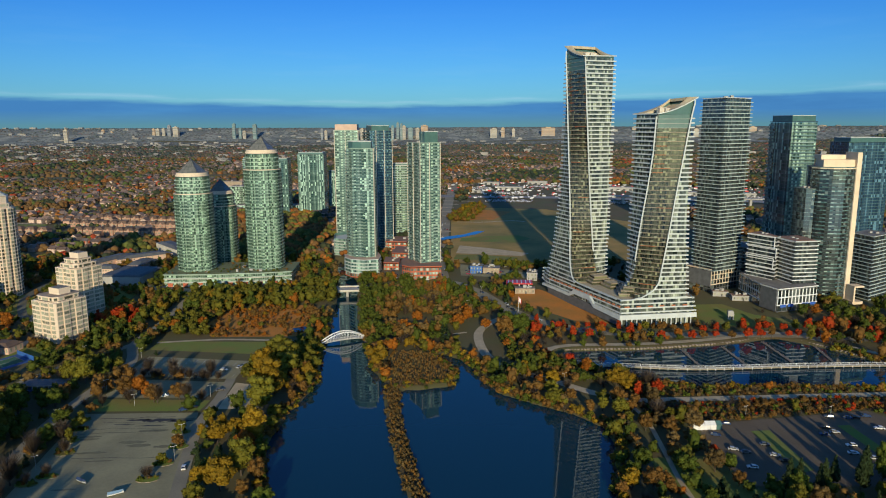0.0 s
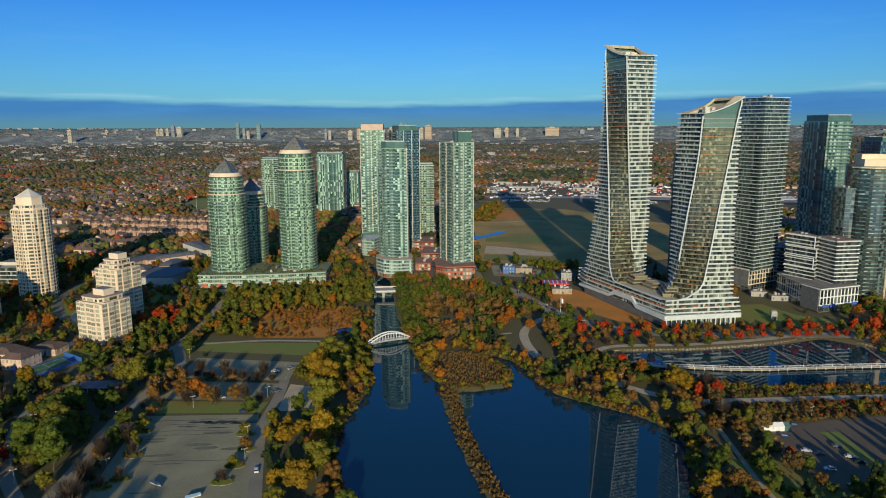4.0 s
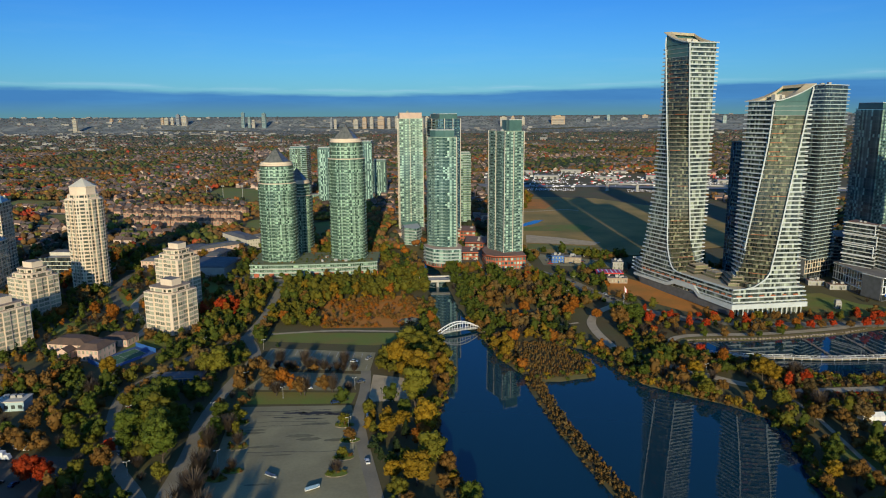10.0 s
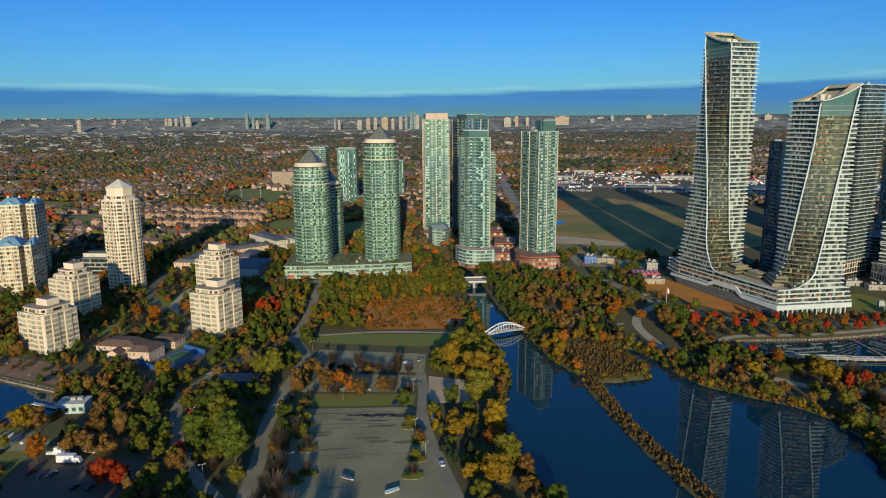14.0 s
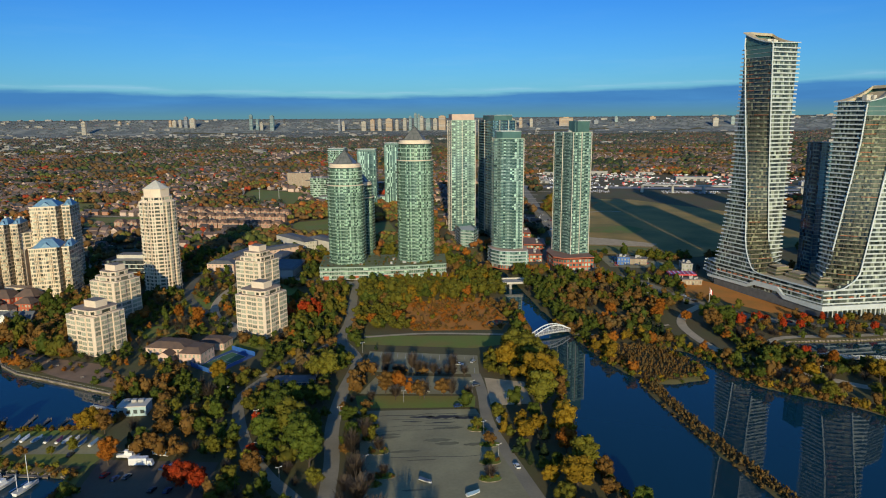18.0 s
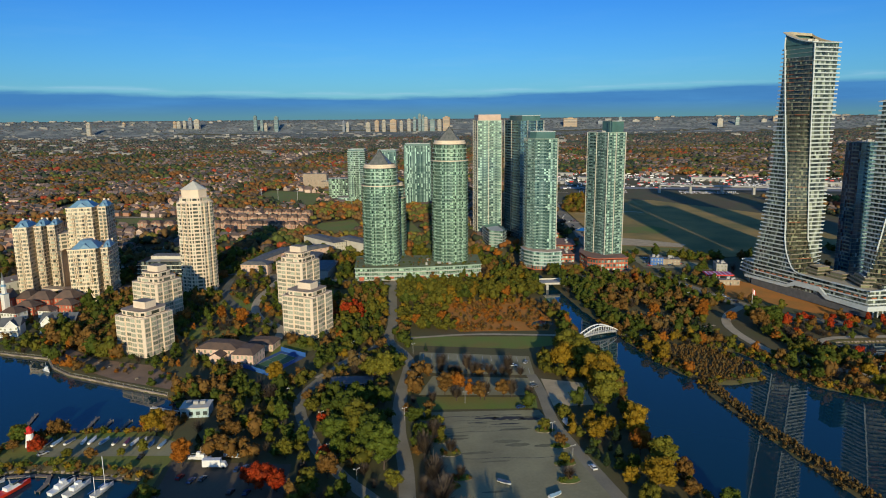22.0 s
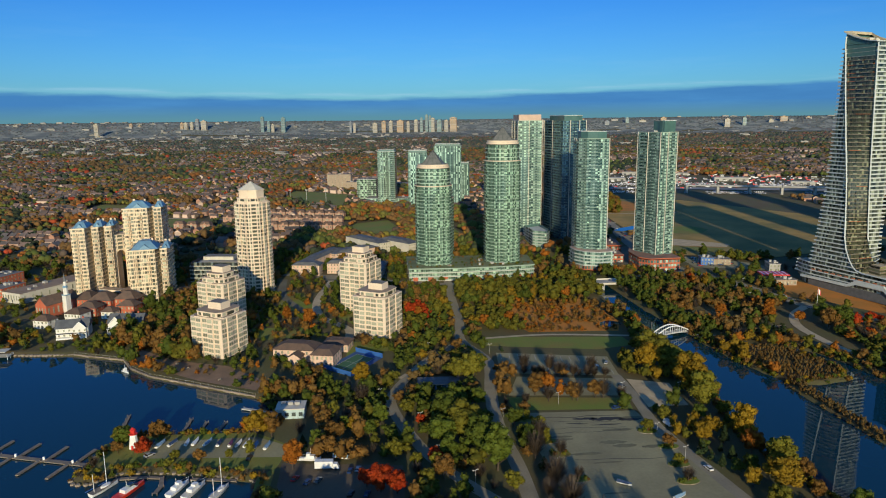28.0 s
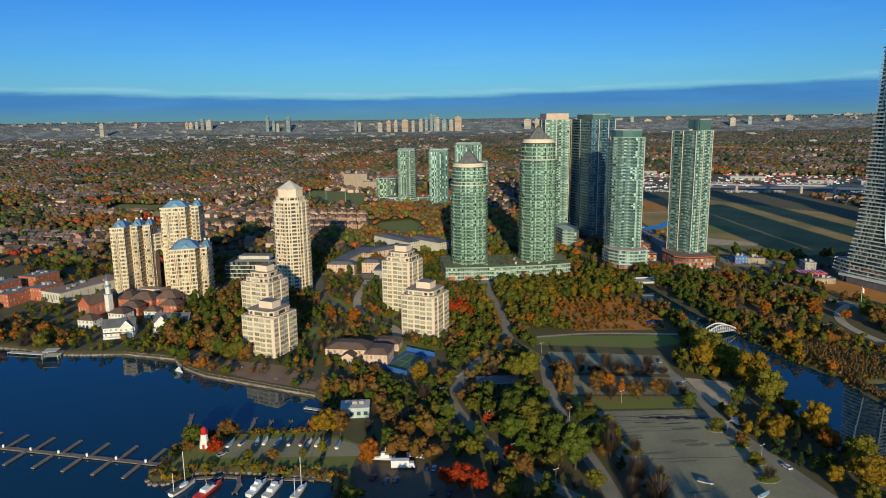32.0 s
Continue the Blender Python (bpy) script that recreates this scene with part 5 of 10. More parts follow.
def wall_storeys(root, poly, z, count, fh, wall, glass_mat, pane=2.2, gap=0.8, sill=0.8, head=0.45, variants=3, single=None):
    """Solid storeys with punched windows; each storey's windows are its own sub-part."""
    sh = Shape()
    sh.prism(poly, 0.0, fh, 0)
    band = grow_any(poly, 0.12)
    n = len(poly)
    for i in range(n):
        j = (i + 1) % n
        sh.face([(*band[i], fh - 0.3), (*band[j], fh - 0.3), (*band[j], fh), (*band[i], fh)], 0)
        sh.face([(*poly[i], fh - 0.301), (*poly[j], fh - 0.301), (*band[j], fh - 0.3), (*band[i], fh - 0.3)], 0)
    body = sh.to("storey", [wall])
    front, rest = [], list(range(n))
    if single is not None:
        # sides towards the lake: each window by itself
        for i in range(n):
            a, b = Vector(poly[i]), Vector(poly[(i + 1) % n])
            d = (b - a).normalized()
            ny = -d.x * math.cos(radians(single)) + d.y * math.sin(radians(single))
            if ny < -0.15 and (b - a).length >= 0.9:
                front.append(i)
        rest = [i for i in rest if i not in front]
    rows = [pane_mesh("glazing_band", poly, fh, [wall, glass_mat, wall], pane, gap, sill, head, 0.03, False, rest, bays=single is None) for _ in range(variants)]
    for k in range(count):
        s = part("storey", body, None, root)
        s.location = (0, 0, z + k * fh)
        tagged(part("glazing_band", rows[rnd.randrange(variants)], None, s), kind="stuff")
        for i in front:
            a, b = Vector(poly[i]), Vector(poly[(i + 1) % n])
            ln = (b - a).length
            d = (b - a) / ln
            pn, gp, sl = edge_plan(poly, i, pane, gap, sill)
            m = max(1, round(ln / pn))
            w = round(ln / m - gp, 1)
            if w < 0.4:
                continue
            key = (w, round(fh - sl - head, 1))
            if key not in WINDOWS:
                ws = Shape()
                ws.box(-w / 2, w / 2, -0.06, 0.04, 0, key[1], 1)
                ws.box(-w / 2 - 0.1, w / 2 + 0.1, -0.14, 0.02, -0.12, 0.0, 0)
                if w > 1.3:
                    ws.box(-0.05, 0.05, -0.09, 0.0, 0, key[1], 0)
                WINDOWS[key] = ws.to("window", [wall, glass_mat])
            for j in range(m):
                o = part("window", WINDOWS[key], None, s)
                q = a + d * ((j + 0.5) * ln / m)
                o.location, o.rotation_euler = (q.x, q.y, sl), (0, 0, math.atan2(d.y, d.x))
    return z + count * fh


G_WIN = glass("apartment_window", (0.030, 0.034, 0.026), (0.52, 0.52, 0.38), 0.42, 0.1, 1.6)


TAN_ROOF = material("tan_terrace_paving", (0.38, 0.29, 0.21), 0.85, (0.3, 0.23, 0.17), 0.3, 3.0)


def beige_block(label, cx, cy, side, turn, z0, floors, fh, setbacks, wall=CREAM):
    root = thing("apartment_block", label, "apartment block", (cx, cy, z0), turn, "cream apartment blocks")
    footprint(rect(cx, cy, side + 1, side + 1, turn))
    base = chamfer(rect(0, 0, side, side), side * 0.045)
    z = wall_storeys(root, bayed(base, 0.6, 4.2), 0.0, floors, fh, wall, G_WIN, 2.5, 1.05, 0.75, 0.5, 3, turn)
    for shrink, n in setbacks:
        base2 = chamfer(rect(0, 0, side - shrink, side - shrink), side * 0.10)
        block(root, "terrace", grow(base2, 2.0), z, z + 0.5, [wall, TAN_ROOF], "", None, 1)
        z = wall_storeys(root, base2, z, n, fh, wall, G_WIN, 3.0, 1.3)
    block(root, "roof", grow(base2, 0.5), z, z + 0.5, [wall, TAN_ROOF], "", None, 1)
    block(root, "plant_room", rect(0.5, 0.5, side * 0.42, side * 0.34), z + 0.5, z + 4.6, [wall, ROOF_GRAVEL], "cream plant room", None, 1)
    block(root, "plant_room", rect(-2.2, 1.5, side * 0.2, side * 0.36), z + 0.5, z + 3.0, [wall, ROOF_GRAVEL], "low cream plant room", None, 1)
    return root


beige_block("cream stepped ten-storey apartment block among trees", -215.5, 458, 23.5, -30, 2.5, 9, 2.95, ((4.5, 1),))
beige_block("cream stepped apartment block near the road", -228, 519, 22.5, -30, 3.0, 12, 2.95, ((3.5, 1), (8, 1)))
beige_block("cream stepped apartment block near the waterfront", -310, 436.5, 23.5, -30, 2.0, 8, 2.95, ((4.5, 1),))
beige_block("cream stepped apartment block behind the waterfront", -324, 507, 23.5, -30, 3.0, 9, 2.95, ((4, 1), (9, 1)))
root = thing("apartment_tower", "tall cream apartment tower with pyramid roof", "apartment tower", (-312.5, 575, 4.0), -30)
footprint(rect(-312.5, 575, 25, 25, -30))
base = chamfer(rect(0, 0, 25, 25), 6.0)
z = wall_storeys(root, bayed(base, 1.1, 3.0), 0.0, 25, 2.87, CREAM, G_WIN, 2.4, 0.8, 0.6, 0.4)
b2 = chamfer(rect(0, 0, 21, 21), 5.5)
block(root, "terrace", grow(b2, 1.5), z, z + 0.8, [CREAM, CREAM])
z = wall_storeys(root, b2, z + 0.8, 1, 3.0, CREAM, G_WIN)
b3 = chamfer(rect(0, 0, 17.5, 17.5), 4.5)
block(root, "crown_wall", b3, z, z + 5.6, [CREAM], "cream blank crown wall")
block(root, "cornice", grow(b3, 0.6), z + 5.6, z + 6.2, [CREAM], "cream cornice")
sh = Shape()
for i in range(8):
    sh.face([(*b3[i], z + 6.2), (*b3[(i + 1) % 8], z + 6.2), (0, 0, z + 12.4)])
part("pyramid_roof", sh.to("pyramid_roof", PALE_STONE), None, root, "pale pyramid roof")


def hip_roof(root, poly, z, h, mat, over=0.8, ridge=0.35, label=""):
    g = grow(poly, over)
    cx, cy = sum(q[0] for q in g) / len(g), sum(q[1] for q in g) / len(g)
    c = Vector((cx, cy))
    t = [tuple(c + (Vector(q) - c) * ridge) for q in g]
    sh = Shape()
    sh.prism(g, z, z + h, 0, None, t)
    return part("roof", sh.to("roof", mat), None, root, label)


# -- beige towers with blue metal roofs
def divided(poly, most=5.4):
    """The same outline with long sides cut into bays."""
    out, n = [], len(poly)
    for i in range(n):
        a, b = Vector(poly[i]), Vector(poly[(i + 1) % n])
        k = max(1, math.ceil((b - a).length / most))
        out += [tuple(a.lerp(b, j / k)) for j in range(k)]
    return out


def gable_roof(root, cx, cy, w, d, turn, z, h, mat, label, over=0.7):
    """A pitched roof whose ridge runs along d, with open gable ends."""
    g = rect(cx, cy, w + 2 * over, d + 2 * over, turn)
    m0, m1 = Vector(g[0]).lerp(Vector(g[1]), 0.5), Vector(g[3]).lerp(Vector(g[2]), 0.5)
    sh = Shape()
    sh.face([(*g[0], z), (*m0, z + h), (*m1, z + h), (*g[3], z)][::-1]), sh.face([(*g[1], z), (*m0, z + h), (*m1, z + h), (*g[2], z)])
    sh.face([(*g[0], z), (*g[1], z), (*m0, z + h)]), sh.face([(*g[2], z), (*g[3], z), (*m1, z + h)])
    sh.face([(*q, z) for q in reversed(g)])
    return part("roof", sh.to("roof", mat), None, root, label)


def blue_roof_tower(label, poly, z0, z1, roofs, bows):
    cx, cy = sum(q[0] for q in poly) / len(poly), sum(q[1] for q in poly) / len(poly)
    root = thing("apartment_tower", label, "apartment tower", (cx, cy, z0), 0, "blue-roofed apartment towers")
    footprint([poly[0], poly[1], poly[-2], poly[-1]])
    p = local(poly, cx, cy)
    n = int((z1 - z0) / 2.9)
    fh = (z1 - z0) / n
    z = wall_storeys(root, divided(p), 0, n, fh, BEIGE, G_WIN, 2.0, 0.75, 0.75, 0.5)
    block(root, "cornice", grow(p, 0.35), z, z + 0.7, [BEIGE, TAN_ROOF], "beige cornice", None, 1)
    z += 0.7
    for x, y, w, d, turn, h in roofs:
        hip_roof(root, rect(x - cx, y - cy, w, d, turn), z, h, BLUE_ROOF, 0.4, 0.4, "blue metal hipped roof")
        q = Vector((0, -d * 0.34)).to_3d()
        q.rotate(Euler((0, 0, radians(turn))))
        gable_roof(root, x - cx + q.x, y - cy + q.y, w * 0.42, d * 0.34, turn, z + 0.1, h * 0.66, BLUE_ROOF, "blue metal cross gable", 0.2)
        block(root, "chimney", rect(x - cx - w * 0.22, y - cy + d * 0.1, 1.5, 2.4, turn), z, z + h + 1.2, [BEIGE], "beige lift overrun")
        block(root, "chimney", rect(x - cx + w * 0.2, y - cy + d * 0.22, 1.2, 1.8, turn), z, z + h + 0.7, [BEIGE], "beige chimney")
    # bowed balcony stacks on the lit fronts
    for i, a, first in bows:
        e0, e1 = Vector(p[i]), Vector(p[(i + 1) % len(p)])
        d = (e1 - e0).normalized()
        out = Vector((d.y, -d.x))
        o = e0.lerp(e1, a)
        bow = [tuple(o - d * 2.0)] + [tuple(o + d * 2.0 * math.sin(s_) + out * 1.5 * math.cos(s_)) for s_ in (-1.1, -0.55, 0.0, 0.55, 1.1)] + [tuple(o + d * 2.0)]
        sh = Shape()
        sh.prism(bow, -0.15, 0.0, 0)
        for q0, q1 in zip(bow[1:-1], bow[2:-1]):
            sh.face([(*q0, 0), (*q1, 0), (*q1, 0.9), (*q0, 0.9)], 0), sh.face([(*q1, 0), (*q0, 0), (*q0, 0.9), (*q1, 0.9)], 0)
        bal = sh.to("balcony", [BEIGE])
        for k in range(first, n - 1):
            part("balcony", bal, None, root).location = (0, 0, k * fh)
    return root


blue_roof_tower("beige apartment tower with stepped bays and blue hipped roofs", [(-449, 592), (-448, 569), (-438.5, 571), (-438, 582), (-435, 582.6), (-434.5, 574), (-430, 575.4), (-429.6, 585), (-427.2, 585.6), (-426.8, 578.6), (-422, 580), (-424, 601)], 5, 58,
                ((-443.4, 580.5, 9.6, 20, 10, 4.2), (-432.4, 586, 6.5, 18, 10, 4.0), (-424.8, 590.5, 5.0, 18, 10, 3.4)), ((1, 0.35, 2), (5, 0.5, 2), (9, 0.5, 3)))
blue_roof_tower("taller beige apartment tower with blue hipped roof", [(-417, 612), (-416, 589), (-398, 593), (-397.5, 603), (-394.6, 603.6), (-394, 595), (-388.5, 596.5), (-390, 618)], 5, 70,
                ((-407, 601.5, 18, 20, 12, 4.8), (-392, 606.5, 6, 19, 12, 4.0)), ((1, 0.22, 1), (1, 0.68, 2), (5, 0.5, 3)))
blue_roof_tower("beige apartment tower with blue roof facing the lake", [(-400, 572), (-399.5, 547), (-381.5, 551.5), (-381, 562), (-378.6, 562.6), (-378, 553), (-373.5, 554), (-375.5, 578)], 4, 44,
                ((-390.6, 560.5, 18, 23, 14, 5.4), (-376.4, 565, 5, 21, 12, 3.8)), ((1, 0.30, 5), (1, 0.74, 5), (5, 0.5, 2)))
root, p = cap_block("link_block", "beige link with tall arch between two towers", [(-425.5, 602), (-422.5, 584), (-415.5, 590), (-417, 606)], 5, 57, None)
lc = [Vector(q) for q in p]
for a, b in ((0.0, 0.16), (0.84, 1.0)):
    block(root, "pier", [tuple(lc[1].lerp(lc[2], a)), tuple(lc[1].lerp(lc[2], b)), tuple(lc[0].lerp(lc[3], b)), tuple(lc[0].lerp(lc[3], a))], 0, 34, [BEIGE])
sh = Shape()
for j in range(10):
    a0, a1 = math.pi * j / 10, math.pi * (j + 1) / 10
    u0, u1 = 0.5 - 0.34 * math.cos(a0), 0.5 - 0.34 * math.cos(a1)
    h0, h1 = 30 + 3.2 * math.sin(a0), 30 + 3.2 * math.sin(a1)
    f0, f1, b0, b1 = lc[1].lerp(lc[2], u0), lc[1].lerp(lc[2], u1), lc[0].lerp(lc[3], u0), lc[0].lerp(lc[3], u1)
    sh.face([(*f0, h0), (*f1, h1), (*f1, 34.2), (*f0, 34.2)]), sh.face([(*f0, h0), (*b0, h0), (*b1, h1), (*f1, h1)])
part("arch", sh.to("arch", BEIGE), None, root, "round-headed beige arch")
wall_storeys(root, [tuple(q) for q in (lc[1], lc[2], lc[3], lc[0])], 34, 4, 2.9, BEIGE, G_WIN, 1.8, 0.6)
root, p = cap_block("colonnade", "low curved beige colonnade at the foot of the towers", [(-432, 570), (-420, 566), (-404, 562), (-401, 568), (-418, 574), (-430, 577)], 4.5, 10, None)
block(root, "roof", p, 4.6, 6.2, [BEIGE, TAN_ROOF], "beige entablature", None, 1)
for i in range(13):
    q = Vector(p[0]).lerp(Vector(p[1]), i / 5) if i < 5 else Vector(p[1]).lerp(Vector(p[2]), (i - 5) / 7.5)
    block(root, "column", rect(q.x + 0.3, q.y + 0.5, 0.7, 0.7), 0, 4.6, [BEIGE])


# ---- low buildings ----
def house(label, cx, cy, w, d, h, turn, wall, roof, roof_h=2.6, floors=2, name="house", ridge=0.45, gable=False, group=""):
    """A house with punched windows, door and hipped or gabled roof."""
    z0 = float(land(cx, cy))
    root = thing(name, label, name.replace("_", " "), (cx, cy, z0), turn, group)
    footprint(rect(cx, cy, w + 1, d + 1, turn))
    p = rect(0, 0, w, d)
    block(root, "wall_block", p, -0.5, h, [wall])
    fh = h / floors
    n = min(7, max(2, int(w / 2.6)))
    m = min(9, max(2, int(d / 3.4)))
    pane = Shape()
    pane.box(-0.55, 0.55, -0.06, 0.06, 0, fh * 0.5)
    win = pane.to("window", G_WIN)
    for k in range(floors):
        for i in range(n):
            o = part("window", win, None, root)
            o.location = (-w / 2 + (i + 0.5) * w / n, -d / 2 - 0.03, k * fh + fh * 0.28)
        for i in range(m):
            for s in ((1,) if cx < -120 else (-1,)):
                o = part("window", win, None, root)
                o.location, o.rotation_euler = (s * (w / 2 + 0.03), -d / 2 + (i + 0.5) * d / m, k * fh + fh * 0.28), (0, 0, math.pi / 2)
    if gable:
        sh = Shape()
        g = grow(p, 0.5)
        m0, m1 = Vector(g[0]).lerp(Vector(g[1]), 0.5), Vector(g[3]).lerp(Vector(g[2]), 0.5)
        hh = h + roof_h
        for a, b, c_, e in ((g[0], m0, m1, g[3]), (g[1], m0, m1, g[2])):
            f = [(*a, h - 0.15), (*b, hh), (*c_, hh), (*e, h - 0.15)]
            f2 = [(q[0], q[1], q[2] + 0.25) for q in f]
            sh.face(f), sh.face(f2[::-1])
            sh.face([f[0], f[1], f2[1], f2[0]])
        part("roof", sh.to("roof", roof), None, root)
        sh = Shape()
        sh.face([(*p[0], h), (*p[1], h), (0, -d / 2, hh - 0.2)]), sh.face([(*p[2], h), (*p[3], h), (0, d / 2, hh - 0.2)])
        part("gable_wall", sh.to("gable_wall", wall), None, root)
    elif roof_h > 0.8:
        hip_roof(root, p, h, roof_h, roof, 0.7, ridge)
    else:
        block(root, "roof", grow(p, 0.3), h, h + roof_h, [wall, roof], "", None, 1)
        clutter(root, p, h + roof_h, 4, int(abs(cx)))
    block(root, "door", rect(0.3 * w / n, -d / 2 - 0.05, 1.1, 0.12), 0, 2.1, [DARK_METAL])
    return root


ROOF_BROWN = material("brown_felt_roof", (0.38, 0.26, 0.16), 0.9, (0.3, 0.2, 0.13), 0.15, 2.0)
WHITE_WALL = material("white_clapboard", (0.74, 0.72, 0.66), 0.7, (0.66, 0.64, 0.58), 0.3, 5)
# clubhouse: two wings under brown hipped roofs
house("pink stucco clubhouse wing with brown hipped roof", -262, 421, 26, 13, 6.5, -14, PINK, SHINGLE, 3.2, 2, "clubhouse", 0.5)
house("pink stucco clubhouse hall with brown roof", -245, 410, 13, 16, 7.0, -14, PINK, SHINGLE, 2.6, 2, "clubhouse", 0.5)
house("small pink gabled clubhouse porch", -262, 411, 7, 8, 4.5, -14, PINK, SHINGLE, 2.2, 1, "clubhouse", 0.4, True)
house("dark-roofed annexe behind the clubhouse", -240, 434, 16, 12, 4.5, -14, PINK, SHINGLE, 2.0, 1, "annexe", 0.5)
def lake_house(label, cx, cy, w, d, h, turn, wall, roof, rise, cross, trim, porch=True):
    """A house under a long ridge, with a white-edged cross gable towards the lake."""
    z0 = float(land(cx, cy))
    root = thing("house", label, "house", (cx, cy, z0), turn, "lakeside houses")
    footprint(rect(cx, cy, w + 2, d + 2, turn))
    block(root, "wall_block", rect(0, 0, w, d), -0.5, h, [wall])
    gable_roof(root, 0, 0, d, w, 90, h - 0.1, rise, roof, "dark pitched roof")
    gw = w * 0.36
    block(root, "gable_wall", rect(cross, -d / 2 - 0.9, gw, 2.2), -0.5, h, [wall])
    sh = Shape()
    y = -d / 2 - 2.03
    sh.face([(cross - gw / 2, y, h), (cross + gw / 2, y, h), (cross, y, h + rise * 0.86)])
    part("gable", sh.to("gable", wall), None, root)
    gable_roof(root, cross, -d * 0.25 - 0.6, gw, d * 0.5 + 1.6, 0, h - 0.1, rise * 0.9, roof, "dark cross gable roof", 0.45)
    sh = Shape()
    for s_ in (-1, 1):
        sh.beam((cross + s_ * (gw / 2 + 0.5), y - 0.5, h - 0.1), (cross, y - 0.5, h + rise * 0.92), 0.3, 0.45)
    part("bargeboard", sh.to("bargeboard", trim), None, root, "white bargeboard")
    for k in range(2):
        for i in range(6):
            x = -w / 2 + (i + 0.5) * w / 6
            yy = -d / 2 - (1.98 if abs(x - cross) < gw / 2 else 0.0)
            fr = block(root, "window", rect(x, yy - 0.06, 1.5, 0.12), 0.9 + k * h / 2, 2.5 + k * h / 2, [trim], "white-framed window")
            block(fr, "pane", rect(x, yy - 0.14, 1.15, 0.06), 1.05 + k * h / 2, 2.35 + k * h / 2, [G_WIN])
    if porch:
        block(root, "porch", rect(0, -d / 2 - 2.4, w * 0.94, 2.6), 0.0, 0.9, [trim], "white porch base")
        for i in range(7):
            block(root, "porch_post", rect(-w * 0.45 + i * w * 0.15, -d / 2 - 3.5, 0.22, 0.22), 0.9, 3.4, [trim])
        block(root, "porch_roof", rect(0, -d / 2 - 2.4, w * 0.96, 2.8), 3.4, 3.6, [trim, roof], "", None, 1)
    block(root, "chimney", rect(w * 0.3, d * 0.1, 1.0, 1.0), h, h + rise + 0.8, [RED_BRICK], "red brick chimney")
    return root


# church and the brick houses by the lake
house("red brick church nave with dark roof", -446, 532, 11, 26, 9, -28, RED_BRICK, SHINGLE, 5.5, 1, "church", 0.4, True)
root = thing("steeple", "white church steeple with a slender spire", "steeple", (-438, 529, 4))
block(root, "tower", rect(0, 0, 3.8, 3.8, -28), 0, 13, [WHITE_WALL], "white timber tower")
block(root, "cornice", rect(0, 0, 4.4, 4.4, -28), 13, 13.5, [BLUE_ROOF], "pale teal cornice")
block(root, "belfry", ring(0, 0, 1.75, 8), 13.5, 18.5, [WHITE_WALL], "white eight-sided belfry")
block(root, "dome_ring", ring(0, 0, 2.0, 8), 18.5, 20, [BLUE_ROOF], "pale teal belfry roof", ring(0, 0, 1.3, 8))
block(root, "lantern", ring(0, 0, 1.1, 8), 20, 23, [WHITE_WALL], "white lantern")
sh = Shape()
sh.prism(ring(0, 0, 1.2, 8), 23, 29, 0, None, ring(0, 0, 0.06, 8))
part("spire", sh.to("spire", SLATE), None, root, "slate spire")
for i, (x, y, w, d, h, t, wall, roof, rh, lab) in enumerate((
    (-428, 543, 12, 13, 7.5, -12, RED_BRICK, SHINGLE, 5.0, "red brick house with steep brown hipped roof"),
    (-416, 540, 17, 13, 7.5, -12, RED_BRICK, SHINGLE, 5.2, "red brick house with brown hipped roof"),
    (-399, 541, 16, 12, 7.5, -12, RED_BRICK, SHINGLE, 5.2, "red brick house with steep brown roof"),
    (-432, 552, 13, 12, 7, -12, RED_BRICK, SHINGLE, 3.6, "red brick house near the church"),
    (-404, 560, 16, 11, 7, -12, RED_BRICK, SHINGLE, 3.4, "red brick terrace with brown roof"),
    (-424, 512, 13, 10, 6, -20, WHITE_WALL, SHINGLE, 3.2, "white-fronted house with dark roof near the lake"),
    (-404, 517, 9, 8, 5, -12, WHITE_WALL, SHINGLE, 3.0, "small white pavilion with brown roof"),
    (-420, 524, 14, 10, 6.5, -12, RED_BRICK, SHINGLE, 3.8, "red brick house with white trim and brown roof"),
    (-394, 526, 13, 10, 6.5, -12, RED_BRICK, SHINGLE, 3.6, "red brick cottage beside the tower garden"),
    (-440, 500, 12, 9, 5.5, -18, WHITE_WALL, SHINGLE, 3.2, "low white house with brown roof by the church"),
    (-366, 566, 16, 9, 5, -14, PINK, SHINGLE, 2.6, "low pink house behind the towers"),
)):
    house(lab, x, y, w, d, h, t, wall, roof, rh, 2, "house", 0.3, False, "lakeside houses")
lake_house("white gabled waterfront house with dark grey roof", -413, 480, 19, 11, 6.5, 10, WHITE_WALL, SLATE, 4.6, 5.0, PAINT_WHITE)
lake_house("white gabled waterfront house beside autumn trees", -381, 487, 22, 12, 6.5, -4, WHITE_WALL, SLATE, 5.2, -5.0, PAINT_WHITE)
house("long flat-roofed brown hall behind the church", -478, 588, 22, 60, 7, -30, PALE_STONE, ROOF_BROWN, 0.5, 1, "hall")
for x, y, w, d, h, t, lab in ((-522, 566, 16, 24, 9, -20, "red brick walk-up block with flat roof"), (-505, 580, 14, 22, 9, -20, "red brick walk-up block behind another"), (-545, 590, 18, 26, 10, -20, "large red brick walk-up block"), (-560, 548, 16, 22, 9, -20, "red brick apartment block near the shore"), (-528, 620, 18, 24, 9, -20, "red brick block among autumn trees")):
    house(lab, x, y, w, d, h, t, RED_BRICK, ROOF_GRAVEL, 0.5, 3, "brick_block")
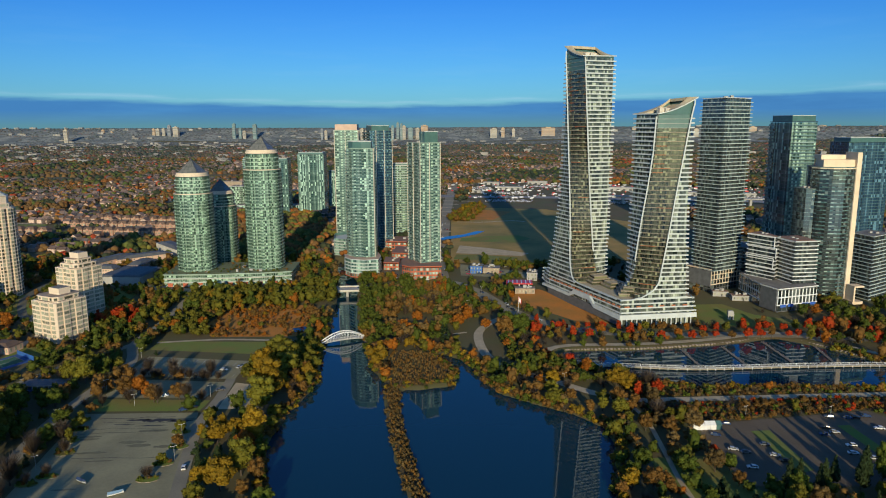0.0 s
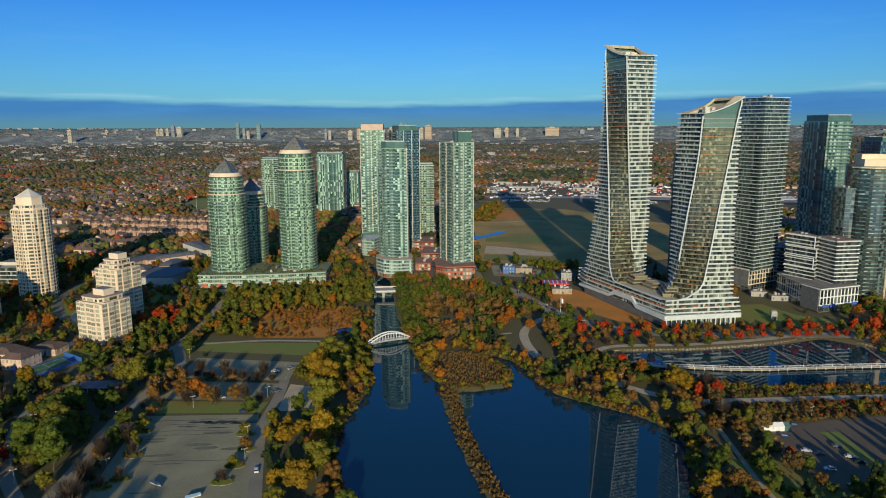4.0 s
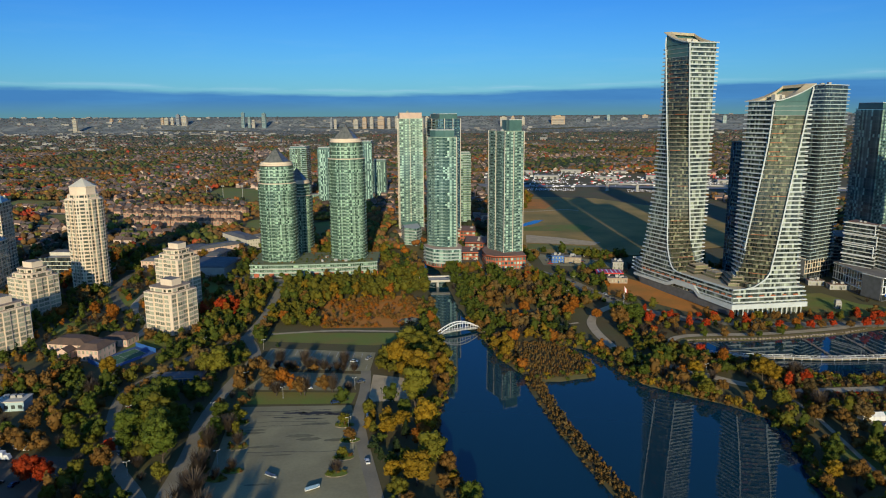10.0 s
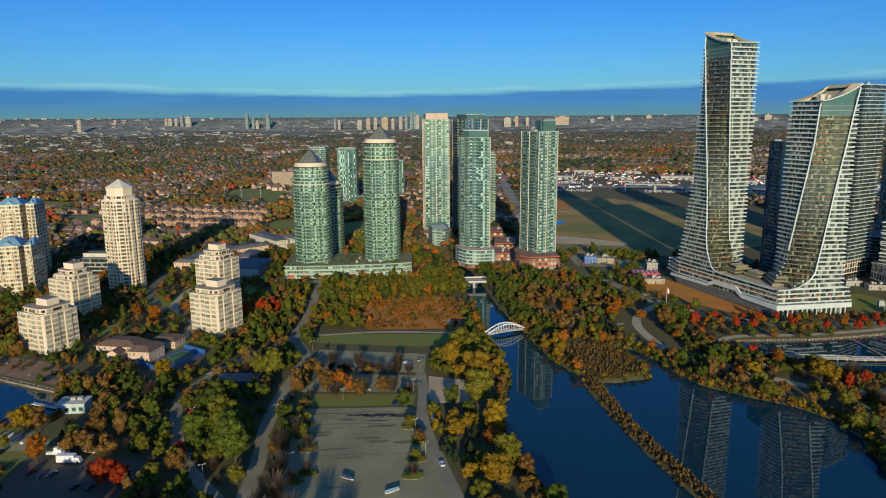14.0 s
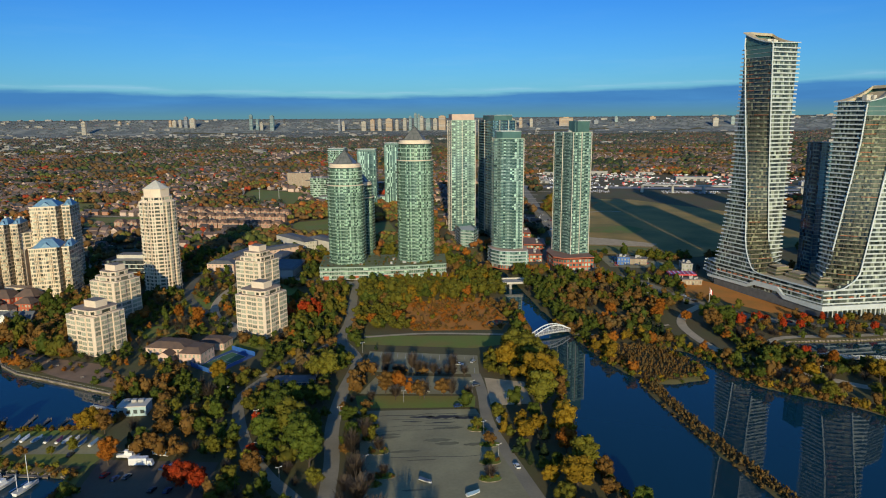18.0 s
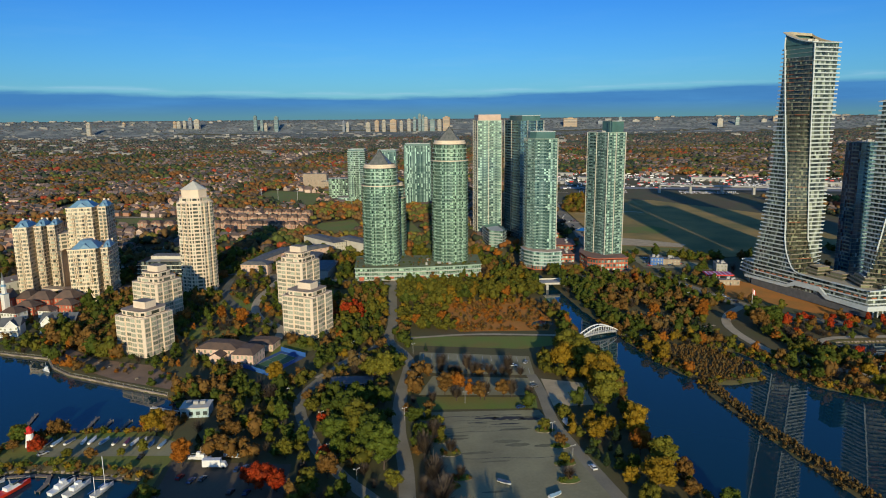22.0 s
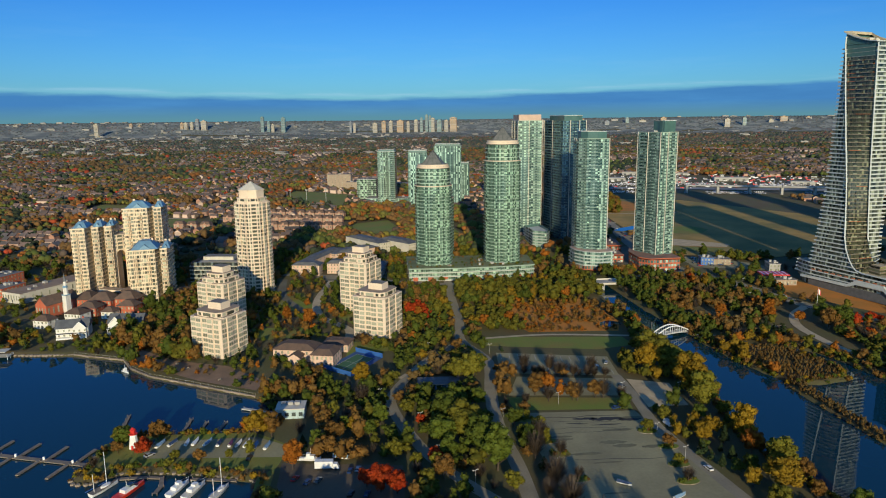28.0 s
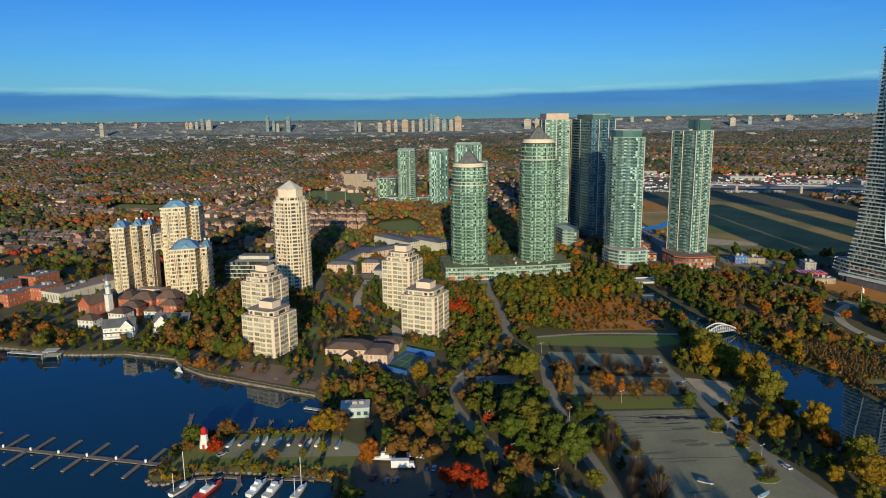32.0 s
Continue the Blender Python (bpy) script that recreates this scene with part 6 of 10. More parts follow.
# glass office in the shade, and the stepped terraces behind the cream blocks
root, p = cap_block("office_block", "dark green glass office block with white bands", rect(-350, 622, 44, 26, -8), 5, 20, None)
storeys(root, p, 0.0, 5, 3.4, PALE_STONE, DARK_METAL, G_DARK, 0.5, 0.6, 2.0, 0.15)
block(root, "plant_room", rect(0, 0, 26, 12, -8), 17, 20, [PALE_STONE, ROOF_GRAVEL], "", None, 1)
for x, y, w, d, h, t, wall, lab in ((-278, 628, 24, 12, 9, -10, PINK, "pink-beige terraced row facing the street"), (-252, 632, 16, 12, 9, -10, PINK, "pink-beige terrace end block"), (-268, 672, 10, 66, 9, -22, PINK, "long terrace row with dark pitched roof"),
                                    (-240, 690, 12, 52, 9, -52, PINK, "terrace row with dark roof and white dormers"), (-228, 742, 14, 60, 10, 36, PALE_STONE, "white-trimmed terrace row with flat roof"), (-196, 730, 14, 48, 10, 40, PALE_STONE, "pale terrace row behind the round towers"),
                                    (-232, 660, 12, 30, 8, -10, PINK, "small terrace row in tower shade")):
    house(lab, x, y, w, d, h, t, wall, SLATE, 2.6, 3, "terrace_row", 0.55)
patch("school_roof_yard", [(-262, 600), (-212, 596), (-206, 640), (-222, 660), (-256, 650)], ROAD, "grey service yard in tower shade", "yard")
root, p = cap_block("market_hall", "low curved grey-roofed market hall", [(-250, 606), (-214, 600), (-208, 640), (-244, 648)], 5, 12, None)
block(root, "wall_block", p, 0, 6.5, [CONCRETE])
block(root, "roof", grow(p, 0.8), 6.5, 7.8, [SLATE], "dark grey roof", [tuple(Vector(q) * 0.92) for q in p])
# long townhouse rows further inland
BRICK_PINK = material("rose_brick", (0.46, 0.27, 0.19), 0.85, (0.36, 0.21, 0.15), 0.2, 3.0)
for k, (x0, y0, x1, y1) in enumerate(((-420, 950, -262, 918), (-392, 892, -258, 862), (-410, 1006, -262, 962), (-470, 900, -420, 890))):
    n = int(math.hypot(x1 - x0, y1 - y0) / 13)
    for i in range(n):
        x, y = x0 + (x1 - x0) * (i + 0.5) / n, y0 + (y1 - y0) * (i + 0.5) / n
        z0 = float(land(x, y))
        root = thing("townhouse", "brick townhouse with pink gable in a long row", "townhouse", (x, y, z0), math.degrees(math.atan2(y1 - y0, x1 - x0)), "townhouse rows")
        footprint(rect(x, y, 13, 11))
        block(root, "wall_block", rect(0, 0, 12.6, 9), -1, 6.5, [BRICK_PINK])
        hip_roof(root, rect(0, 0, 12.8, 9), 6.5, 3.4, SHINGLE, 0.5, 0.6)
        sh = Shape()
        sh.face([(-2.1, -5.4, 0), (2.1, -5.4, 0), (2.1, -5.4, 6.6), (0, -5.4, 8.8), (-2.1, -5.4, 6.6)])
        sh.face([(-2.1, -4.4, 0), (-2.1, -5.4, 0), (-2.1, -5.4, 6.6), (-2.1, -4.4, 6.6)]), sh.face([(2.1, -5.4, 0), (2.1, -4.4, 0), (2.1, -4.4, 6.6), (2.1, -5.4, 6.6)])
        sh.face([(-2.3, -5.6, 6.5), (0, -5.6, 8.9), (0, -1.4, 8.9), (-2.3, -4, 6.5)]), sh.face([(2.3, -5.6, 6.5), (2.3, -4, 6.5), (0, -1.4, 8.9), (0, -5.6, 8.9)])
        part("gable", sh.to("gable", BRICK_PINK), None, root)
        for wx in (-4.6, 4.6):
            block(root, "window", rect(wx, -4.55, 1.4, 0.1), 3.4, 5.2, [G_WIN])
        block(root, "window", rect(0, -5.45, 2.2, 0.1), 3.4, 5.4, [G_WIN])
patch("playing_field", [(-372, 1290), (-268, 1225), (-274, 1071), (-376, 1162)], LAWN, "green school playing field with goal posts", "field", 0.4)
for x in (-355, -330, -300):
    root = thing("floodlight", "tall floodlight pole at the playing field", "floodlight", (x, 1120, float(land(x, 1120))))
    block(root, "pole", rect(0, 0, 0.5, 0.5), 0, 22, [CONCRETE])
    block(root, "lamp_bar", rect(0, 0, 4, 0.5), 20, 22, [CONCRETE])
for poly, zz, m, lab in ((rect(-234, 1136, 30, 30, -8), 44, G_GREEN, "mid-rise green glass block beside a tower"), (rect(-180, 1100, 110, 22, -6), 17, G_TEAL, "long low podium of the teal towers"),):
    glass_tower(lab, poly, 9, zz, m, WHITE, 3.2, 0, GUARD_TEAL, 0.3, 0.4, 2.4, None, group="distant teal towers", name="apartment_block", seed=int(zz))
for x, y, w, d, h in ((-290, 1330, 44, 20, 26), (-262, 1300, 30, 18, 14)):
    house("tan brick apartment slab beyond the playing field", x, y, w, d, h, -8, TAN_ROOF, ROOF_GRAVEL, 0.6, 8 if h > 20 else 4, "apartment_slab")

# tennis courts with blue and green surface
COURT_BLUE = material("court_blue", (0.035, 0.10, 0.26), 0.8, (0.03, 0.085, 0.22), 0.2, 3)
COURT_GREEN = material("court_green", (0.05, 0.15, 0.07), 0.8, (0.045, 0.13, 0.06), 0.2, 3)
patch("tennis_court", [(-246, 400), (-230, 386), (-213, 414), (-229, 427)], COURT_BLUE, "blue surround of the tennis courts", "tennis court", 0.1)
patch("tennis_court", [(-241, 401), (-231, 392), (-218, 413), (-228, 422)], COURT_GREEN, "green tennis court with white lines", "tennis court", 0.14)
for a, b in (((-241, 401), (-228, 422)), ((-231, 392), (-218, 413)), ((-236, 396.5), (-223, 417.5)), ((-241, 401), (-231, 392)), ((-228, 422), (-218, 413)), ((-234.5, 411.5), (-224.5, 402.5))):
    ribbon("court_line", [a, b], 0.25, LINE, "white tennis court line", "road marking", 0.2)
root = thing("windscreen", "blue windscreen fence of the tennis courts", "fence", (0, 0, 0))
for (ax, ay), (bx_, by_) in (((-229, 427), (-213, 414)), ((-246, 400), (-230, 386))):
    sh = Shape()
    sh.beam((ax, ay, 2.9), (bx_, by_, 2.9), 0.12, 2.6)
    part("screen", sh.to("screen", PAINT_BLUE), None, root, "blue mesh screen")
    for i in range(6):
        q = Vector((ax, ay)).lerp(Vector((bx_, by_)), i / 5)
        block(root, "post", rect(q.x, q.y + 0.2, 0.12, 0.12), 1.5, 4.4, [DARK_METAL])
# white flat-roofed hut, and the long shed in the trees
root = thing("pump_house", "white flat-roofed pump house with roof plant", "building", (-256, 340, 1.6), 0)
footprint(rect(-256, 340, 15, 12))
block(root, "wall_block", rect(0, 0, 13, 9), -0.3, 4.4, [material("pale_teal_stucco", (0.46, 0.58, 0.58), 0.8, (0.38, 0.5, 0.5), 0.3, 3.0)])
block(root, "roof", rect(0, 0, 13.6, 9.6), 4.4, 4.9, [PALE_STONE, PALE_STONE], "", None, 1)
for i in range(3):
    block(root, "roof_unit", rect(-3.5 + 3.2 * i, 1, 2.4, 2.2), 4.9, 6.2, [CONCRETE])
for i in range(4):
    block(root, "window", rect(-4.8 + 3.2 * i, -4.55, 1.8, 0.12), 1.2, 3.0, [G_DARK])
root = thing("washroom_building", "long park building with orange-brown roof edge", "building", (-184, 366, 1.6), -2)
footprint(rect(-184, 366, 22, 12))
block(root, "wall_block", rect(0, 0, 20, 8), -0.3, 3.2, [PAINT_BLUE])
block(root, "roof", rect(0, 0, 22, 10), 3.2, 3.7, [PINK_ROOF, SLATE], "dark roof with orange-brown fascia", None, 1)
for i in range(8):
    block(root, "column", rect(-9.6 + i * 2.74, -4.6, 0.3, 0.3), 0, 3.2, [PALE_STONE])
    block(root, "window", rect(-8.4 + i * 2.4, -4.06, 1.5, 0.12), 1.0, 2.6, [G_BLUE])
# station forecourt: red canopy, shop, blue and tan playhouse
root = thing("station_canopy", "red and white fuel station canopy", "canopy", (110, 560, float(land(110, 560))), -10)
footprint(rect(110, 560, 26, 18, -10))
block(root, "roof", rect(0, 0, 22, 13), 5.0, 6.0, [PAINT_RED, PAINT_RED], "red canopy roof")
for i in range(6):
    block(root, "stripe", rect(-9 + i * 3.6, 0, 0.9, 12.6), 6.003, 6.06, [PAINT_WHITE], "white roof stripe")
for x in (-8, 0, 8):
    for y in (-4, 4):
        block(root, "column", rect(x, y, 0.5, 0.5), 0, 5.0, [PAINT_WHITE])
house("small cream fuel station shop", 112, 546, 16, 7, 4, -8, TAN_ROOF, ROOF_GRAVEL, 0.5, 1, "shop")
house("bright blue show home by the avenue", 82, 622, 11, 11, 6.5, -14, PAINT_BLUE, ROOF_GRAVEL, 0.5, 2, "pavilion")
house("tan pavilion beside a blue show home", 96, 622, 15, 11, 4.6, -14, TAN_ROOF, ROOF_GRAVEL, 0.5, 2, "pavilion")
house("white flat-roofed building beside the podium", 128, 592, 9, 14, 6.5, -14, CONCRETE, ROOF_GRAVEL, 0.6, 2, "pavilion")
for x, y, w, d, lab in ((268, 524, 12, 6, "low white-roofed sales pavilion on the lawn"), (279, 511, 15, 8, "low glazed pavilion with red-brown roof"), (245, 461, 4, 3, "small white kiosk by the promenade")):
    house(lab, x, y, w, d, 3.6, -12, CONCRETE, ROOF_RED, 0.5, 1, "pavilion")
# viaduct piers of the railway beyond the field
root = thing("viaduct", "grey concrete viaduct beyond the field", "viaduct", (0, 0, 0))
for i in range(9):
    x, y = 300 + i * 46, 1150 - i * 17
    z = float(land(x, y))
    block(root, "pier", rect(x, y, 4, 4), z - 1, z + 12, [CONCRETE])
    block(root, "deck", rect(x + 23, y - 8.5, 48, 9, -20), z + 12, z + 14, [CONCRETE])


# ---- trees ----
def fast_mesh(name, v, quads, mat, tris=None):
    """A mesh from numpy arrays of vertices, four-sided and three-sided faces."""
    me = bpy.data.meshes.new(name)
    tris = np.zeros((0, 3), np.int32) if tris is None else tris
    nq, nt_ = len(quads), len(tris)
    me.vertices.add(len(v))
    me.vertices.foreach_set("co", np.asarray(v, np.float32).ravel())
    me.loops.add(4 * nq + 3 * nt_)
    me.loops.foreach_set("vertex_index", np.concatenate([np.asarray(quads).ravel(), np.asarray(tris).ravel()]).astype(np.int32))
    me.polygons.add(nq + nt_)
    me.polygons.foreach_set("loop_start", np.concatenate([np.arange(nq) * 4, 4 * nq + np.arange(nt_) * 3]).astype(np.int32))
    me.materials.append(mat)
    me.update(calc_edges=True)
    return me


bm = bmesh.new()
bmesh.ops.create_icosphere(bm, subdivisions=1, radius=1.0)
ICO_V, ICO_F = np.array([v.co for v in bm.verts]), np.array([[v.index for v in f.verts] for f in bm.faces])
bm.free()
bm = bmesh.new()
bmesh.ops.create_icosphere(bm, subdivisions=2, radius=1.0)
BALL_V, BALL_F = np.array([v.co for v in bm.verts]), np.array([[v.index for v in f.verts] for f in bm.faces])
bm.free()
rg = np.random.RandomState(5)


def crown_arrays(cards, lumps, leaf, shape="round", core=0.8, fine=False):
    """A crown of radius 1 and height about 1.6, its foot at z 0: an uneven body, bumps on it, and leaf cards along both."""
    v, q, t = [], [], []
    n = 0
    wide, tall, mid = (0.66, 0.98, 0.98) if shape == "tall" else (0.80, 0.66, 0.78)
    cens = [(np.array([0.0, 0.0, mid]), np.array([wide, wide, tall]) * 0.84)]
    if shape == "cone":
        cens = []
    for i in range(lumps):
        a = i * 2.4 + rg.uniform(-0.4, 0.4)
        e = math.asin(max(-0.75, min(0.98, -0.6 + 1.55 * (i + rg.uniform(0.0, 1.0)) / lumps)))
        s = rg.uniform(0.24, 0.40) * (0.86 if lumps > 12 else 1.0)
        c = np.array([math.cos(a) * math.cos(e) * wide, math.sin(a) * math.cos(e) * wide, mid + math.sin(e) * tall]) * (1, 1, 1)
        c[:2] *= rg.uniform(0.62, 0.98)
        if shape == "cone":
            h = 0.15 + 1.5 * (i + 0.5) / lumps
            k = 0.52 * (1.8 - h) / 1.6
            c, s = np.array([math.cos(a) * k * 0.45, math.sin(a) * k * 0.45, h]), k * 0.62 + 0.06
        cens.append((c, np.array([s, s, s * 0.85])))
    for i, (c, s) in enumerate(cens):
        bv, bf = (BALL_V, BALL_F) if fine or i == 0 else (ICO_V, ICO_F)
        v.append(bv * s * core * rg.uniform(0.78, 1.16, (len(bv), 1)) + c), t.append(bf + n)
        n += len(bv)
    total = sum(s[0] * s[2] for _, s in cens)
    for c, s in cens:
        for _ in range(max(1, round(cards * s[0] * s[2] / total))):
            d = rg.normal(size=3)
            d /= np.linalg.norm(d)
            p = c + d * s * rg.uniform(0.84, 1.18)
            p[2] = max(p[2], 0.05 + rg.uniform(0, 0.2))
            nrm = d + rg.normal(size=3) * 0.5
            u = np.cross(nrm, rg.normal(size=3))
            u /= np.linalg.norm(u) + 1e-6
            w = np.cross(nrm, u)
            w /= np.linalg.norm(w) + 1e-6
            z = leaf * rg.uniform(0.6, 1.4)
            v.append(np.array([p - u * z - w * z * 0.6, p + u * z - w * z * 0.5, p + u * z * 0.7 + w * z * 0.6, p - u * z * 0.8 + w * z * 0.7]))
            q.append([n, n + 1, n + 2, n + 3])
            n += 4
    return np.concatenate(v), np.array(q if q else np.zeros((0, 4), int)).reshape(-1, 4), np.concatenate(t)


def bare_arrays(twigs):
    """A leafless crown of thin twigs."""
    v, q, n = [], [], 0
    for i in range(twigs):
        a = rg.uniform(0, 6.283)
        z0 = rg.uniform(0.0, 0.7)
        r0 = rg.uniform(0, 0.25)
        p = np.array([r0 * math.cos(a), r0 * math.sin(a), z0])
        e = p + np.array([math.cos(a) * rg.uniform(0.3, 0.75), math.sin(a) * rg.uniform(0.3, 0.75), rg.uniform(0.3, 0.8)])
        s = np.array([-math.sin(a), math.cos(a), 0.2]) * rg.uniform(0.012, 0.03)
        v.append(np.array([p - s, p + s, e + s * 0.4, e - s * 0.4]))
        q.append([n, n + 1, n + 2, n + 3])
        n += 4
    return np.concatenate(v), np.array(q), np.zeros((0, 3), int)


LEAF = {
    "green": ((0.081, 0.114, 0.014), (0.123, 0.145, 0.019)),
    "olive": ((0.198, 0.176, 0.019), (0.145, 0.145, 0.019)),
    "gold": ((0.326, 0.198, 0.012), (0.238, 0.154, 0.016)),
    "orange": ((0.370, 0.123, 0.012), (0.264, 0.101, 0.014)),
    "rust": ((0.220, 0.110, 0.025), (0.167, 0.097, 0.025)),
    "red": ((0.458, 0.040, 0.011), (0.387, 0.079, 0.011)),
    "bare": ((0.132, 0.097, 0.066), (0.101, 0.075, 0.053)),
    "reed": ((0.189, 0.123, 0.042), (0.136, 0.092, 0.033)),
    "pine": ((0.026, 0.046, 0.016), (0.037, 0.055, 0.018)),
}
LEAVES = {k: material("leaves_" + k, a, 0.75, b, 0.25, 2.0, island=0.24, each=0.2, spec=0.2, leaf=0.35) for k, (a, b) in LEAF.items()}
# suburb leaves dulled and greyed, a little distance haze put into the colour
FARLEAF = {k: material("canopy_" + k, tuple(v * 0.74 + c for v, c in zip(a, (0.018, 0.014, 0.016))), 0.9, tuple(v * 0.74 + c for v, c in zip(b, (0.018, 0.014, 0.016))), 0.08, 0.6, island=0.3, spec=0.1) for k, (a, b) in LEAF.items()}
BARK = material("bark", (0.085, 0.062, 0.045), 0.9, (0.06, 0.045, 0.035), 1.0, 8.0)



def free(px, py, margin=1.5, lines=True):
    """Where a tree may stand."""
    px, py = np.asarray(px, float), np.asarray(py, float)
    ok = shore(px, py) > 1.2
    for poly in AREAS:
        x0, y0 = np.min(poly, 0) - margin
        x1, y1 = np.max(poly, 0) + margin
        m = ok & (px > x0) & (px < x1) & (py > y0) & (py < y1)
        if m.any():
            ok[m] &= signed(px[m], py[m], poly) > margin
    for poly in FOOT:
        c = np.mean(poly, 0)
        m = ok & (np.hypot(px - c[0], py - c[1]) < 90)
        if m.any():
            ok[m] &= signed(px[m], py[m], poly) > margin + 1.5
    if lines:
        for pts, w in LINES:
            x0, y0 = pts.min(0) - w - 6
            x1, y1 = pts.max(0) + w + 6
            m = ok & (px > x0) & (px < x1) & (py > y0) & (py < y1)
            if m.any():
                idx_ = np.where(m)[0]
                for k in range(0, len(idx_), 4000):
                    sub = idx_[k:k + 4000]
                    d = np.full(len(sub), 1e9)
                    a, b = pts[:-1], pts[1:]
                    e = b - a
                    l2 = (e**2).sum(1) + 1e-9
                    for i in range(len(a)):
                        s = np.clip(((px[sub] - a[i, 0]) * e[i, 0] + (py[sub] - a[i, 1]) * e[i, 1]) / l2[i], 0, 1)
                        d = np.minimum(d, np.hypot(px[sub] - a[i, 0] - s * e[i, 0], py[sub] - a[i, 1] - s * e[i, 1]))
                    ok[sub] &= d > w + margin
    return ok


def jitter_grid(x0, x1, y0, y1, step, amount=0.45):
    ax, ay = np.meshgrid(np.arange(x0, x1, step), np.arange(y0, y1, step))
    ax, ay = ax.ravel(), ay.ravel()
    return ax + rg.uniform(-amount, amount, ax.size) * step, ay + rg.uniform(-amount, amount, ay.size) * step


def field_noise(px, py, scale, seed):
    return np.array([noise.noise((x / scale, y / scale, seed)) for x, y in zip(px, py)])


# zones that lean towards a colour: centre, radius, colour weights
ZONES = [
    ((-118, 546), 36, dict(olive=9, gold=2.5, green=2)),
    ((-62, 556), 28, dict(olive=8, green=4, gold=1.5)),
    ((-196, 492), 22, dict(red=3, olive=4, green=4, orange=3)),
    ((-125, 500), 60, dict(green=3, olive=7, gold=1.2, rust=1.5, orange=0.6)),
    ((-88, 492), 34, dict(rust=7, orange=2, bare=2)),
    ((-100, 548), 40, dict(olive=6, green=4, gold=2)),
    ((0, 500), 60, dict(green=6, olive=3, rust=6, reed=2, bare=2, orange=0.7)),
    ((20, 390), 34, dict(rust=4, orange=2, olive=4, bare=2, gold=1)),
    ((110, 300), 45, dict(olive=4, gold=0.8, rust=6, bare=4, green=2, reed=3)),
    ((-72, 300), 40, dict(gold=2, olive=3, green=8, pine=2)),
    ((-60, 385), 30, dict(olive=4, gold=4, rust=3)),
    ((-185, 310), 34, dict(green=9, olive=5, rust=1)),
    ((-205, 300), 60, dict(pine=2, green=8, olive=3, rust=3, bare=2, gold=0.7)),
    ((200, 440), 120, dict(red=1.6, rust=6, orange=1.2, green=4, olive=2, bare=3)),
    ((200, 318), 90, dict(rust=7, reed=4, olive=2, green=2, bare=3)),
    ((-350, 470), 60, dict(green=4, olive=4, orange=2, rust=3, bare=2)),
    ((-120, 355), 45, dict(rust=4, bare=6, orange=1, olive=1)),
]
DEFAULT = dict(pine=1.2, green=8.5, olive=3.6, gold=0.6, orange=0.7, rust=4.2, reed=1.0, red=0.12, bare=2.0)


def choose(x, y, r):
    w = dict(DEFAULT)
    for (cx, cy), rad, mix in ZONES:
        d = math.hypot(x - cx, y - cy)
        if d < rad:
            w = mix
            break
    names = list(w)
    # neighbours tend to share a colour
    k = 0.5 + 0.5 * math.tanh(3.4 * noise.noise((x / 24, y / 24, 6.0))) if r.random() < 0.72 else r.random()
    k *= sum(w.values())
    for nme in names:
        k -= w[nme]
        if k < 0:
            return nme
    return names[-1]


# near trees, as things of their own
NEAR_CROWNS = {}
for k in LEAF:
    for i in range(3):
        arr = bare_arrays(420) if k == "bare" else crown_arrays(1300, 13, 0.058, "cone" if k == "pine" else ("tall" if i == 1 else "round"), 0.86, True)
        NEAR_CROWNS[k, i] = fast_mesh("crown", *arr[:2], LEAVES[k], arr[2])


def trunk_mesh(lean):
    sh = Shape()
    pts = [Vector((0, 0, -0.4)), Vector((lean * 0.3, 0.05, 0.35)), Vector((lean, -0.05, 0.8))]
    rad = (0.055, 0.042, 0.022)
    for k in range(2):
        lo = [tuple(Vector((pts[k].x, pts[k].y)) + Vector(q)) for q in ring(0, 0, rad[k], 7)]
        hi = [tuple(Vector((pts[k + 1].x, pts[k + 1].y)) + Vector(q)) for q in ring(0, 0, rad[k + 1], 7)]
        sh.prism(lo, pts[k].z, pts[k + 1].z, 0, None, hi)
    for i in range(5):
        a = i * 1.26
        sh.beam((lean * 0.3, 0.05, 0.3 + 0.06 * i), (math.cos(a) * 0.5, math.sin(a) * 0.5, 0.8 + 0.05 * i), 0.026)
    return sh.to("trunk", BARK)


TRUNKS = [trunk_mesh(0.06), trunk_mesh(-0.08)]
tr, far_mix0 = random.Random(21), random.Random(22)
TREE_WORDS = {"green": "dark green leafy park tree", "olive": "yellow-green autumn park tree", "gold": "golden yellow autumn park tree", "orange": "bright orange autumn park tree",
              "rust": "rust-brown autumn park tree", "red": "scarlet red autumn maple tree", "bare": "leafless grey-brown park tree", "reed": "dry brown park tree", "pine": "dark green conifer tree"}
TREES = 0


def tree(x, y, r, kind, tall=1.0):
    """One tree: a trunk with limbs and a leafy crown."""
    global TREES
    TREES += 1
    where = "on the park lawn" if kind in ("bare", "red") else "among others in the park"
    root = thing("tree", TREE_WORDS[kind] + " " + where, "tree", (x, y, float(land(x, y)) - 0.1), tr.uniform(0, 360), "park trees")
    t = part("trunk", TRUNKS[TREES % 2], None, root)
    t.scale = (r * 1.1, r * 1.1, r * 1.0)
    c = part("crown", NEAR_CROWNS[kind, tr.randrange(3)], None, root)
    c.location = (0, 0, r * 0.42)
    c.scale = (r * tr.uniform(0.9, 1.1), r * tr.uniform(0.9, 1.1), r * tall * tr.uniform(0.9, 1.1))
    return root


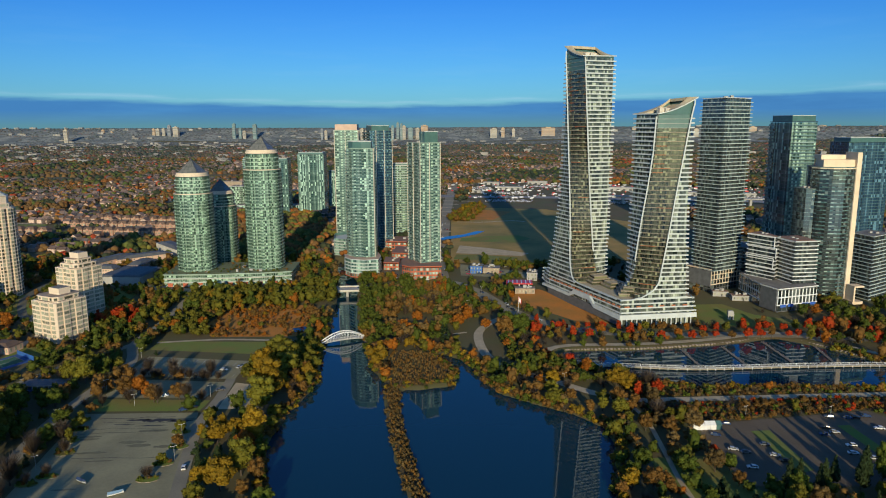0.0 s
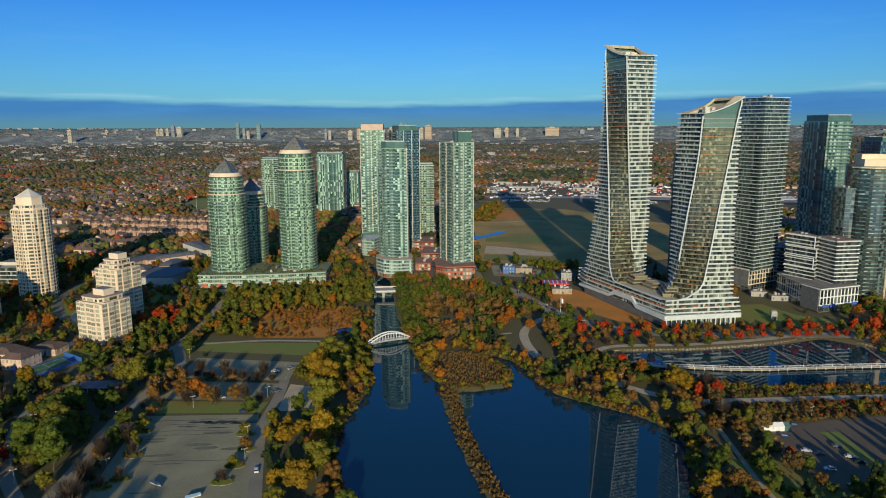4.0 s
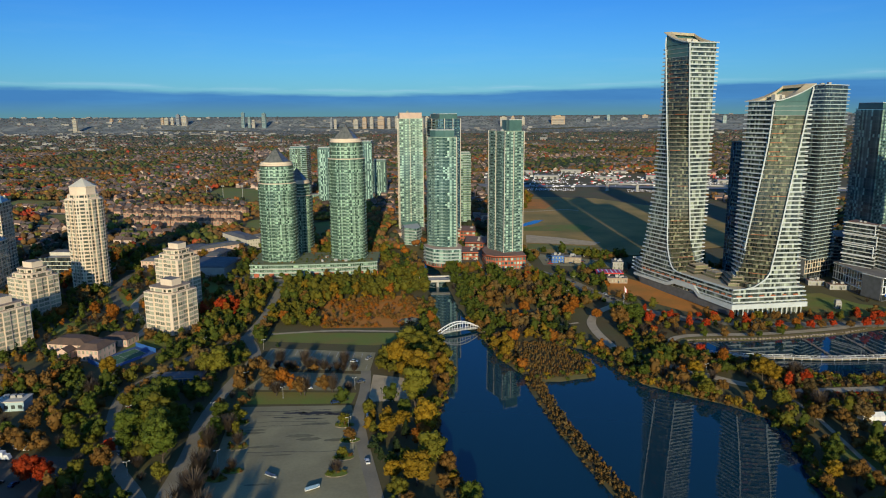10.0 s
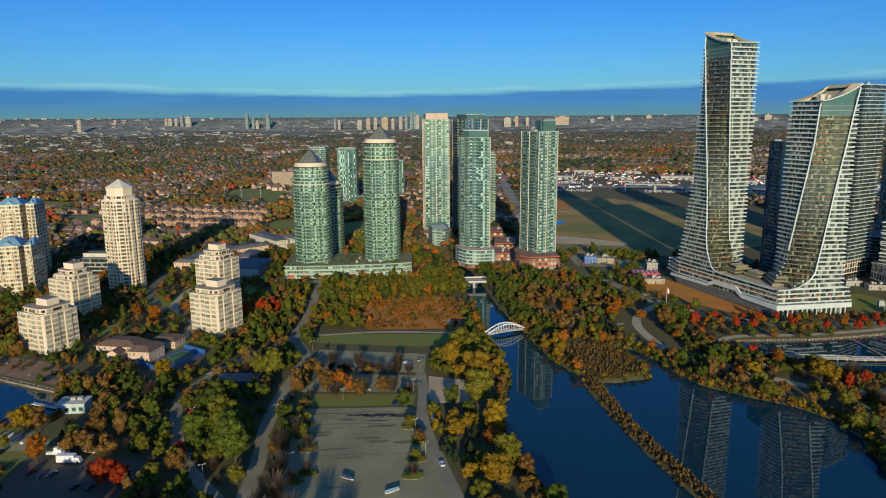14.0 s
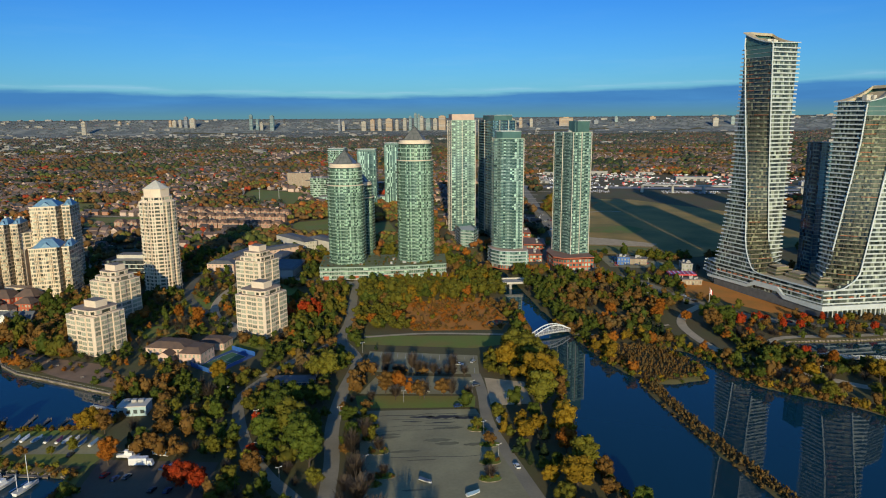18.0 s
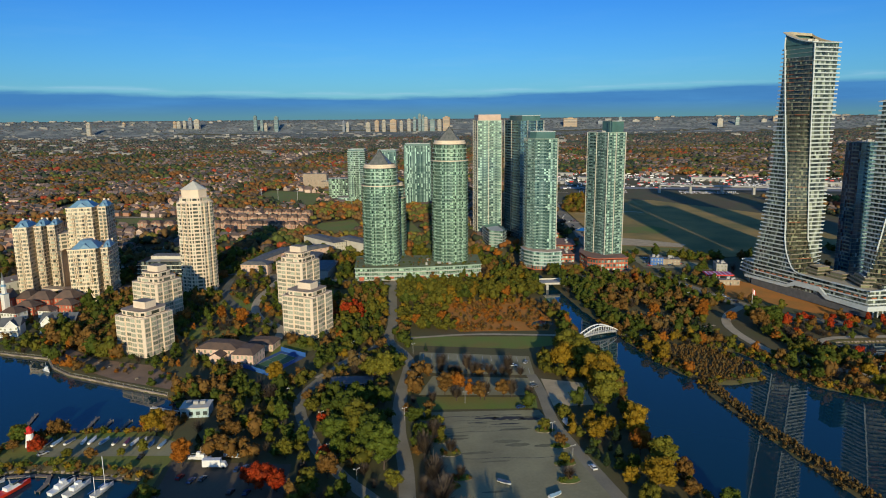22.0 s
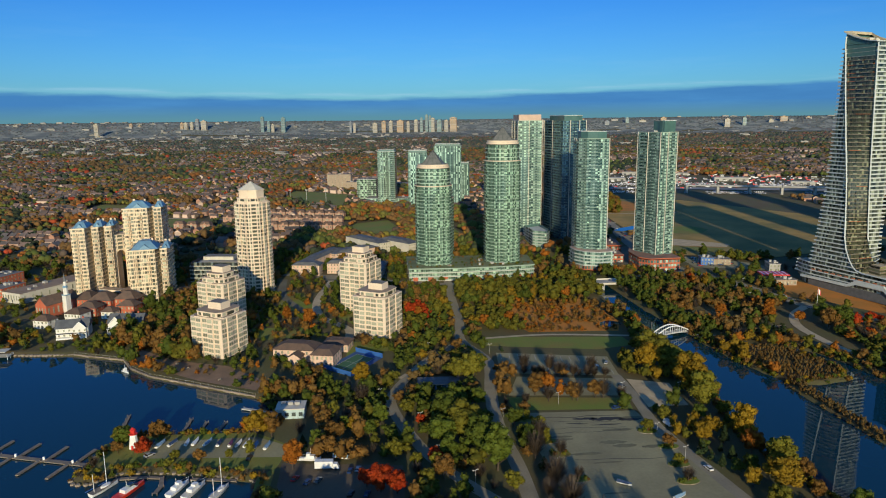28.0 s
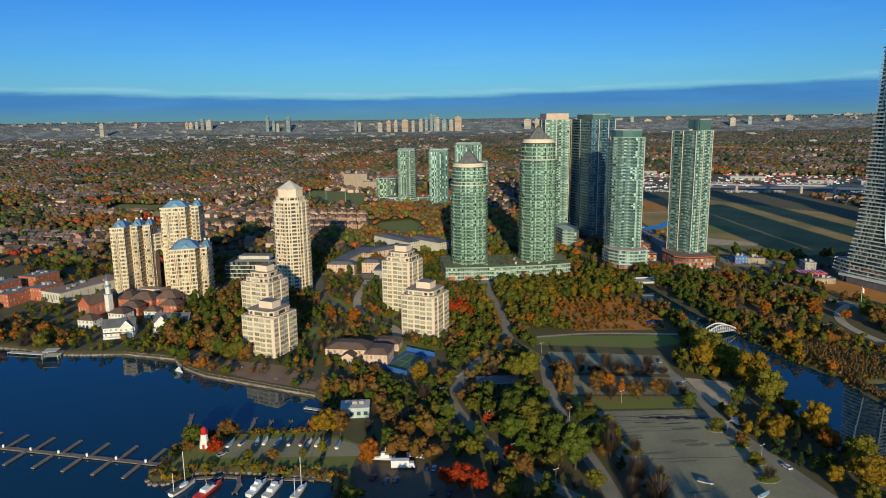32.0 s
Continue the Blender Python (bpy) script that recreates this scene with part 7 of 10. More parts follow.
YARD = [(-340, 330), (-255, 328), (-246, 296), (-262, 284), (-320, 290), (-340, 288)]
TAKEN = []
CLEARINGS = [([(50, 470), (50, 395), (60, 372), (72, 372), (70, 400), (70, 436), (82, 462), (96, 478), (90, 492), (70, 480)], 0.0), ([(97, 526), (123, 540), (134, 548), (152, 460), (138, 452), (112, 474), (100, 496)], 0.0), ([(222, 440), (262, 440), (284, 470), (284, 520), (262, 530), (222, 500)], 0.12), ([(96, 408), (150, 412), (215, 424), (216, 448), (152, 452), (112, 470), (98, 466)], 0.7), ([(-445, 446), (-362, 436), (-362, 494), (-445, 494)], 0.75), ([(-267, 322), (-244, 318), (-240, 338), (-267, 337)], 0.0), ([(-152, 405), (-60, 395), (-56, 452), (-152, 456)], 0.03), ([(-120, 450), (-60, 450), (-54, 470), (-62, 512), (-110, 510), (-128, 484)], 0.16), ([(44, 398), (60, 392), (74, 400), (72, 440), (97, 470), (90, 505), (60, 472), (44, 440)], 0.3), ([(-256, 402), (-228, 366), (-204, 396), (-208, 420), (-230, 434)], 0.0), ([(-290, 396), (-256, 396), (-236, 434), (-240, 470), (-300, 480), (-318, 440)], 0.75),
             ([(-300, 480), (-205, 470), (-205, 600), (-300, 610)], 0.85), ([(-330, 388), (-290, 366), (-256, 380), (-262, 400), (-290, 405), (-322, 405)], 0.15), ([(-470, 486), (-372, 490), (-362, 600), (-470, 600)], 0.4), ([(-600, 500), (-470, 486), (-470, 640), (-600, 660)], 0.8)]
# trees that stand out
for x, y, r, kind in ((-313, 309, 3.2, "rust"), (-326, 316, 3.6, "olive"), (-324, 309, 2.6, "rust"), (-309, 322, 3.4, "rust"), (-329, 297, 3.0, "bare"), (-298, 300, 2.6, "olive"), (-288, 298, 2.8, "rust"), (-268, 301, 2.8, "olive"), (-276, 299, 2.2, "olive"), (-214, 267, 5.4, "red"), (-208, 265, 4.6, "red"), (-219, 271, 4.0, "red"), (-249, 288, 5.4, "orange"), (-236, 298, 4.4, "rust"), (-268, 318, 6.2, "gold"), (-272, 322, 4.2, "orange"), (-262, 318, 4.8, "rust"), (-323, 315, 4.6, "green"), (-312, 305, 3.8, "red"), (-311, 320, 4.4, "rust"), (-224, 372, 5.6, "gold"),
                      (-292, 412, 2.0, "gold"), (-193, 494, 5.6, "red"), (-188, 489, 3.6, "orange"), (120, 338, 6.4, "gold"), (124, 334, 4.6, "gold"), (87, 347, 4.4, "gold"), (127, 326, 3.6, "red"), (76, 368, 3.4, "gold"),
                      (-62, 338, 9.6, "gold"), (-63, 322, 8.6, "olive"), (-60, 290, 7.4, "gold"), (-62, 279, 5.6, "orange"), (-60, 262, 7.0, "olive"), (-66, 250, 7.5, "gold"),
                      (-63, 386, 10.5, "olive"), (-70, 374, 8.0, "gold"), (-57, 372, 8.0, "olive"), (-62, 402, 7.0, "olive"),
                      (-185, 318, 8.5, "green"), (-178, 305, 9.0, "olive"), (-172, 290, 9.0, "green"), (-188, 300, 7.5, "green"), (-180, 330, 6.5, "green"), (-168, 278, 8.0, "green"), (-173, 372, 7.0, "olive"), (-166, 372, 7.0, "olive"),
                      (110, 362, 4.0, "orange"), (139, 330, 3.6, "red"), (-196, 322, 2.6, "red"), (-192, 287, 3.4, "red"), (-262, 480, 5, "orange"), (-278, 492, 4.5, "orange"), (-130, 352, 5.0, "orange"), (-137, 350, 5.0, "rust"),
                      (-133, 357, 4.6, "rust"), (-145, 466, 4.2, "orange"), (-128, 470, 4.5, "orange"), (48, 458, 5.0, "orange"), (56, 472, 4.6, "orange"), (20, 470, 4.6, "orange"), (66, 452, 4.0, "orange"),
                      (104, 464, 2.6, "red"), (112, 449, 2.6, "red"), (120, 446, 2.4, "red"), (80, 448, 7.0, "green"), (88, 440, 7.5, "green"), (76, 436, 6.5, "rust")):
    tree(x, y, r, kind)
    TAKEN.append((x, y, r))
# leafless trees in the strips between the car parks
for i in range(11):
    tree(-148 + i * 5.4 + tr.uniform(-1.5, 1.5), 379 - i * 0.9 + tr.uniform(-1, 1), tr.uniform(3.2, 4.6), "bare")
    if i % 2:
        tree(-150 + i * 6.0, 341 + tr.uniform(-3, 3), tr.uniform(3.4, 5.0), tr.choice(["bare", "bare", "rust"]))
# tall leafless trees beside and south of the big car park
for x, y, rr in ((-149, 262, 6.0), (-147, 246, 6.4), (-141, 232, 6.0), (-151, 285, 5.4), (-144, 214, 7.0), (-133, 211, 7.0), (-150, 228, 6.5), (-124, 207, 6.5), (-146, 300, 5.0), (-104, 343, 4.6), (-118, 341, 4.8), (-136, 383, 5.0), (-122, 381, 5.0), (-100, 377, 4.6)):
    tree(x, y, rr, "bare", 1.25)
    TAKEN.append((x, y, 3))
# a row of red and orange maples between the lakeshore road and the podium
for i in range(46):
    x = 118 + i * 4.6 + tr.uniform(-2.0, 2.0)
    y = 446 - (x - 118) * 0.10 + tr.uniform(-5, 3) if x > 150 else 449 + tr.uniform(-6, 3)
    if i % 2:
        y -= 17
    if signed(np.array([x]), np.array([y]), [(130, 562), (130.5, 545), (158.4, 446), (212.5, 449), (217, 486), (182, 497), (174, 522), (172, 566)])[0] > 3.5:
        tree(x, y, tr.uniform(2.4, 3.7), tr.choices(["red", "orange", "rust", "olive"], (6, 2, 1.5, 0.8) if x > 215 else (4, 2, 2, 2))[0])
        TAKEN.append((x, y, 2.5))
# islands of planting in the big car park
for x, y in ((-143, 300), (-140, 288), (-144, 312), (-138, 268), (-143, 262), (-96, 305), (-93, 290), (-95, 275), (-97, 262), (-147, 322)):
    sh = Shape()
    sh.prism(ring(x, y, 4.5, 16, 2.6), 1.5, 1.85, 0, 1)
    tagged(new("planting_island", sh.to("planting_island", [STONE, LAWN])), "kerbed grassy planting island in the car park", "planting island")
    tree(x, y, tr.uniform(2.2, 3.6), tr.choice(["bare", "rust", "olive", "olive"]))
    TAKEN.append((x, y, 3))
px, py = jitter_grid(-340, 262, 205, 345, 8.2)
ok = free(px, py, 1.2) & (signed(px, py, YARD) > 1)
ok &= signed(px, py, SPIT) > 2.5
ok &= ~((px > 138) & (py > 293))
for poly, share in CLEARINGS:
    if share < 0.2:
        ok &= signed(px, py, poly) > 0.5
cand = [(x, y) for x, y, o in zip(px, py, ok) if o and x < 262]
tr.shuffle(cand)
for x, y in cand:
    if TREES >= 292:
        break
    if any(math.hypot(x - a, y - b) < c * 0.8 + 2.5 for a, b, c in TAKEN):
        continue
    r = tr.uniform(2.6, 5.0)
    kind = choose(x, y, tr)
    tree(x, y, r if kind != "bare" else r * 1.1, kind)
    TAKEN.append((x, y, r))


def woods(name, px, py, radius, kinds, bases, mats, label, foot=0.25, zs=None, tall=(0.8, 1.15)):
    """Many crowns joined, one object for each colour."""
    for kind in sorted(set(kinds)):
        sel = [i for i, k in enumerate(kinds) if k == kind]
        vs, qs, ts, n = [], [], [], 0
        zz = land(px[sel], py[sel]) if zs is None else zs[sel]
        for i, z in zip(sel, zz):
            bv, bq, bt = bases[kind][rg.randint(len(bases[kind]))]
            a = rg.uniform(0, 6.283)
            c, s = math.cos(a), math.sin(a)
            r = radius[i]
            x, y = bv[:, 0] * c - bv[:, 1] * s, bv[:, 0] * s + bv[:, 1] * c
            vs.append(np.stack([x * r + px[i], y * r + py[i], bv[:, 2] * r * rg.uniform(*tall) + z + r * foot], 1))
            qs.append(bq + n), ts.append(bt + n)
            n += len(bv)
        ob = new(name, fast_mesh(name, np.concatenate(vs), np.concatenate(qs), mats[kind], np.concatenate(ts)))
        tagged(ob, label % WORDS[kind], "trees", kind="stuff")


WORDS = {"green": "dark green", "olive": "yellow-green", "gold": "golden", "orange": "orange", "rust": "rust-brown", "red": "red", "bare": "leafless grey", "reed": "dry brown", "pine": "dark conifer"}
MIDCROWN = {k: [bare_arrays(130) if k == "bare" else crown_arrays(96, 4, 0.12, "cone" if k == "pine" else ("tall" if i % 2 else "round"), 0.9) for i in range(5)] for k in LEAF}
px, py = jitter_grid(-560, 380, 120, 700, 5.7)
ok = free(px, py, 0.8) & (signed(px, py, YARD) > 1)
ok &= signed(px, py, SPIT) > 2.5
# thinner among the buildings and on the plain north of the road
open_ = field_noise(px, py, 45, 3.0)
ok &= (open_ < 0.42)
for x, y, r in TAKEN:
    ok &= np.hypot(px - x, py - y) > r * 0.7 + 1.6
ok &= ~((px > 138) & (py > 293) & (py < 340)) | (rg.uniform(0, 1, px.size) < 0.25)
near = (py < 345) & (py > 205) & (px > -340) & (px < 262) & ~((px > 138) & (py > 293))
ok &= ~near | (rg.uniform(0, 1, px.size) < np.where(px < -150, 0.8, 0.55))
outer = (px < -400) | (px > 225) | (py > 600)
ok &= ~outer | (rg.uniform(0, 1, px.size) < 0.6)
ok &= (py > 205) | (rg.uniform(0, 1, px.size) < 0.4)
plain = (px > 60) & (py > 560)
ok &= ~plain | (rg.uniform(0, 1, px.size) < 0.18)
towers_ = (px > 225) & (py > 445)
ok &= ~towers_ | (rg.uniform(0, 1, px.size) < 0.3)
# open gardens and drives round the apartment blocks and the courts
for poly, share in CLEARINGS:
    ok &= (signed(px, py, poly) > 0) | (rg.uniform(0, 1, px.size) < share)
px, py = px[ok], py[ok]
rad = np.where((px < -400) | (px > 225) | (py > 600), rg.uniform(3.4, 6.0, px.size), rg.uniform(2.5, 5.0, px.size))
for poly, share in CLEARINGS:
    rad = np.where(signed(px, py, poly) < 0, rg.uniform(1.9, 3.6, px.size), rad)
rad = np.where((np.hypot(px + 118, py - 546) < 40) | (np.hypot(px + 62, py - 556) < 28), rg.uniform(3.6, 6.2, px.size), rad)
rad = np.where((py > 566) & (py < 600) & (px > -200) & (px < -75), np.minimum(rad, rg.uniform(2.4, 3.6, px.size)), rad)
meadow = signed(px, py, [(-120, 450), (-60, 450), (-54, 470), (-62, 522), (-112, 520), (-128, 484)]) < 0
reeds = signed(px, py, [(-2, 398), (4, 412), (30, 404), (39, 372), (34, 354), (4, 350)]) < 0
berm = (px > 138) & (py > 293) & (py < 340)
rad = np.where(berm, rg.uniform(1.6, 3.0, px.size), rad)
rad = np.where(meadow, rg.uniform(1.2, 3.0, px.size), np.where(reeds, rg.uniform(0.7, 1.3, px.size), rad))
kinds = [("reed" if rd else tr.choice(["rust", "orange", "rust", "gold", "rust", "olive"]) if m else choose(x, y, tr)) for x, y, m, rd in zip(px, py, meadow, reeds)]
# a clump of golden poplars by the inland avenue, and tall trees between the blocks and the waterfront
gx_, gy_ = jitter_grid(80, 160, 950, 1100, 8)
sel = signed(gx_, gy_, [(82, 950), (116, 945), (160, 1095), (126, 1100)]) < 0
px, py = np.concatenate([px, gx_[sel]]), np.concatenate([py, gy_[sel]])
rad = np.concatenate([rad, rg.uniform(4, 6.5, sel.sum())])
kinds += [tr.choice(["gold", "olive", "olive", "rust"]) for _ in range(sel.sum())]
gx_, gy_ = jitter_grid(100, 152, 612, 672, 5.0)
sel = (signed(gx_, gy_, [(104, 642), (118, 668), (148, 656), (150, 630), (128, 622)]) < 0) & free(gx_, gy_, 0.5, False)
px, py = np.concatenate([px, gx_[sel]]), np.concatenate([py, gy_[sel]])
rad = np.concatenate([rad, rg.uniform(2.6, 4.6, sel.sum())])
kinds += [tr.choice(["olive", "green", "olive", "rust"]) for _ in range(sel.sum())]
gx_, gy_ = jitter_grid(-388, -318, 410, 565, 6.5)
sel = (signed(gx_, gy_, [(-372, 452), (-332, 416), (-322, 422), (-329, 460), (-337, 520), (-352, 560), (-372, 540), (-385, 470)]) < 0) & free(gx_, gy_, 1.0)
px, py = np.concatenate([px, gx_[sel]]), np.concatenate([py, gy_[sel]])
rad = np.concatenate([rad, rg.uniform(5, 7.5, sel.sum())])
kinds += [tr.choice(["green", "rust", "olive", "green", "rust"]) for _ in range(sel.sum())]
woods("park_woods", px, py, rad, kinds, MIDCROWN, LEAVES, "dense %s autumn trees of the park woods", 0.08, tall=(0.78, 1.22))

# shrubs and reeds along the shores and on the spit
sx, sy = jitter_grid(-345, 300, 205, 470, 2.5)
d = shore(sx, sy)
ok = (d > -0.9) & (d < 4.0) & ~((sx < -270) & (sy > 362)) & ~((sx > 90) & (sx < 300) & (sy > 395))
sx, sy, sz = sx[ok], sy[ok], np.minimum(land(sx[ok], sy[ok]), np.maximum(0.1 + d[ok] * 0.7, -0.1))
sk = [("reed" if abs(x - 8) < 14 and y < 350 else tr.choice(["rust", "olive", "rust", "bare", "green", "gold"])) for x, y in zip(sx, sy)]
srad = np.array([rg.uniform(0.9, 1.5) if abs(x - 8) < 14 and y < 350 else rg.uniform(1.4, 3.0) if x > 40 else rg.uniform(1.0, 2.4) for x, y in zip(sx, sy)])
SHRUB = {k: [crown_arrays(46, 2, 0.2) for _ in range(3)] for k in LEAF}
SHRUB["bare"] = [bare_arrays(60) for _ in range(3)]
woods("shore_shrubs", sx, sy, srad, sk, SHRUB, LEAVES, "low %s shrubs and reeds along the water", -0.15, sz)

# dense hedge of low autumn scrub on the bank between the basin and its car park
bx0, by0 = jitter_grid(124, 345, 290, 345, 2.1)
bank_ = (shore(bx0, by0) > 2.0) & free(bx0, by0, 0.6) & (by0 > 294) 
bx0, by0 = bx0[bank_], by0[bank_]
bk = [far_mix0.choice(["rust", "rust", "red", "reed", "green", "bare", "bare"]) if y < 320 else far_mix0.choice(["rust", "reed", "bare", "reed", "green"]) for y in by0]
bk = ["rust" if k == "red" and far_mix0.random() < 0.6 else k for k in bk]
woods("bank_scrub", bx0, by0, rg.uniform(0.9, 1.9, bx0.size), bk, SHRUB, LEAVES, "dense low %s scrub on the bank of the basin", -0.1)

# low planting in the car park islands and on the waterfront plaza
ISLES = [(-143, 300), (-140, 288), (-144, 312), (-138, 268), (-143, 262), (-96, 305), (-93, 290), (-95, 275), (-97, 262), (-147, 322)]
ix = np.array([x + rg.uniform(-3.6, 3.6) for x, y in ISLES for _ in range(9)])
iy = np.array([y + rg.uniform(-1.9, 1.9) for x, y in ISLES for _ in range(9)])
woods("island_shrubs", ix, iy, rg.uniform(0.8, 1.5, ix.size), [far_mix0.choice(["olive", "green", "rust", "green"]) for _ in ix], SHRUB, LEAVES, "low %s shrubs in the car park islands", -0.1)
qx, qy = jitter_grid(-375, -272, 366, 448, 4.2)
sel = (signed(qx, qy, [(-375, 450), (-352, 424), (-312, 396), (-276, 376), (-274, 388), (-300, 412), (-335, 428), (-360, 450)]) < 0) & (rg.uniform(0, 1, qx.size) < 0.5)
qx, qy = qx[sel], qy[sel]
woods("plaza_planting", qx, qy, rg.uniform(0.8, 2.0, qx.size), [far_mix0.choice(["rust", "green", "green", "orange", "bare", "olive"]) for _ in qx], SHRUB, LEAVES, "low %s planting beds on the waterfront plaza", -0.1)

# scrub of the wild meadow
qx, qy = jitter_grid(-130, -52, 448, 524, 3.1)
sel = (signed(qx, qy, [(-120, 450), (-60, 450), (-54, 470), (-62, 522), (-112, 520), (-128, 484)]) < -0.5) & free(qx, qy, 0.5) & (field_noise(qx, qy, 12, 4.0) > -0.12)
qx, qy = qx[sel], qy[sel]
woods("meadow_scrub", qx, qy, rg.uniform(0.8, 2.1, qx.size), [far_mix0.choices(["rust", "orange", "bare", "gold"], (6, 3, 2, 0.6))[0] for _ in qx], SHRUB, LEAVES, "low %s brush of the wild meadow", -0.15)

# planting on the podium roof of the round towers
rx_, ry_ = jitter_grid(-188, -84, 593, 636, 4.0)
sel = (np.hypot(rx_ + 168, ry_ - 613) > 19) & (np.hypot(rx_ + 107, ry_ - 615) > 19) & (rg.uniform(0, 1, rx_.size) < 0.5)
rx_, ry_ = rx_[sel], ry_[sel]
woods("roof_planting", rx_, ry_, rg.uniform(0.7, 1.6, rx_.size), [far_mix0.choice(["green", "rust", "olive", "bare"]) for _ in rx_], SHRUB, LEAVES, "low %s planting on the podium roof", 0.0, np.full(rx_.size, 15.6))

# reeds that cover the marsh and the spit
sx, sy = jitter_grid(-14, 42, 140, 425, 1.6)
inside = np.minimum(signed(sx, sy, SPIT), signed(sx, sy, [(-2, 398), (4, 412), (30, 404), (39, 372), (34, 354), (4, 350)]))
ok = (inside < -0.3) & (shore(sx, sy) > 0.2)
sx, sy = sx[ok], sy[ok]
REED = {"reed": [crown_arrays(34, 1, 0.17, "tall") for _ in range(5)], "rust": [crown_arrays(34, 1, 0.17, "tall") for _ in range(3)], "bare": [bare_arrays(50) for _ in range(3)]}
woods("reeds", sx, sy, rg.uniform(0.6, 1.1, sx.size), [far_mix0.choice(["reed", "rust", "bare"]) for _ in sx], REED, LEAVES, "dense %s reeds of the marsh", -0.1, tall=(0.9, 1.5))

# tall trees south of the marina car park
for x, y in [(-262 + 6.5 * i + tr.uniform(-2, 2), 202 + tr.uniform(-6, 6)) for i in range(13)]:
    tree(x, y, tr.uniform(5.4, 7.0), tr.choice(["green", "green", "olive", "rust"]), 1.75)
# tall conifers that line the south side of the basin car park, and trees on the shore behind
for x, y in [(148 + 6.2 * i + tr.uniform(-2, 2), 229 + 0.12 * 6.2 * i + tr.uniform(-3, 3)) for i in range(12)] + [(140 + 10 * i, 199 + tr.uniform(-4, 4)) for i in range(13)]:
    tree(x, y, tr.uniform(3.8, 5.0), tr.choice(["pine", "pine", "green"]), 1.7 if y > 212 else 2.2)

# ---- suburbs beyond ----
def blob(lumps):
    """A low-cost crown: a few uneven masses."""
    v, t, n = [], [], 0
    for i in range(lumps):
        a = i * 6.283 / lumps + rg.uniform(-0.4, 0.4)
        s, k = rg.uniform(0.52, 0.72), (0.42 if lumps > 1 else 0.0)
        v.append(ICO_V * rg.uniform(0.75, 1.2, (len(ICO_V), 1)) * (s, s, s * 0.95) + (math.cos(a) * k, math.sin(a) * k, rg.uniform(0.6, 0.95)))
        t.append(ICO_F + n)
        n += len(ICO_V)
    return np.concatenate(v), np.zeros((0, 4), int), np.concatenate(t)


FARCROWN = {k: [blob(2), blob(3), blob(2), blob(3)] for k in LEAF}
FLAT = [[(78, 770), (190, 690), (420, 720), (420, 1150), (110, 1180), (84, 900)], [(-372, 1290), (-268, 1225), (-274, 1071), (-376, 1162)], [(140, 1180), (800, 900), (900, 1260), (200, 1560)]]


def suburb(px, py):
    ok = np.ones(px.shape, bool)
    for poly in FLAT:
        ok &= signed(px, py, poly) > 2
    return ok


# rows of houses along streets that run a little south of east; coordinates along and across them
TURN = radians(-16)
SC, SS = math.cos(TURN), math.sin(TURN)
ROW = 46.0


def along(x, y):
    return x * SC + y * SS, -x * SS + y * SC


def grove(px, py):
    """Where trees stand close, with few houses."""
    return field_noise(px, py, 110, 9.0) > 0.10


SLOPE = [(-313, 814), (-265, 1053), (-190, 1075), (-115, 1030), (-60, 880), (-90, 700), (-153, 690), (-239, 720)]
MEADOWS = [[(-250, 905), (-205, 930), (-190, 860), (-215, 790), (-245, 820)], [(-170, 870), (-130, 900), (-120, 810), (-150, 770)]]
for m in MEADOWS:
    patch("meadow", m, LAWN, "rough green meadow slope among autumn trees", "meadow", 0.4)
px, py = jitter_grid(-1100, 1150, 690, 1560, 8.4)
ok = free(px, py, 1.0) & suburb(px, py) & (np.abs(px + 60) < py * 0.82 + 120)
wild = grove(px, py) | (signed(px, py, SLOPE) < 0)
cross = np.abs((along(px, py)[1] + 1e5) % ROW - ROW / 2)
keep = np.where(wild, 0.88, np.where(cross > 20.5, 0.8, np.where(cross > 6.5, 0.34, np.where(cross > 3.6, 0.36, 0.08))))
ok &= rg.uniform(0, 1, px.size) < keep
gardens = signed(px, py, [(-485, 872), (-390, 862), (-250, 830), (-246, 925), (-262, 960), (-415, 1015), (-485, 1000)]) < 0
ok &= ~gardens | (rg.uniform(0, 1, px.size) < 0.22)
px, py, wild = px[ok], py[ok], wild[ok] & ~gardens[ok]
far_mix = random.Random(4)


def far_kind(x, y, scale, weights):
    k = 0.5 + 0.5 * math.tanh(3.4 * noise.noise((x / scale, y / scale, 2.5))) if far_mix.random() < 0.55 else far_mix.random()
    k *= sum(weights.values())
    for nme, w in weights.items():
        k -= w
        if k < 0:
            return nme
    return "green"


SUBURB = dict(pine=4.5, green=4.0, bare=2.5, rust=8.0, olive=1.2, orange=1.5, red=0.5, gold=0.3)
HILL = dict(green=3, olive=5, gold=2.2, orange=3.5, rust=5, bare=0.5)
onslope = signed(px, py, SLOPE) < 0
kinds = [far_kind(x, y, 60, HILL if s else SUBURB) for x, y, s in zip(px, py, onslope)]
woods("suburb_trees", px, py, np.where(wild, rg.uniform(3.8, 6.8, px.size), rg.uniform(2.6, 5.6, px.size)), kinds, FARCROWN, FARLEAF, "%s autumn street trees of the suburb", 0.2)

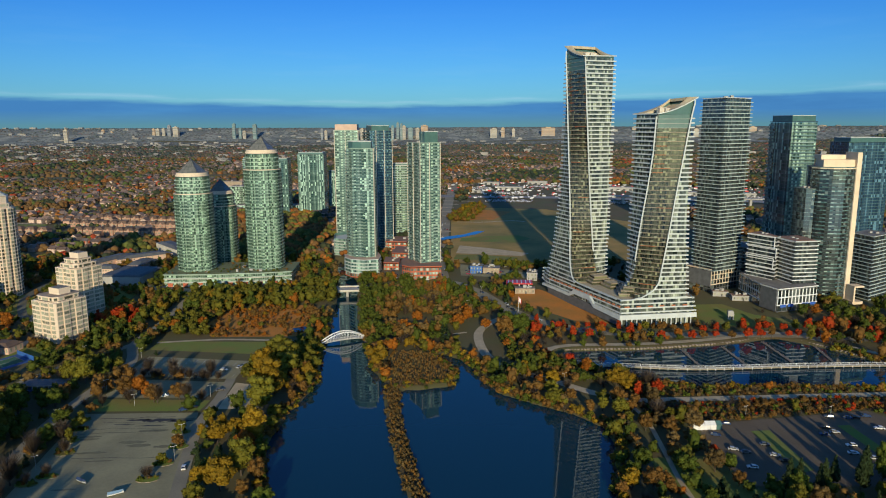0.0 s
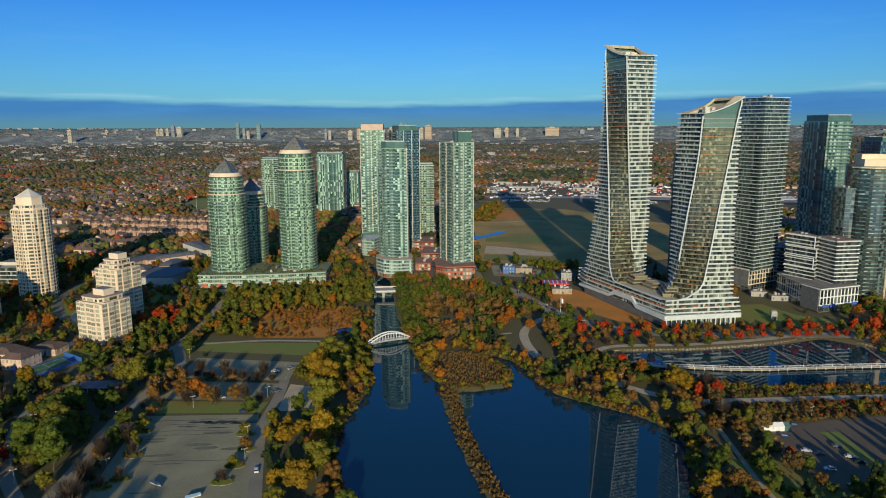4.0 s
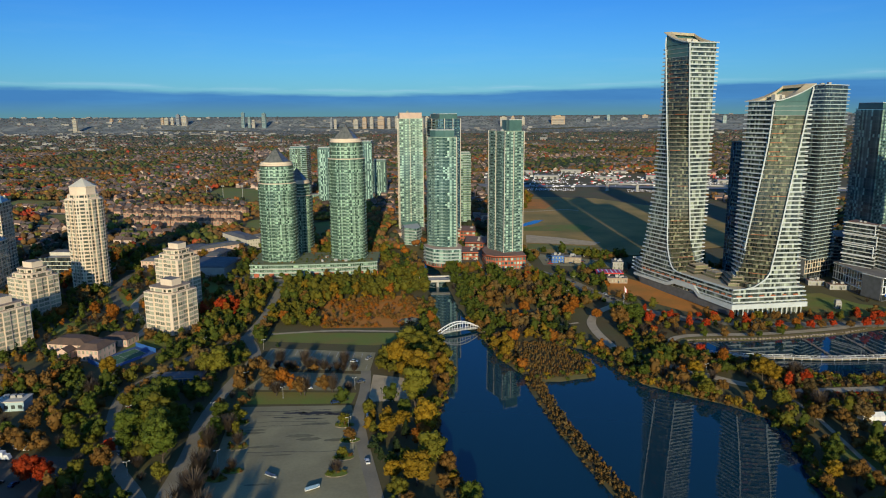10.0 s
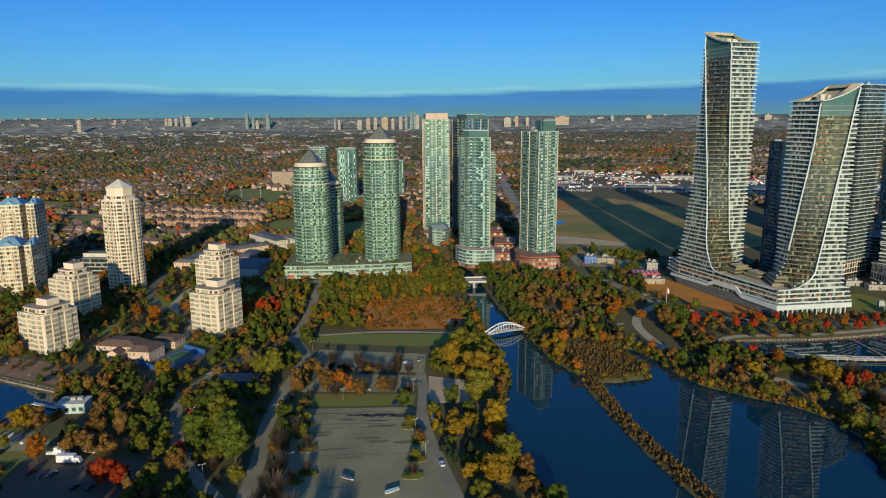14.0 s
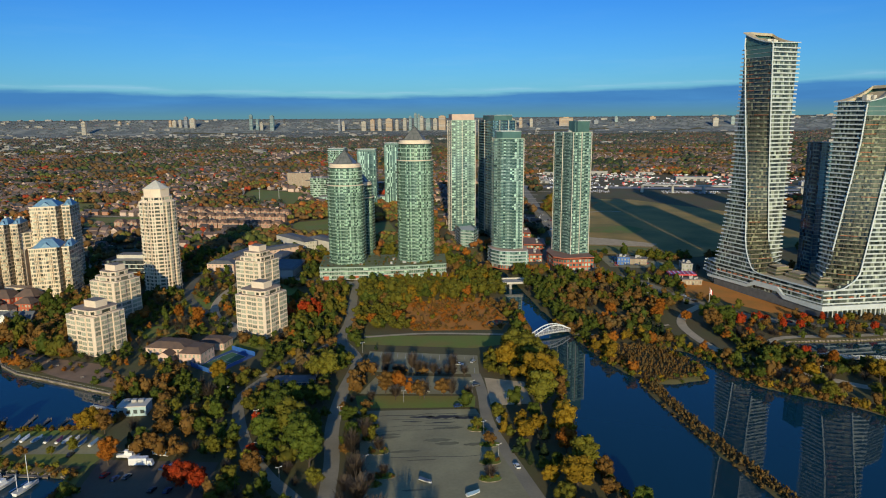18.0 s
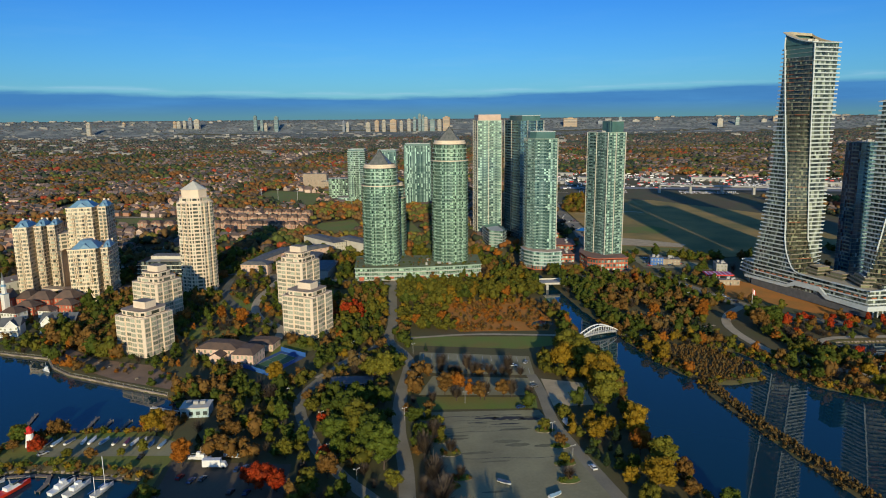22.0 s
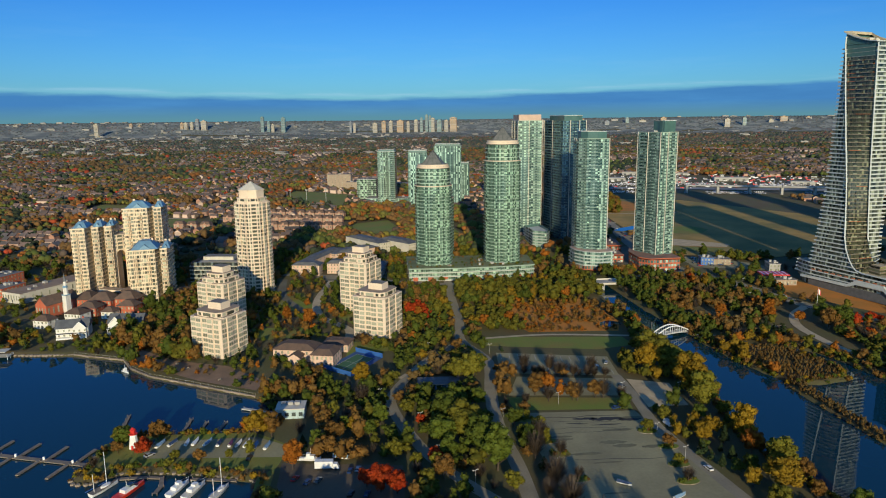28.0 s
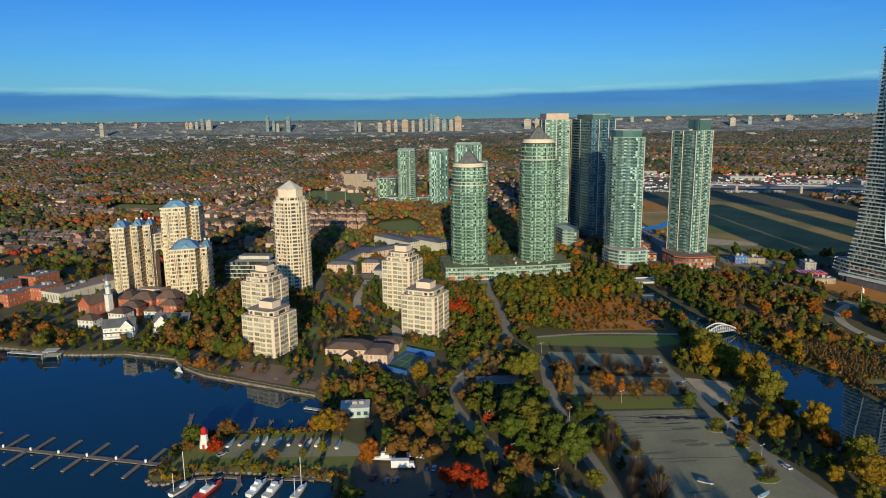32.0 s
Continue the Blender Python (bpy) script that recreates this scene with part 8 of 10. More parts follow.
# canopy of the city beyond, as low domes
def dome():
    n = 5
    a = rg.uniform(0, 6.283) + np.arange(n) * 2 * math.pi / n
    lo, hi = rg.uniform(0.85, 1.15, n), rg.uniform(0.55, 0.8, n)
    v = np.concatenate([np.stack([np.cos(a) * lo, np.sin(a) * lo, np.full(n, 0.0)], 1), np.stack([np.cos(a) * hi, np.sin(a) * hi, rg.uniform(0.65, 0.9, n)], 1), [[rg.uniform(-0.2, 0.2), rg.uniform(-0.2, 0.2), 1.15]]])
    t = [(i, (i + 1) % n, n + i) for i in range(n)] + [((i + 1) % n, n + (i + 1) % n, n + i) for i in range(n)] + [(n + i, n + (i + 1) % n, 2 * n) for i in range(n)]
    return v, np.zeros((0, 4), int), np.array(t)


DOMES = {k: [dome() for _ in range(5)] for k in LEAF}
# a thin bluish haze is put into these leaf colours
DISTANT = {k: material("hazed_distant_" + k, tuple(v * 0.66 + c for v, c in zip(a, (0.020, 0.024, 0.024))), 0.95, tuple(v * 0.66 + c for v, c in zip(b, (0.018, 0.022, 0.024))), 0.02, 0.3, island=0.25, spec=0.05) for k, (a, b) in LEAF.items()}
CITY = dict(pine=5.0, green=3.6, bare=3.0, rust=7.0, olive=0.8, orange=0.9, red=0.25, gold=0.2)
# next band out: more of the blue-grey haze in the base colour
MUTED = {k: material("hazed_faraway_" + k, tuple(v * 0.42 + c for v, c in zip(a, (0.046, 0.055, 0.060))), 0.95, tuple(v * 0.42 + c for v, c in zip(b, (0.040, 0.050, 0.056))), 0.02, 0.3, island=0.2, spec=0.05) for k, (a, b) in LEAF.items()}
# farthest band: painted haze makes up most of this colour
BACKDROP = {k: material("hazed_woods_" + k, tuple(v * 0.2 + c for v, c in zip(a, (0.100, 0.116, 0.122))), 0.95, tuple(v * 0.2 + c for v, c in zip(b, (0.090, 0.106, 0.114))), 0.02, 0.3, island=0.15, spec=0.0) for k, (a, b) in LEAF.items()}
# the last ridge before the horizon, a plain backdrop with blue-grey haze painted in
HAZY = material("hazed_ridge", (0.30, 0.31, 0.28), 0.95, (0.17, 0.19, 0.19), 0.014, 0.05, spec=0.0, mixes=(0.42, 0.58))
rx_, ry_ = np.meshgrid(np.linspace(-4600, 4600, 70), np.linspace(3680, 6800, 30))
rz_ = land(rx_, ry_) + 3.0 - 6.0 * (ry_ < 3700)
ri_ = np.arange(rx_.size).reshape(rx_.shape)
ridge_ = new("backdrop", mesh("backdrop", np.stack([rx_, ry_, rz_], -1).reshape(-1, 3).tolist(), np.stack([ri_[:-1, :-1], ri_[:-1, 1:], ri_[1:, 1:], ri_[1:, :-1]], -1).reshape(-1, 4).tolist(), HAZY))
tagged(ridge_, "far wooded ridge at the horizon, blue-grey haze put into its colour", "ridge", kind="structure")
FLATTER = {k: [(v * (1, 1, 0.45), q, t) for v, q, t in d] for k, d in DOMES.items()}
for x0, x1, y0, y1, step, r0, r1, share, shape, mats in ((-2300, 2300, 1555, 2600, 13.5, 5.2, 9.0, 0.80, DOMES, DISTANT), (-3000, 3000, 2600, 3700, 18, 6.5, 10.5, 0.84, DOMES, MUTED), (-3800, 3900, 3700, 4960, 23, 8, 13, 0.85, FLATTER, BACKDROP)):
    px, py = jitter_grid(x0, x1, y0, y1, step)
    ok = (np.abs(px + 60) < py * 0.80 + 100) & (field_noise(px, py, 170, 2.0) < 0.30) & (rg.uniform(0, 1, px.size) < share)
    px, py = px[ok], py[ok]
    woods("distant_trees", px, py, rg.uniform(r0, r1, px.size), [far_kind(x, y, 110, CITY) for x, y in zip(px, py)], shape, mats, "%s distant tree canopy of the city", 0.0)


# ---- houses of the suburb ----
HOUSE_WALL = material("house_walls", (0.50, 0.37, 0.29), 0.85, (0.34, 0.18, 0.12), 0.02, 1.0, island=0.35, mixes=(0.45, 0.55))
HOUSE_ROOF = material("house_roofs", (0.17, 0.115, 0.095), 0.9, (0.085, 0.075, 0.075), 0.02, 1.0, island=0.4, mixes=(0.45, 0.55))
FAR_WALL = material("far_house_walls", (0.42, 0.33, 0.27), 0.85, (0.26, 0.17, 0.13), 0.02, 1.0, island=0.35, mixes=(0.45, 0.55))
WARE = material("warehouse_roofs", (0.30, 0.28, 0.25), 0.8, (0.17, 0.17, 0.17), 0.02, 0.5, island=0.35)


def house_rows(name, pts, label, scale=1.0, seed=3, mats=None):
    """Gabled houses, joined."""
    r = random.Random(seed)
    sh = Shape()
    for x, y in pts:
        w, d, h = r.uniform(6.5, 9) * scale, r.uniform(7, 11) * scale, r.uniform(4, 6)
        t = r.choice([0, 90, 90, 90]) + r.uniform(-6, 6) - 16
        z = float(land(x, y))
        p = rect(x, y, w, d, t)
        for i in range(4):
            j = (i + 1) % 4
            sh.face([(*p[i], z - 1), (*p[j], z - 1), (*p[j], z + h), (*p[i], z + h)], 0)
        g = grow(p, 0.5)
        m0, m1 = Vector(g[0]).lerp(Vector(g[1]), 0.5), Vector(g[3]).lerp(Vector(g[2]), 0.5)
        hh = h + w * 0.36
        sh.face([(*g[0], z + h - 0.2), (*m0, z + hh), (*m1, z + hh), (*g[3], z + h - 0.2)][::-1], 1)
        sh.face([(*g[1], z + h - 0.2), (*m0, z + hh), (*m1, z + hh), (*g[2], z + h - 0.2)], 1)
        sh.face([(*p[0], z + h), (*p[1], z + h), (*m0, z + hh - 0.2)], 0)
        sh.face([(*p[2], z + h), (*p[3], z + h), (*m1, z + hh - 0.2)], 0)
    return tagged(new(name, sh.to(name, mats or [HOUSE_WALL, HOUSE_ROOF])), label, "houses", kind="stuff")


def street_rows(x0, x1, y0, y1, gap, share, wide=0.82):
    """Sites on both sides of the streets."""
    out = []
    r = random.Random(31)
    for row in range(-60, 120):
        for side in (-1, 1):
            a = -3200
            while a < 3200:
                a += gap * r.uniform(0.9, 1.25)
                c = row * ROW - 1e5 % ROW + ROW / 2 + side * (12.5 + r.uniform(-1.2, 1.2))
                x, y = a * SC - c * SS, a * SS + c * SC
                if x0 < x < x1 and y0 < y < y1 and abs(x + 60) < y * wide + 120 and r.random() < share:
                    out.append((x, y))
    return np.array(out)


hs = street_rows(-1100, 1150, 760, 1560, 12.0, 0.66)
hx, hy = hs[:, 0], hs[:, 1]
ok = free(hx, hy, 3.0) & suburb(hx, hy) & ~grove(hx, hy) & (signed(hx, hy, SLOPE) > 4)
house_rows("suburb_houses", list(zip(hx[ok], hy[ok])), "rows of small brown-roofed suburban houses among trees", 1.0, 3)
# the streets between them
sh = Shape()
for row in range(-60, 120):
    c = row * ROW - 1e5 % ROW + ROW / 2
    for a in np.arange(-1500, 1500, 20):
        q = [(u * SC - v * SS, u * SS + v * SC) for u, v in ((a, c - 3.2), (a + 20, c - 3.2), (a + 20, c + 3.2), (a, c + 3.2))]
        x, y = q[0]
        if 760 < y < 1560 and abs(x + 60) < y * 0.8 + 100 and suburb(np.array([x]), np.array([y]))[0] and not grove([x], [y])[0] and signed(np.array([x]), np.array([y]), SLOPE)[0] > 4:
            sh.face([(*p_, float(land(*p_)) + 0.3) for p_ in q])
tagged(new("street", sh.to("street", PATH)), "pale residential streets between rows of houses", "road", kind="structure")
hs = street_rows(-2300, 2300, 1560, 3400, 18, 0.75, 0.8)
hx, hy = hs[:, 0], hs[:, 1]
ok = field_noise(hx, hy, 210, 5.0) > -0.05
ok &= rg.uniform(0, 1, hx.size) < np.where(hy > 2500, 0.3, 0.75)
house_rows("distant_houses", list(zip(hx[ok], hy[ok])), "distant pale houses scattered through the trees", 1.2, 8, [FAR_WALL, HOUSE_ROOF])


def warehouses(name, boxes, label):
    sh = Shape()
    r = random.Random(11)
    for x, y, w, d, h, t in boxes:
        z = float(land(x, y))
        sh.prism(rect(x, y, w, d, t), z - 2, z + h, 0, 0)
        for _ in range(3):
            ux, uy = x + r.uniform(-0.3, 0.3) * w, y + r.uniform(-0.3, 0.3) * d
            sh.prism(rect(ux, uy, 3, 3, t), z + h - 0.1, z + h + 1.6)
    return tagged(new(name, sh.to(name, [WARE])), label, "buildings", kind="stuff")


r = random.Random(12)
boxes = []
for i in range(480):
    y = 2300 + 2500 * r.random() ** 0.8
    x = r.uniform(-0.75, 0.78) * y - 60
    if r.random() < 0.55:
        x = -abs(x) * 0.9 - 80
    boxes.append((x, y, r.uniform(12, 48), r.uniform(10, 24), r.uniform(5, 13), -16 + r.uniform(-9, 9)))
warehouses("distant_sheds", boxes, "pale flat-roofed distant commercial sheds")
for x, y, w, d, h, lab in ((250, 1380, 70, 40, 8, "white flat-roofed retail shed beyond the expressway"), (360, 1340, 60, 30, 7, "pale grey warehouse beside the expressway"), (470, 1330, 90, 40, 9, "long white warehouse beyond the field"),
                           (560, 1240, 60, 34, 7, "beige low commercial building by the field"), (640, 1200, 70, 30, 8, "white low industrial shed"), (760, 1120, 80, 36, 8, "pale industrial shed with flat roof"),
                           (230, 1500, 50, 30, 7, "grey commercial block among parked cars"), (330, 1490, 60, 30, 9, "beige commercial block by parked cars"), (430, 1470, 46, 30, 6, "low retail building with a dull green roof"), (170, 1330, 40, 26, 6, "small pale shop building by the avenue")):
    w, d, h = w * 0.7, d * 0.7, h * 0.75
    root = thing("warehouse", lab, "warehouse", (x, y, float(land(x, y))), -18)
    sh = Shape()
    sh.prism(rect(0, 0, w, d), -2, h, 0, 1)
    part("body", sh.to("body", [CONCRETE, WARE]), None, root)
    block(root, "parapet", rect(0, -d / 2 - 0.1, w + 0.4, 0.4), h - 0.2, h + 0.8, [CONCRETE])
    for k in range(int(w / 12)):
        block(root, "loading_door", rect(-w / 2 + 6 + k * 12, -d / 2 - 0.15, 5, 0.3), 0, 4, [DARK_METAL])

# rows of parked cars round the sheds beyond the field
PARKED = material("parked_car_paint", (0.55, 0.55, 0.56), 0.35, (0.12, 0.10, 0.10), 0.3, 1.0, island=0.45, mixes=(0.48, 0.52))
sh = Shape()
r = random.Random(77)
for x0, y0, nx_, ny_ in ((170, 1175, 26, 4), (330, 1130, 30, 4), (480, 1085, 24, 4), (200, 1290, 22, 5), (340, 1275, 24, 4), (480, 1225, 28, 4), (620, 1150, 26, 5), (150, 1400, 20, 4), (300, 1420, 24, 4), (60, 1180, 8, 4)):
    for i in range(nx_):
        for k in range(ny_):
            if r.random() < 0.3:
                continue
            u, v = i * 3.1, k * 9.0
            x, y = x0 + u * SC - v * SS, y0 + u * SS + v * SC
            z = float(land(x, y)) + 0.55
            p = rect(x, y, 1.9, 4.6, -16 + r.uniform(-3, 3))
            sh.prism(p, z, z + 0.75, 0, None, None, False)
            c = rect(x, y - 0.2, 1.6, 2.5, -16)
            sh.prism(c, z + 0.75, z + 1.35, 0, None, None, False)
tagged(new("far_parked_cars", sh.to("far_parked_cars", PARKED)), "many parked cars in the lots beyond the vacant field", "parked cars", kind="stuff")

# far apartment towers on the skyline
SKY = glass("distant_windows", (0.10, 0.12, 0.14), (0.34, 0.34, 0.32), 0.5, 0.3, 1.5)


def skyline(x, y, w, top, mat, label):
    z0 = float(land(x, y))
    root = thing("distant_tower", label, "tower", (x, y, z0), -14, "distant skyline towers")
    p = rect(0, 0, w, w * 0.6)
    block(root, "body", p, -2, top - z0, [mat, ROOF_GRAVEL], "", None, 1)
    block(root, "plant_room", rect(0, 0, w * 0.4, w * 0.3), top - z0, top - z0 + 5, [mat])
    n = max(2, int((top - z0) / 7))
    sh = Shape()
    for k in range(n):
        z = 1 + k * (top - z0 - 2) / n
        sh.face([(-w * 0.46, -w * 0.3 - 0.4, z), (w * 0.46, -w * 0.3 - 0.4, z), (w * 0.46, -w * 0.3 - 0.4, z + 3), (-w * 0.46, -w * 0.3 - 0.4, z + 3)])
    tagged(part("window_strip", sh.to("window_strip", SKY), None, root), kind="stuff")


D_PALE = material("distant_pale_wall", (0.44, 0.38, 0.29), 0.85, (0.36, 0.32, 0.26), 0.02, 0.3)
D_TEAL = material("distant_teal_wall", (0.16, 0.25, 0.25), 0.5, (0.12, 0.2, 0.21), 0.02, 0.3)
D_BROWN = material("distant_tan_wall", (0.48, 0.33, 0.20), 0.85, (0.4, 0.28, 0.18), 0.02, 0.3)
D_GREY = material("distant_grey_wall", (0.20, 0.22, 0.26), 0.8, (0.16, 0.18, 0.21), 0.02, 0.3)
# x at 4500 m, width, top height, wall
for u, w, top, m in ((-953, 28, 146, 1), (-915, 24, 118, 1), (-890, 26, 112, 0), (-824, 34, 138, 1), (-1420, 34, 124, 0), (-1385, 26, 120, 0), (-1350, 30, 134, 3), (-1310, 46, 128, 0), (-1445, 24, 112, 2),
                      (-405, 20, 116, 3), (-380, 24, 112, 0), (-250, 40, 112, 0), (-195, 36, 122, 2), (-150, 30, 116, 0), (-90, 56, 112, 2), (-40, 26, 118, 0), (10, 30, 124, 0), (45, 24, 130, 1), (78, 24, 148, 1),
                      (100, 22, 140, 1), (118, 30, 126, 0), (160, 40, 120, 1), (205, 34, 124, 0), (250, 60, 128, 2), (1395, 28, 120, 1), (1060, 120, 112, 2), (2260, 60, 122, 2), (2180, 40, 112, 0), (1640, 50, 118, 2),
                      (1900, 44, 116, 0), (-1700, 26, 112, 2), (-1750, 26, 111, 2), (-1820, 34, 112, 0), (-2560, 50, 138, 0), (-2620, 40, 124, 1), (-2480, 36, 122, 3), (-2420, 50, 110, 0), (700, 60, 108, 0),
                      (760, 30, 112, 2), (830, 26, 110, 0), (1260, 40, 108, 3), (1500, 60, 112, 0), (2420, 50, 118, 2), (2520, 60, 120, 0), (2640, 70, 122, 2), (2720, 60, 120, 2), (2820, 70, 124, 0), (2010, 30, 126, 1)):
    lab = ("pale distant apartment tower on the horizon", "teal glass tower far off on the horizon", "tan distant apartment slab on the horizon", "grey distant office tower on the horizon")[m]
    w, top = w * 0.72, top + math.sin(u * 12.9) * 8
    skyline(u, 4500 if abs(u) < 1800 else 4150, w, top, (D_PALE, D_TEAL, D_BROWN, D_GREY)[m], lab)


# ---- bridges and waterside ----
def zland(x, y):
    return float(land(x, y))


def footbridge(a, b, z, rise, width=4.0):
    root = thing("footbridge", "white steel arched footbridge over the creek", "footbridge", (0, 0, 0))
    a, b = Vector((*a, z)), Vector((*b, z))
    d = (b - a).normalized()
    s = Vector((d.y, -d.x, 0)) * width / 2
    n = 16
    sh = Shape()
    for i in range(n):
        p, q = a.lerp(b, i / n), a.lerp(b, (i + 1) / n)
        c0, c1 = Vector((0, 0, 0.9 * math.sin(math.pi * i / n))), Vector((0, 0, 0.9 * math.sin(math.pi * (i + 1) / n)))
        sh.face([p - s + c0, q - s + c1, q + s + c1, p + s + c0])
        for e in (s, -s):
            o = Vector((0, 0, 0.5))
            f = [p + e + c0 - o, q + e + c1 - o, q + e + c1, p + e + c0]
            sh.face(f if e is s else f[::-1])
    part("deck", sh.to("deck", CONCRETE), None, root, "grey concrete deck")
    for e in (s, -s):
        sh = Shape()
        arc = [a.lerp(b, i / n) + e + Vector((0, 0, 0.3 + rise * math.sin(math.pi * i / n))) for i in range(n + 1)]
        # one bent box section
        side = d.cross(Vector((0, 0, 1))) * 0.25
        rib = bmesh.new()
        secs = [[rib.verts.new(q + side * u + Vector((0, 0, w))) for u, w in ((-1, -0.3), (1, -0.3), (1, 0.3), (-1, 0.3))] for q in arc]
        for s0, s1 in zip(secs, secs[1:]):
            for i in range(4):
                rib.faces.new((s0[i], s0[(i + 1) % 4], s1[(i + 1) % 4], s1[i]))
        rib.faces.new(secs[0][::-1]), rib.faces.new(secs[-1])
        bmesh.ops.recalc_face_normals(rib, faces=rib.faces)
        part("arch", rib, PAINT_WHITE, root, "white arch rib")
        for i in range(1, n):
            sh = Shape()
            f = a.lerp(b, i / n) + e + Vector((0, 0, 0.9 * math.sin(math.pi * i / n)))
            sh.beam(f, arc[i], 0.2)
            part("hanger", sh.to("hanger", PAINT_WHITE), None, root)
        sh = Shape()
        sh.beam(a + e + Vector((0, 0, 1.1)), b + e + Vector((0, 0, 1.1)), 0.12)
        part("handrail", sh.to("handrail", PAINT_WHITE), None, root)
    for p in (a, b):
        sh = Shape()
        sh.box(p.x - 1.6, p.x + 1.6, p.y - 3, p.y + 3, -1.0, z - 0.1)
        part("abutment", sh.to("abutment", CONCRETE), None, root)


footbridge((-44, 432), (-15.5, 443), 1.7, 5.2)

root = thing("road_bridge", "pale concrete road bridge over the creek", "bridge", (-34, 566, 0))
block(root, "deck", [(-16, -8), (16, -7.2), (16, 8), (-16, 8)], 4.2, 5.0, [CONCRETE])
for y in (-7.8, 7.8):
    block(root, "parapet", [(-16, y - 0.25), (16, y - 0.25), (16, y + 0.25), (-16, y + 0.25)], 5.0, 6.1, [PALE_STONE])
block(root, "pier", [(-1, -7), (1, -7), (1, 7), (-1, 7)], -2, 4.2, [CONCRETE])
for x in (-15, 15):
    block(root, "abutment", [(x - 2, -8), (x + 2, -8), (x + 2, 8), (x - 2, 8)], -2, 4.2, [CONCRETE])


def plank_walk(name, label, pts, width, z, mat, category, rails=False, posts=8.0, rail_mat=PAINT_WHITE):
    """A raised deck on posts along a line."""
    root = thing(name, label, category, (0, 0, 0))
    c = curve(pts, 5.0)
    sh, run = Shape(), 0.0
    side = []
    for i, q in enumerate(c):
        d = (c[min(i + 1, len(c) - 1)] - c[max(i - 1, 0)]).normalized()
        side.append((q - Vector((d.y, -d.x)) * width / 2, q + Vector((d.y, -d.x)) * width / 2))
    for (a, b), (e, f) in zip(side, side[1:]):
        sh.face([(*a, z), (*b, z), (*f, z), (*e, z)])
        sh.face([(*b, z - 0.35), (*f, z - 0.35), (*f, z), (*b, z)]), sh.face([(*e, z - 0.35), (*a, z - 0.35), (*a, z), (*e, z)])
    part("deck", sh.to("deck", mat), None, root)
    for i in range(0, len(c), max(1, int(posts / 5))):
        for q in side[i]:
            ps = Shape()
            ps.prism(ring(q.x, q.y, 0.16, 6), -1.5, z + (1.1 if rails else 0.5))
            part("post", ps.to("post", rail_mat if rails else WOOD), None, root)
    if rails:
        for k in (0, 1):
            rs = Shape()
            for s0, s1 in zip(side, side[1:]):
                rs.beam((*s0[k], z + 1.05), (*s1[k], z + 1.05), 0.14), rs.beam((*s0[k], z + 0.55), (*s1[k], z + 0.55), 0.08)
            part("rail", rs.to("rail", rail_mat), None, root)
    return root


plank_walk("boardwalk", "white-railed timber boardwalk across the basin", [(99, 386), (125, 377), (151, 371), (178, 366), (232, 365), (290, 362), (345, 352)], 3.2, 1.0, PATH, "boardwalk", True, 5.0)
for a, b in (((183, 402), (181, 368)), ((211, 404), (209, 368)), ((242, 412), (238, 366)), ((270, 400), (262, 366))):
    plank_walk("pier", "narrow dark floating pier in the basin", [a, b], 1.6, 0.5, WOOD, "pier", False, 8.0)
# stone edge of the basin and the lake wall
def stone_edge(name, label, pts, z, w, seed):
    root = thing(name, label, "stone edge", (0, 0, 0), kind="structure")
    c = curve(pts, 2.2)
    r_ = random.Random(seed)
    proto = []
    for k in range(5):
        sh = Shape()
        p = [(x * r_.uniform(0.8, 1.1), y * r_.uniform(0.8, 1.1)) for x, y in ring(0, 0, 0.62 * w, 7)]
        sh.prism(p, -0.9, 0.25, 0, None, [(x * 0.7, y * 0.7) for x, y in p])
        proto.append(sh.to("stone", STONE))
    n = 0
    for q in c:
        if n > 280:
            break
        s = part("stone", proto[r_.randrange(5)], None, root)
        s.location, s.rotation_euler = (q.x + r_.uniform(-0.3, 0.3), q.y + r_.uniform(-0.3, 0.3), z + r_.uniform(-0.15, 0.15)), (0, 0, r_.uniform(0, 6.28))
        n += 1


stone_edge("basin_edge", "pale boulder edging round the basin", [(96, 398), (110, 407), (163, 405.5), (215, 411.5), (254, 420.5), (272, 404), (293, 367), (320, 345)], 0.9, 2.0, 1)
stone_edge("lake_edge", "boulder shore along the lake lawn", [(-520, 467), (-481, 466), (-436, 448), (-394, 443), (-376, 436)], 0.7, 2.4, 2)
stone_edge("spit_edge", "boulder shore round the lighthouse spit", [(-273, 326.5), (-301, 327.5), (-316, 327.5), (-329, 321.5), (-333.5, 306), (-335, 290), (-328, 286), (-319, 293), (-301, 292.4), (-278, 287.4), (-263, 282.4)], 0.4, 2.0, 3)
sh = Shape()
corners = [Vector(q) for q in ((-398, 443), (-364.5, 430), (-355.5, 415), (-340.4, 401), (-277.4, 366))]
c = [p.lerp(q, k / n) for p, q in zip(corners, corners[1:]) for n in [int((q - p).length / 5)] for k in range(n)] + [corners[-1]]
for p, q in zip(c, c[1:]):
    sh.beam((p.x, p.y, 0.3), (q.x, q.y, 0.3), 0.8, 1.9)
tagged(new("seawall", sh.to("seawall", STONE)), "brown stone seawall along the promenade", "seawall", kind="structure")
root = thing("railing", "long metal railing on the seawall", "railing", (0, 0, 0))
sh = Shape()
for p, q in zip(c, c[1:]):
    sh.beam((p.x, p.y, 2.4), (q.x, q.y, 2.4), 0.07)
part("rail", sh.to("rail", CONCRETE), None, root)
for q in c[::1]:
    sh = Shape()
    sh.prism(ring(q.x, q.y, 0.06, 6), 1.2, 2.42)
    part("post", sh.to("post", CONCRETE), None, root)
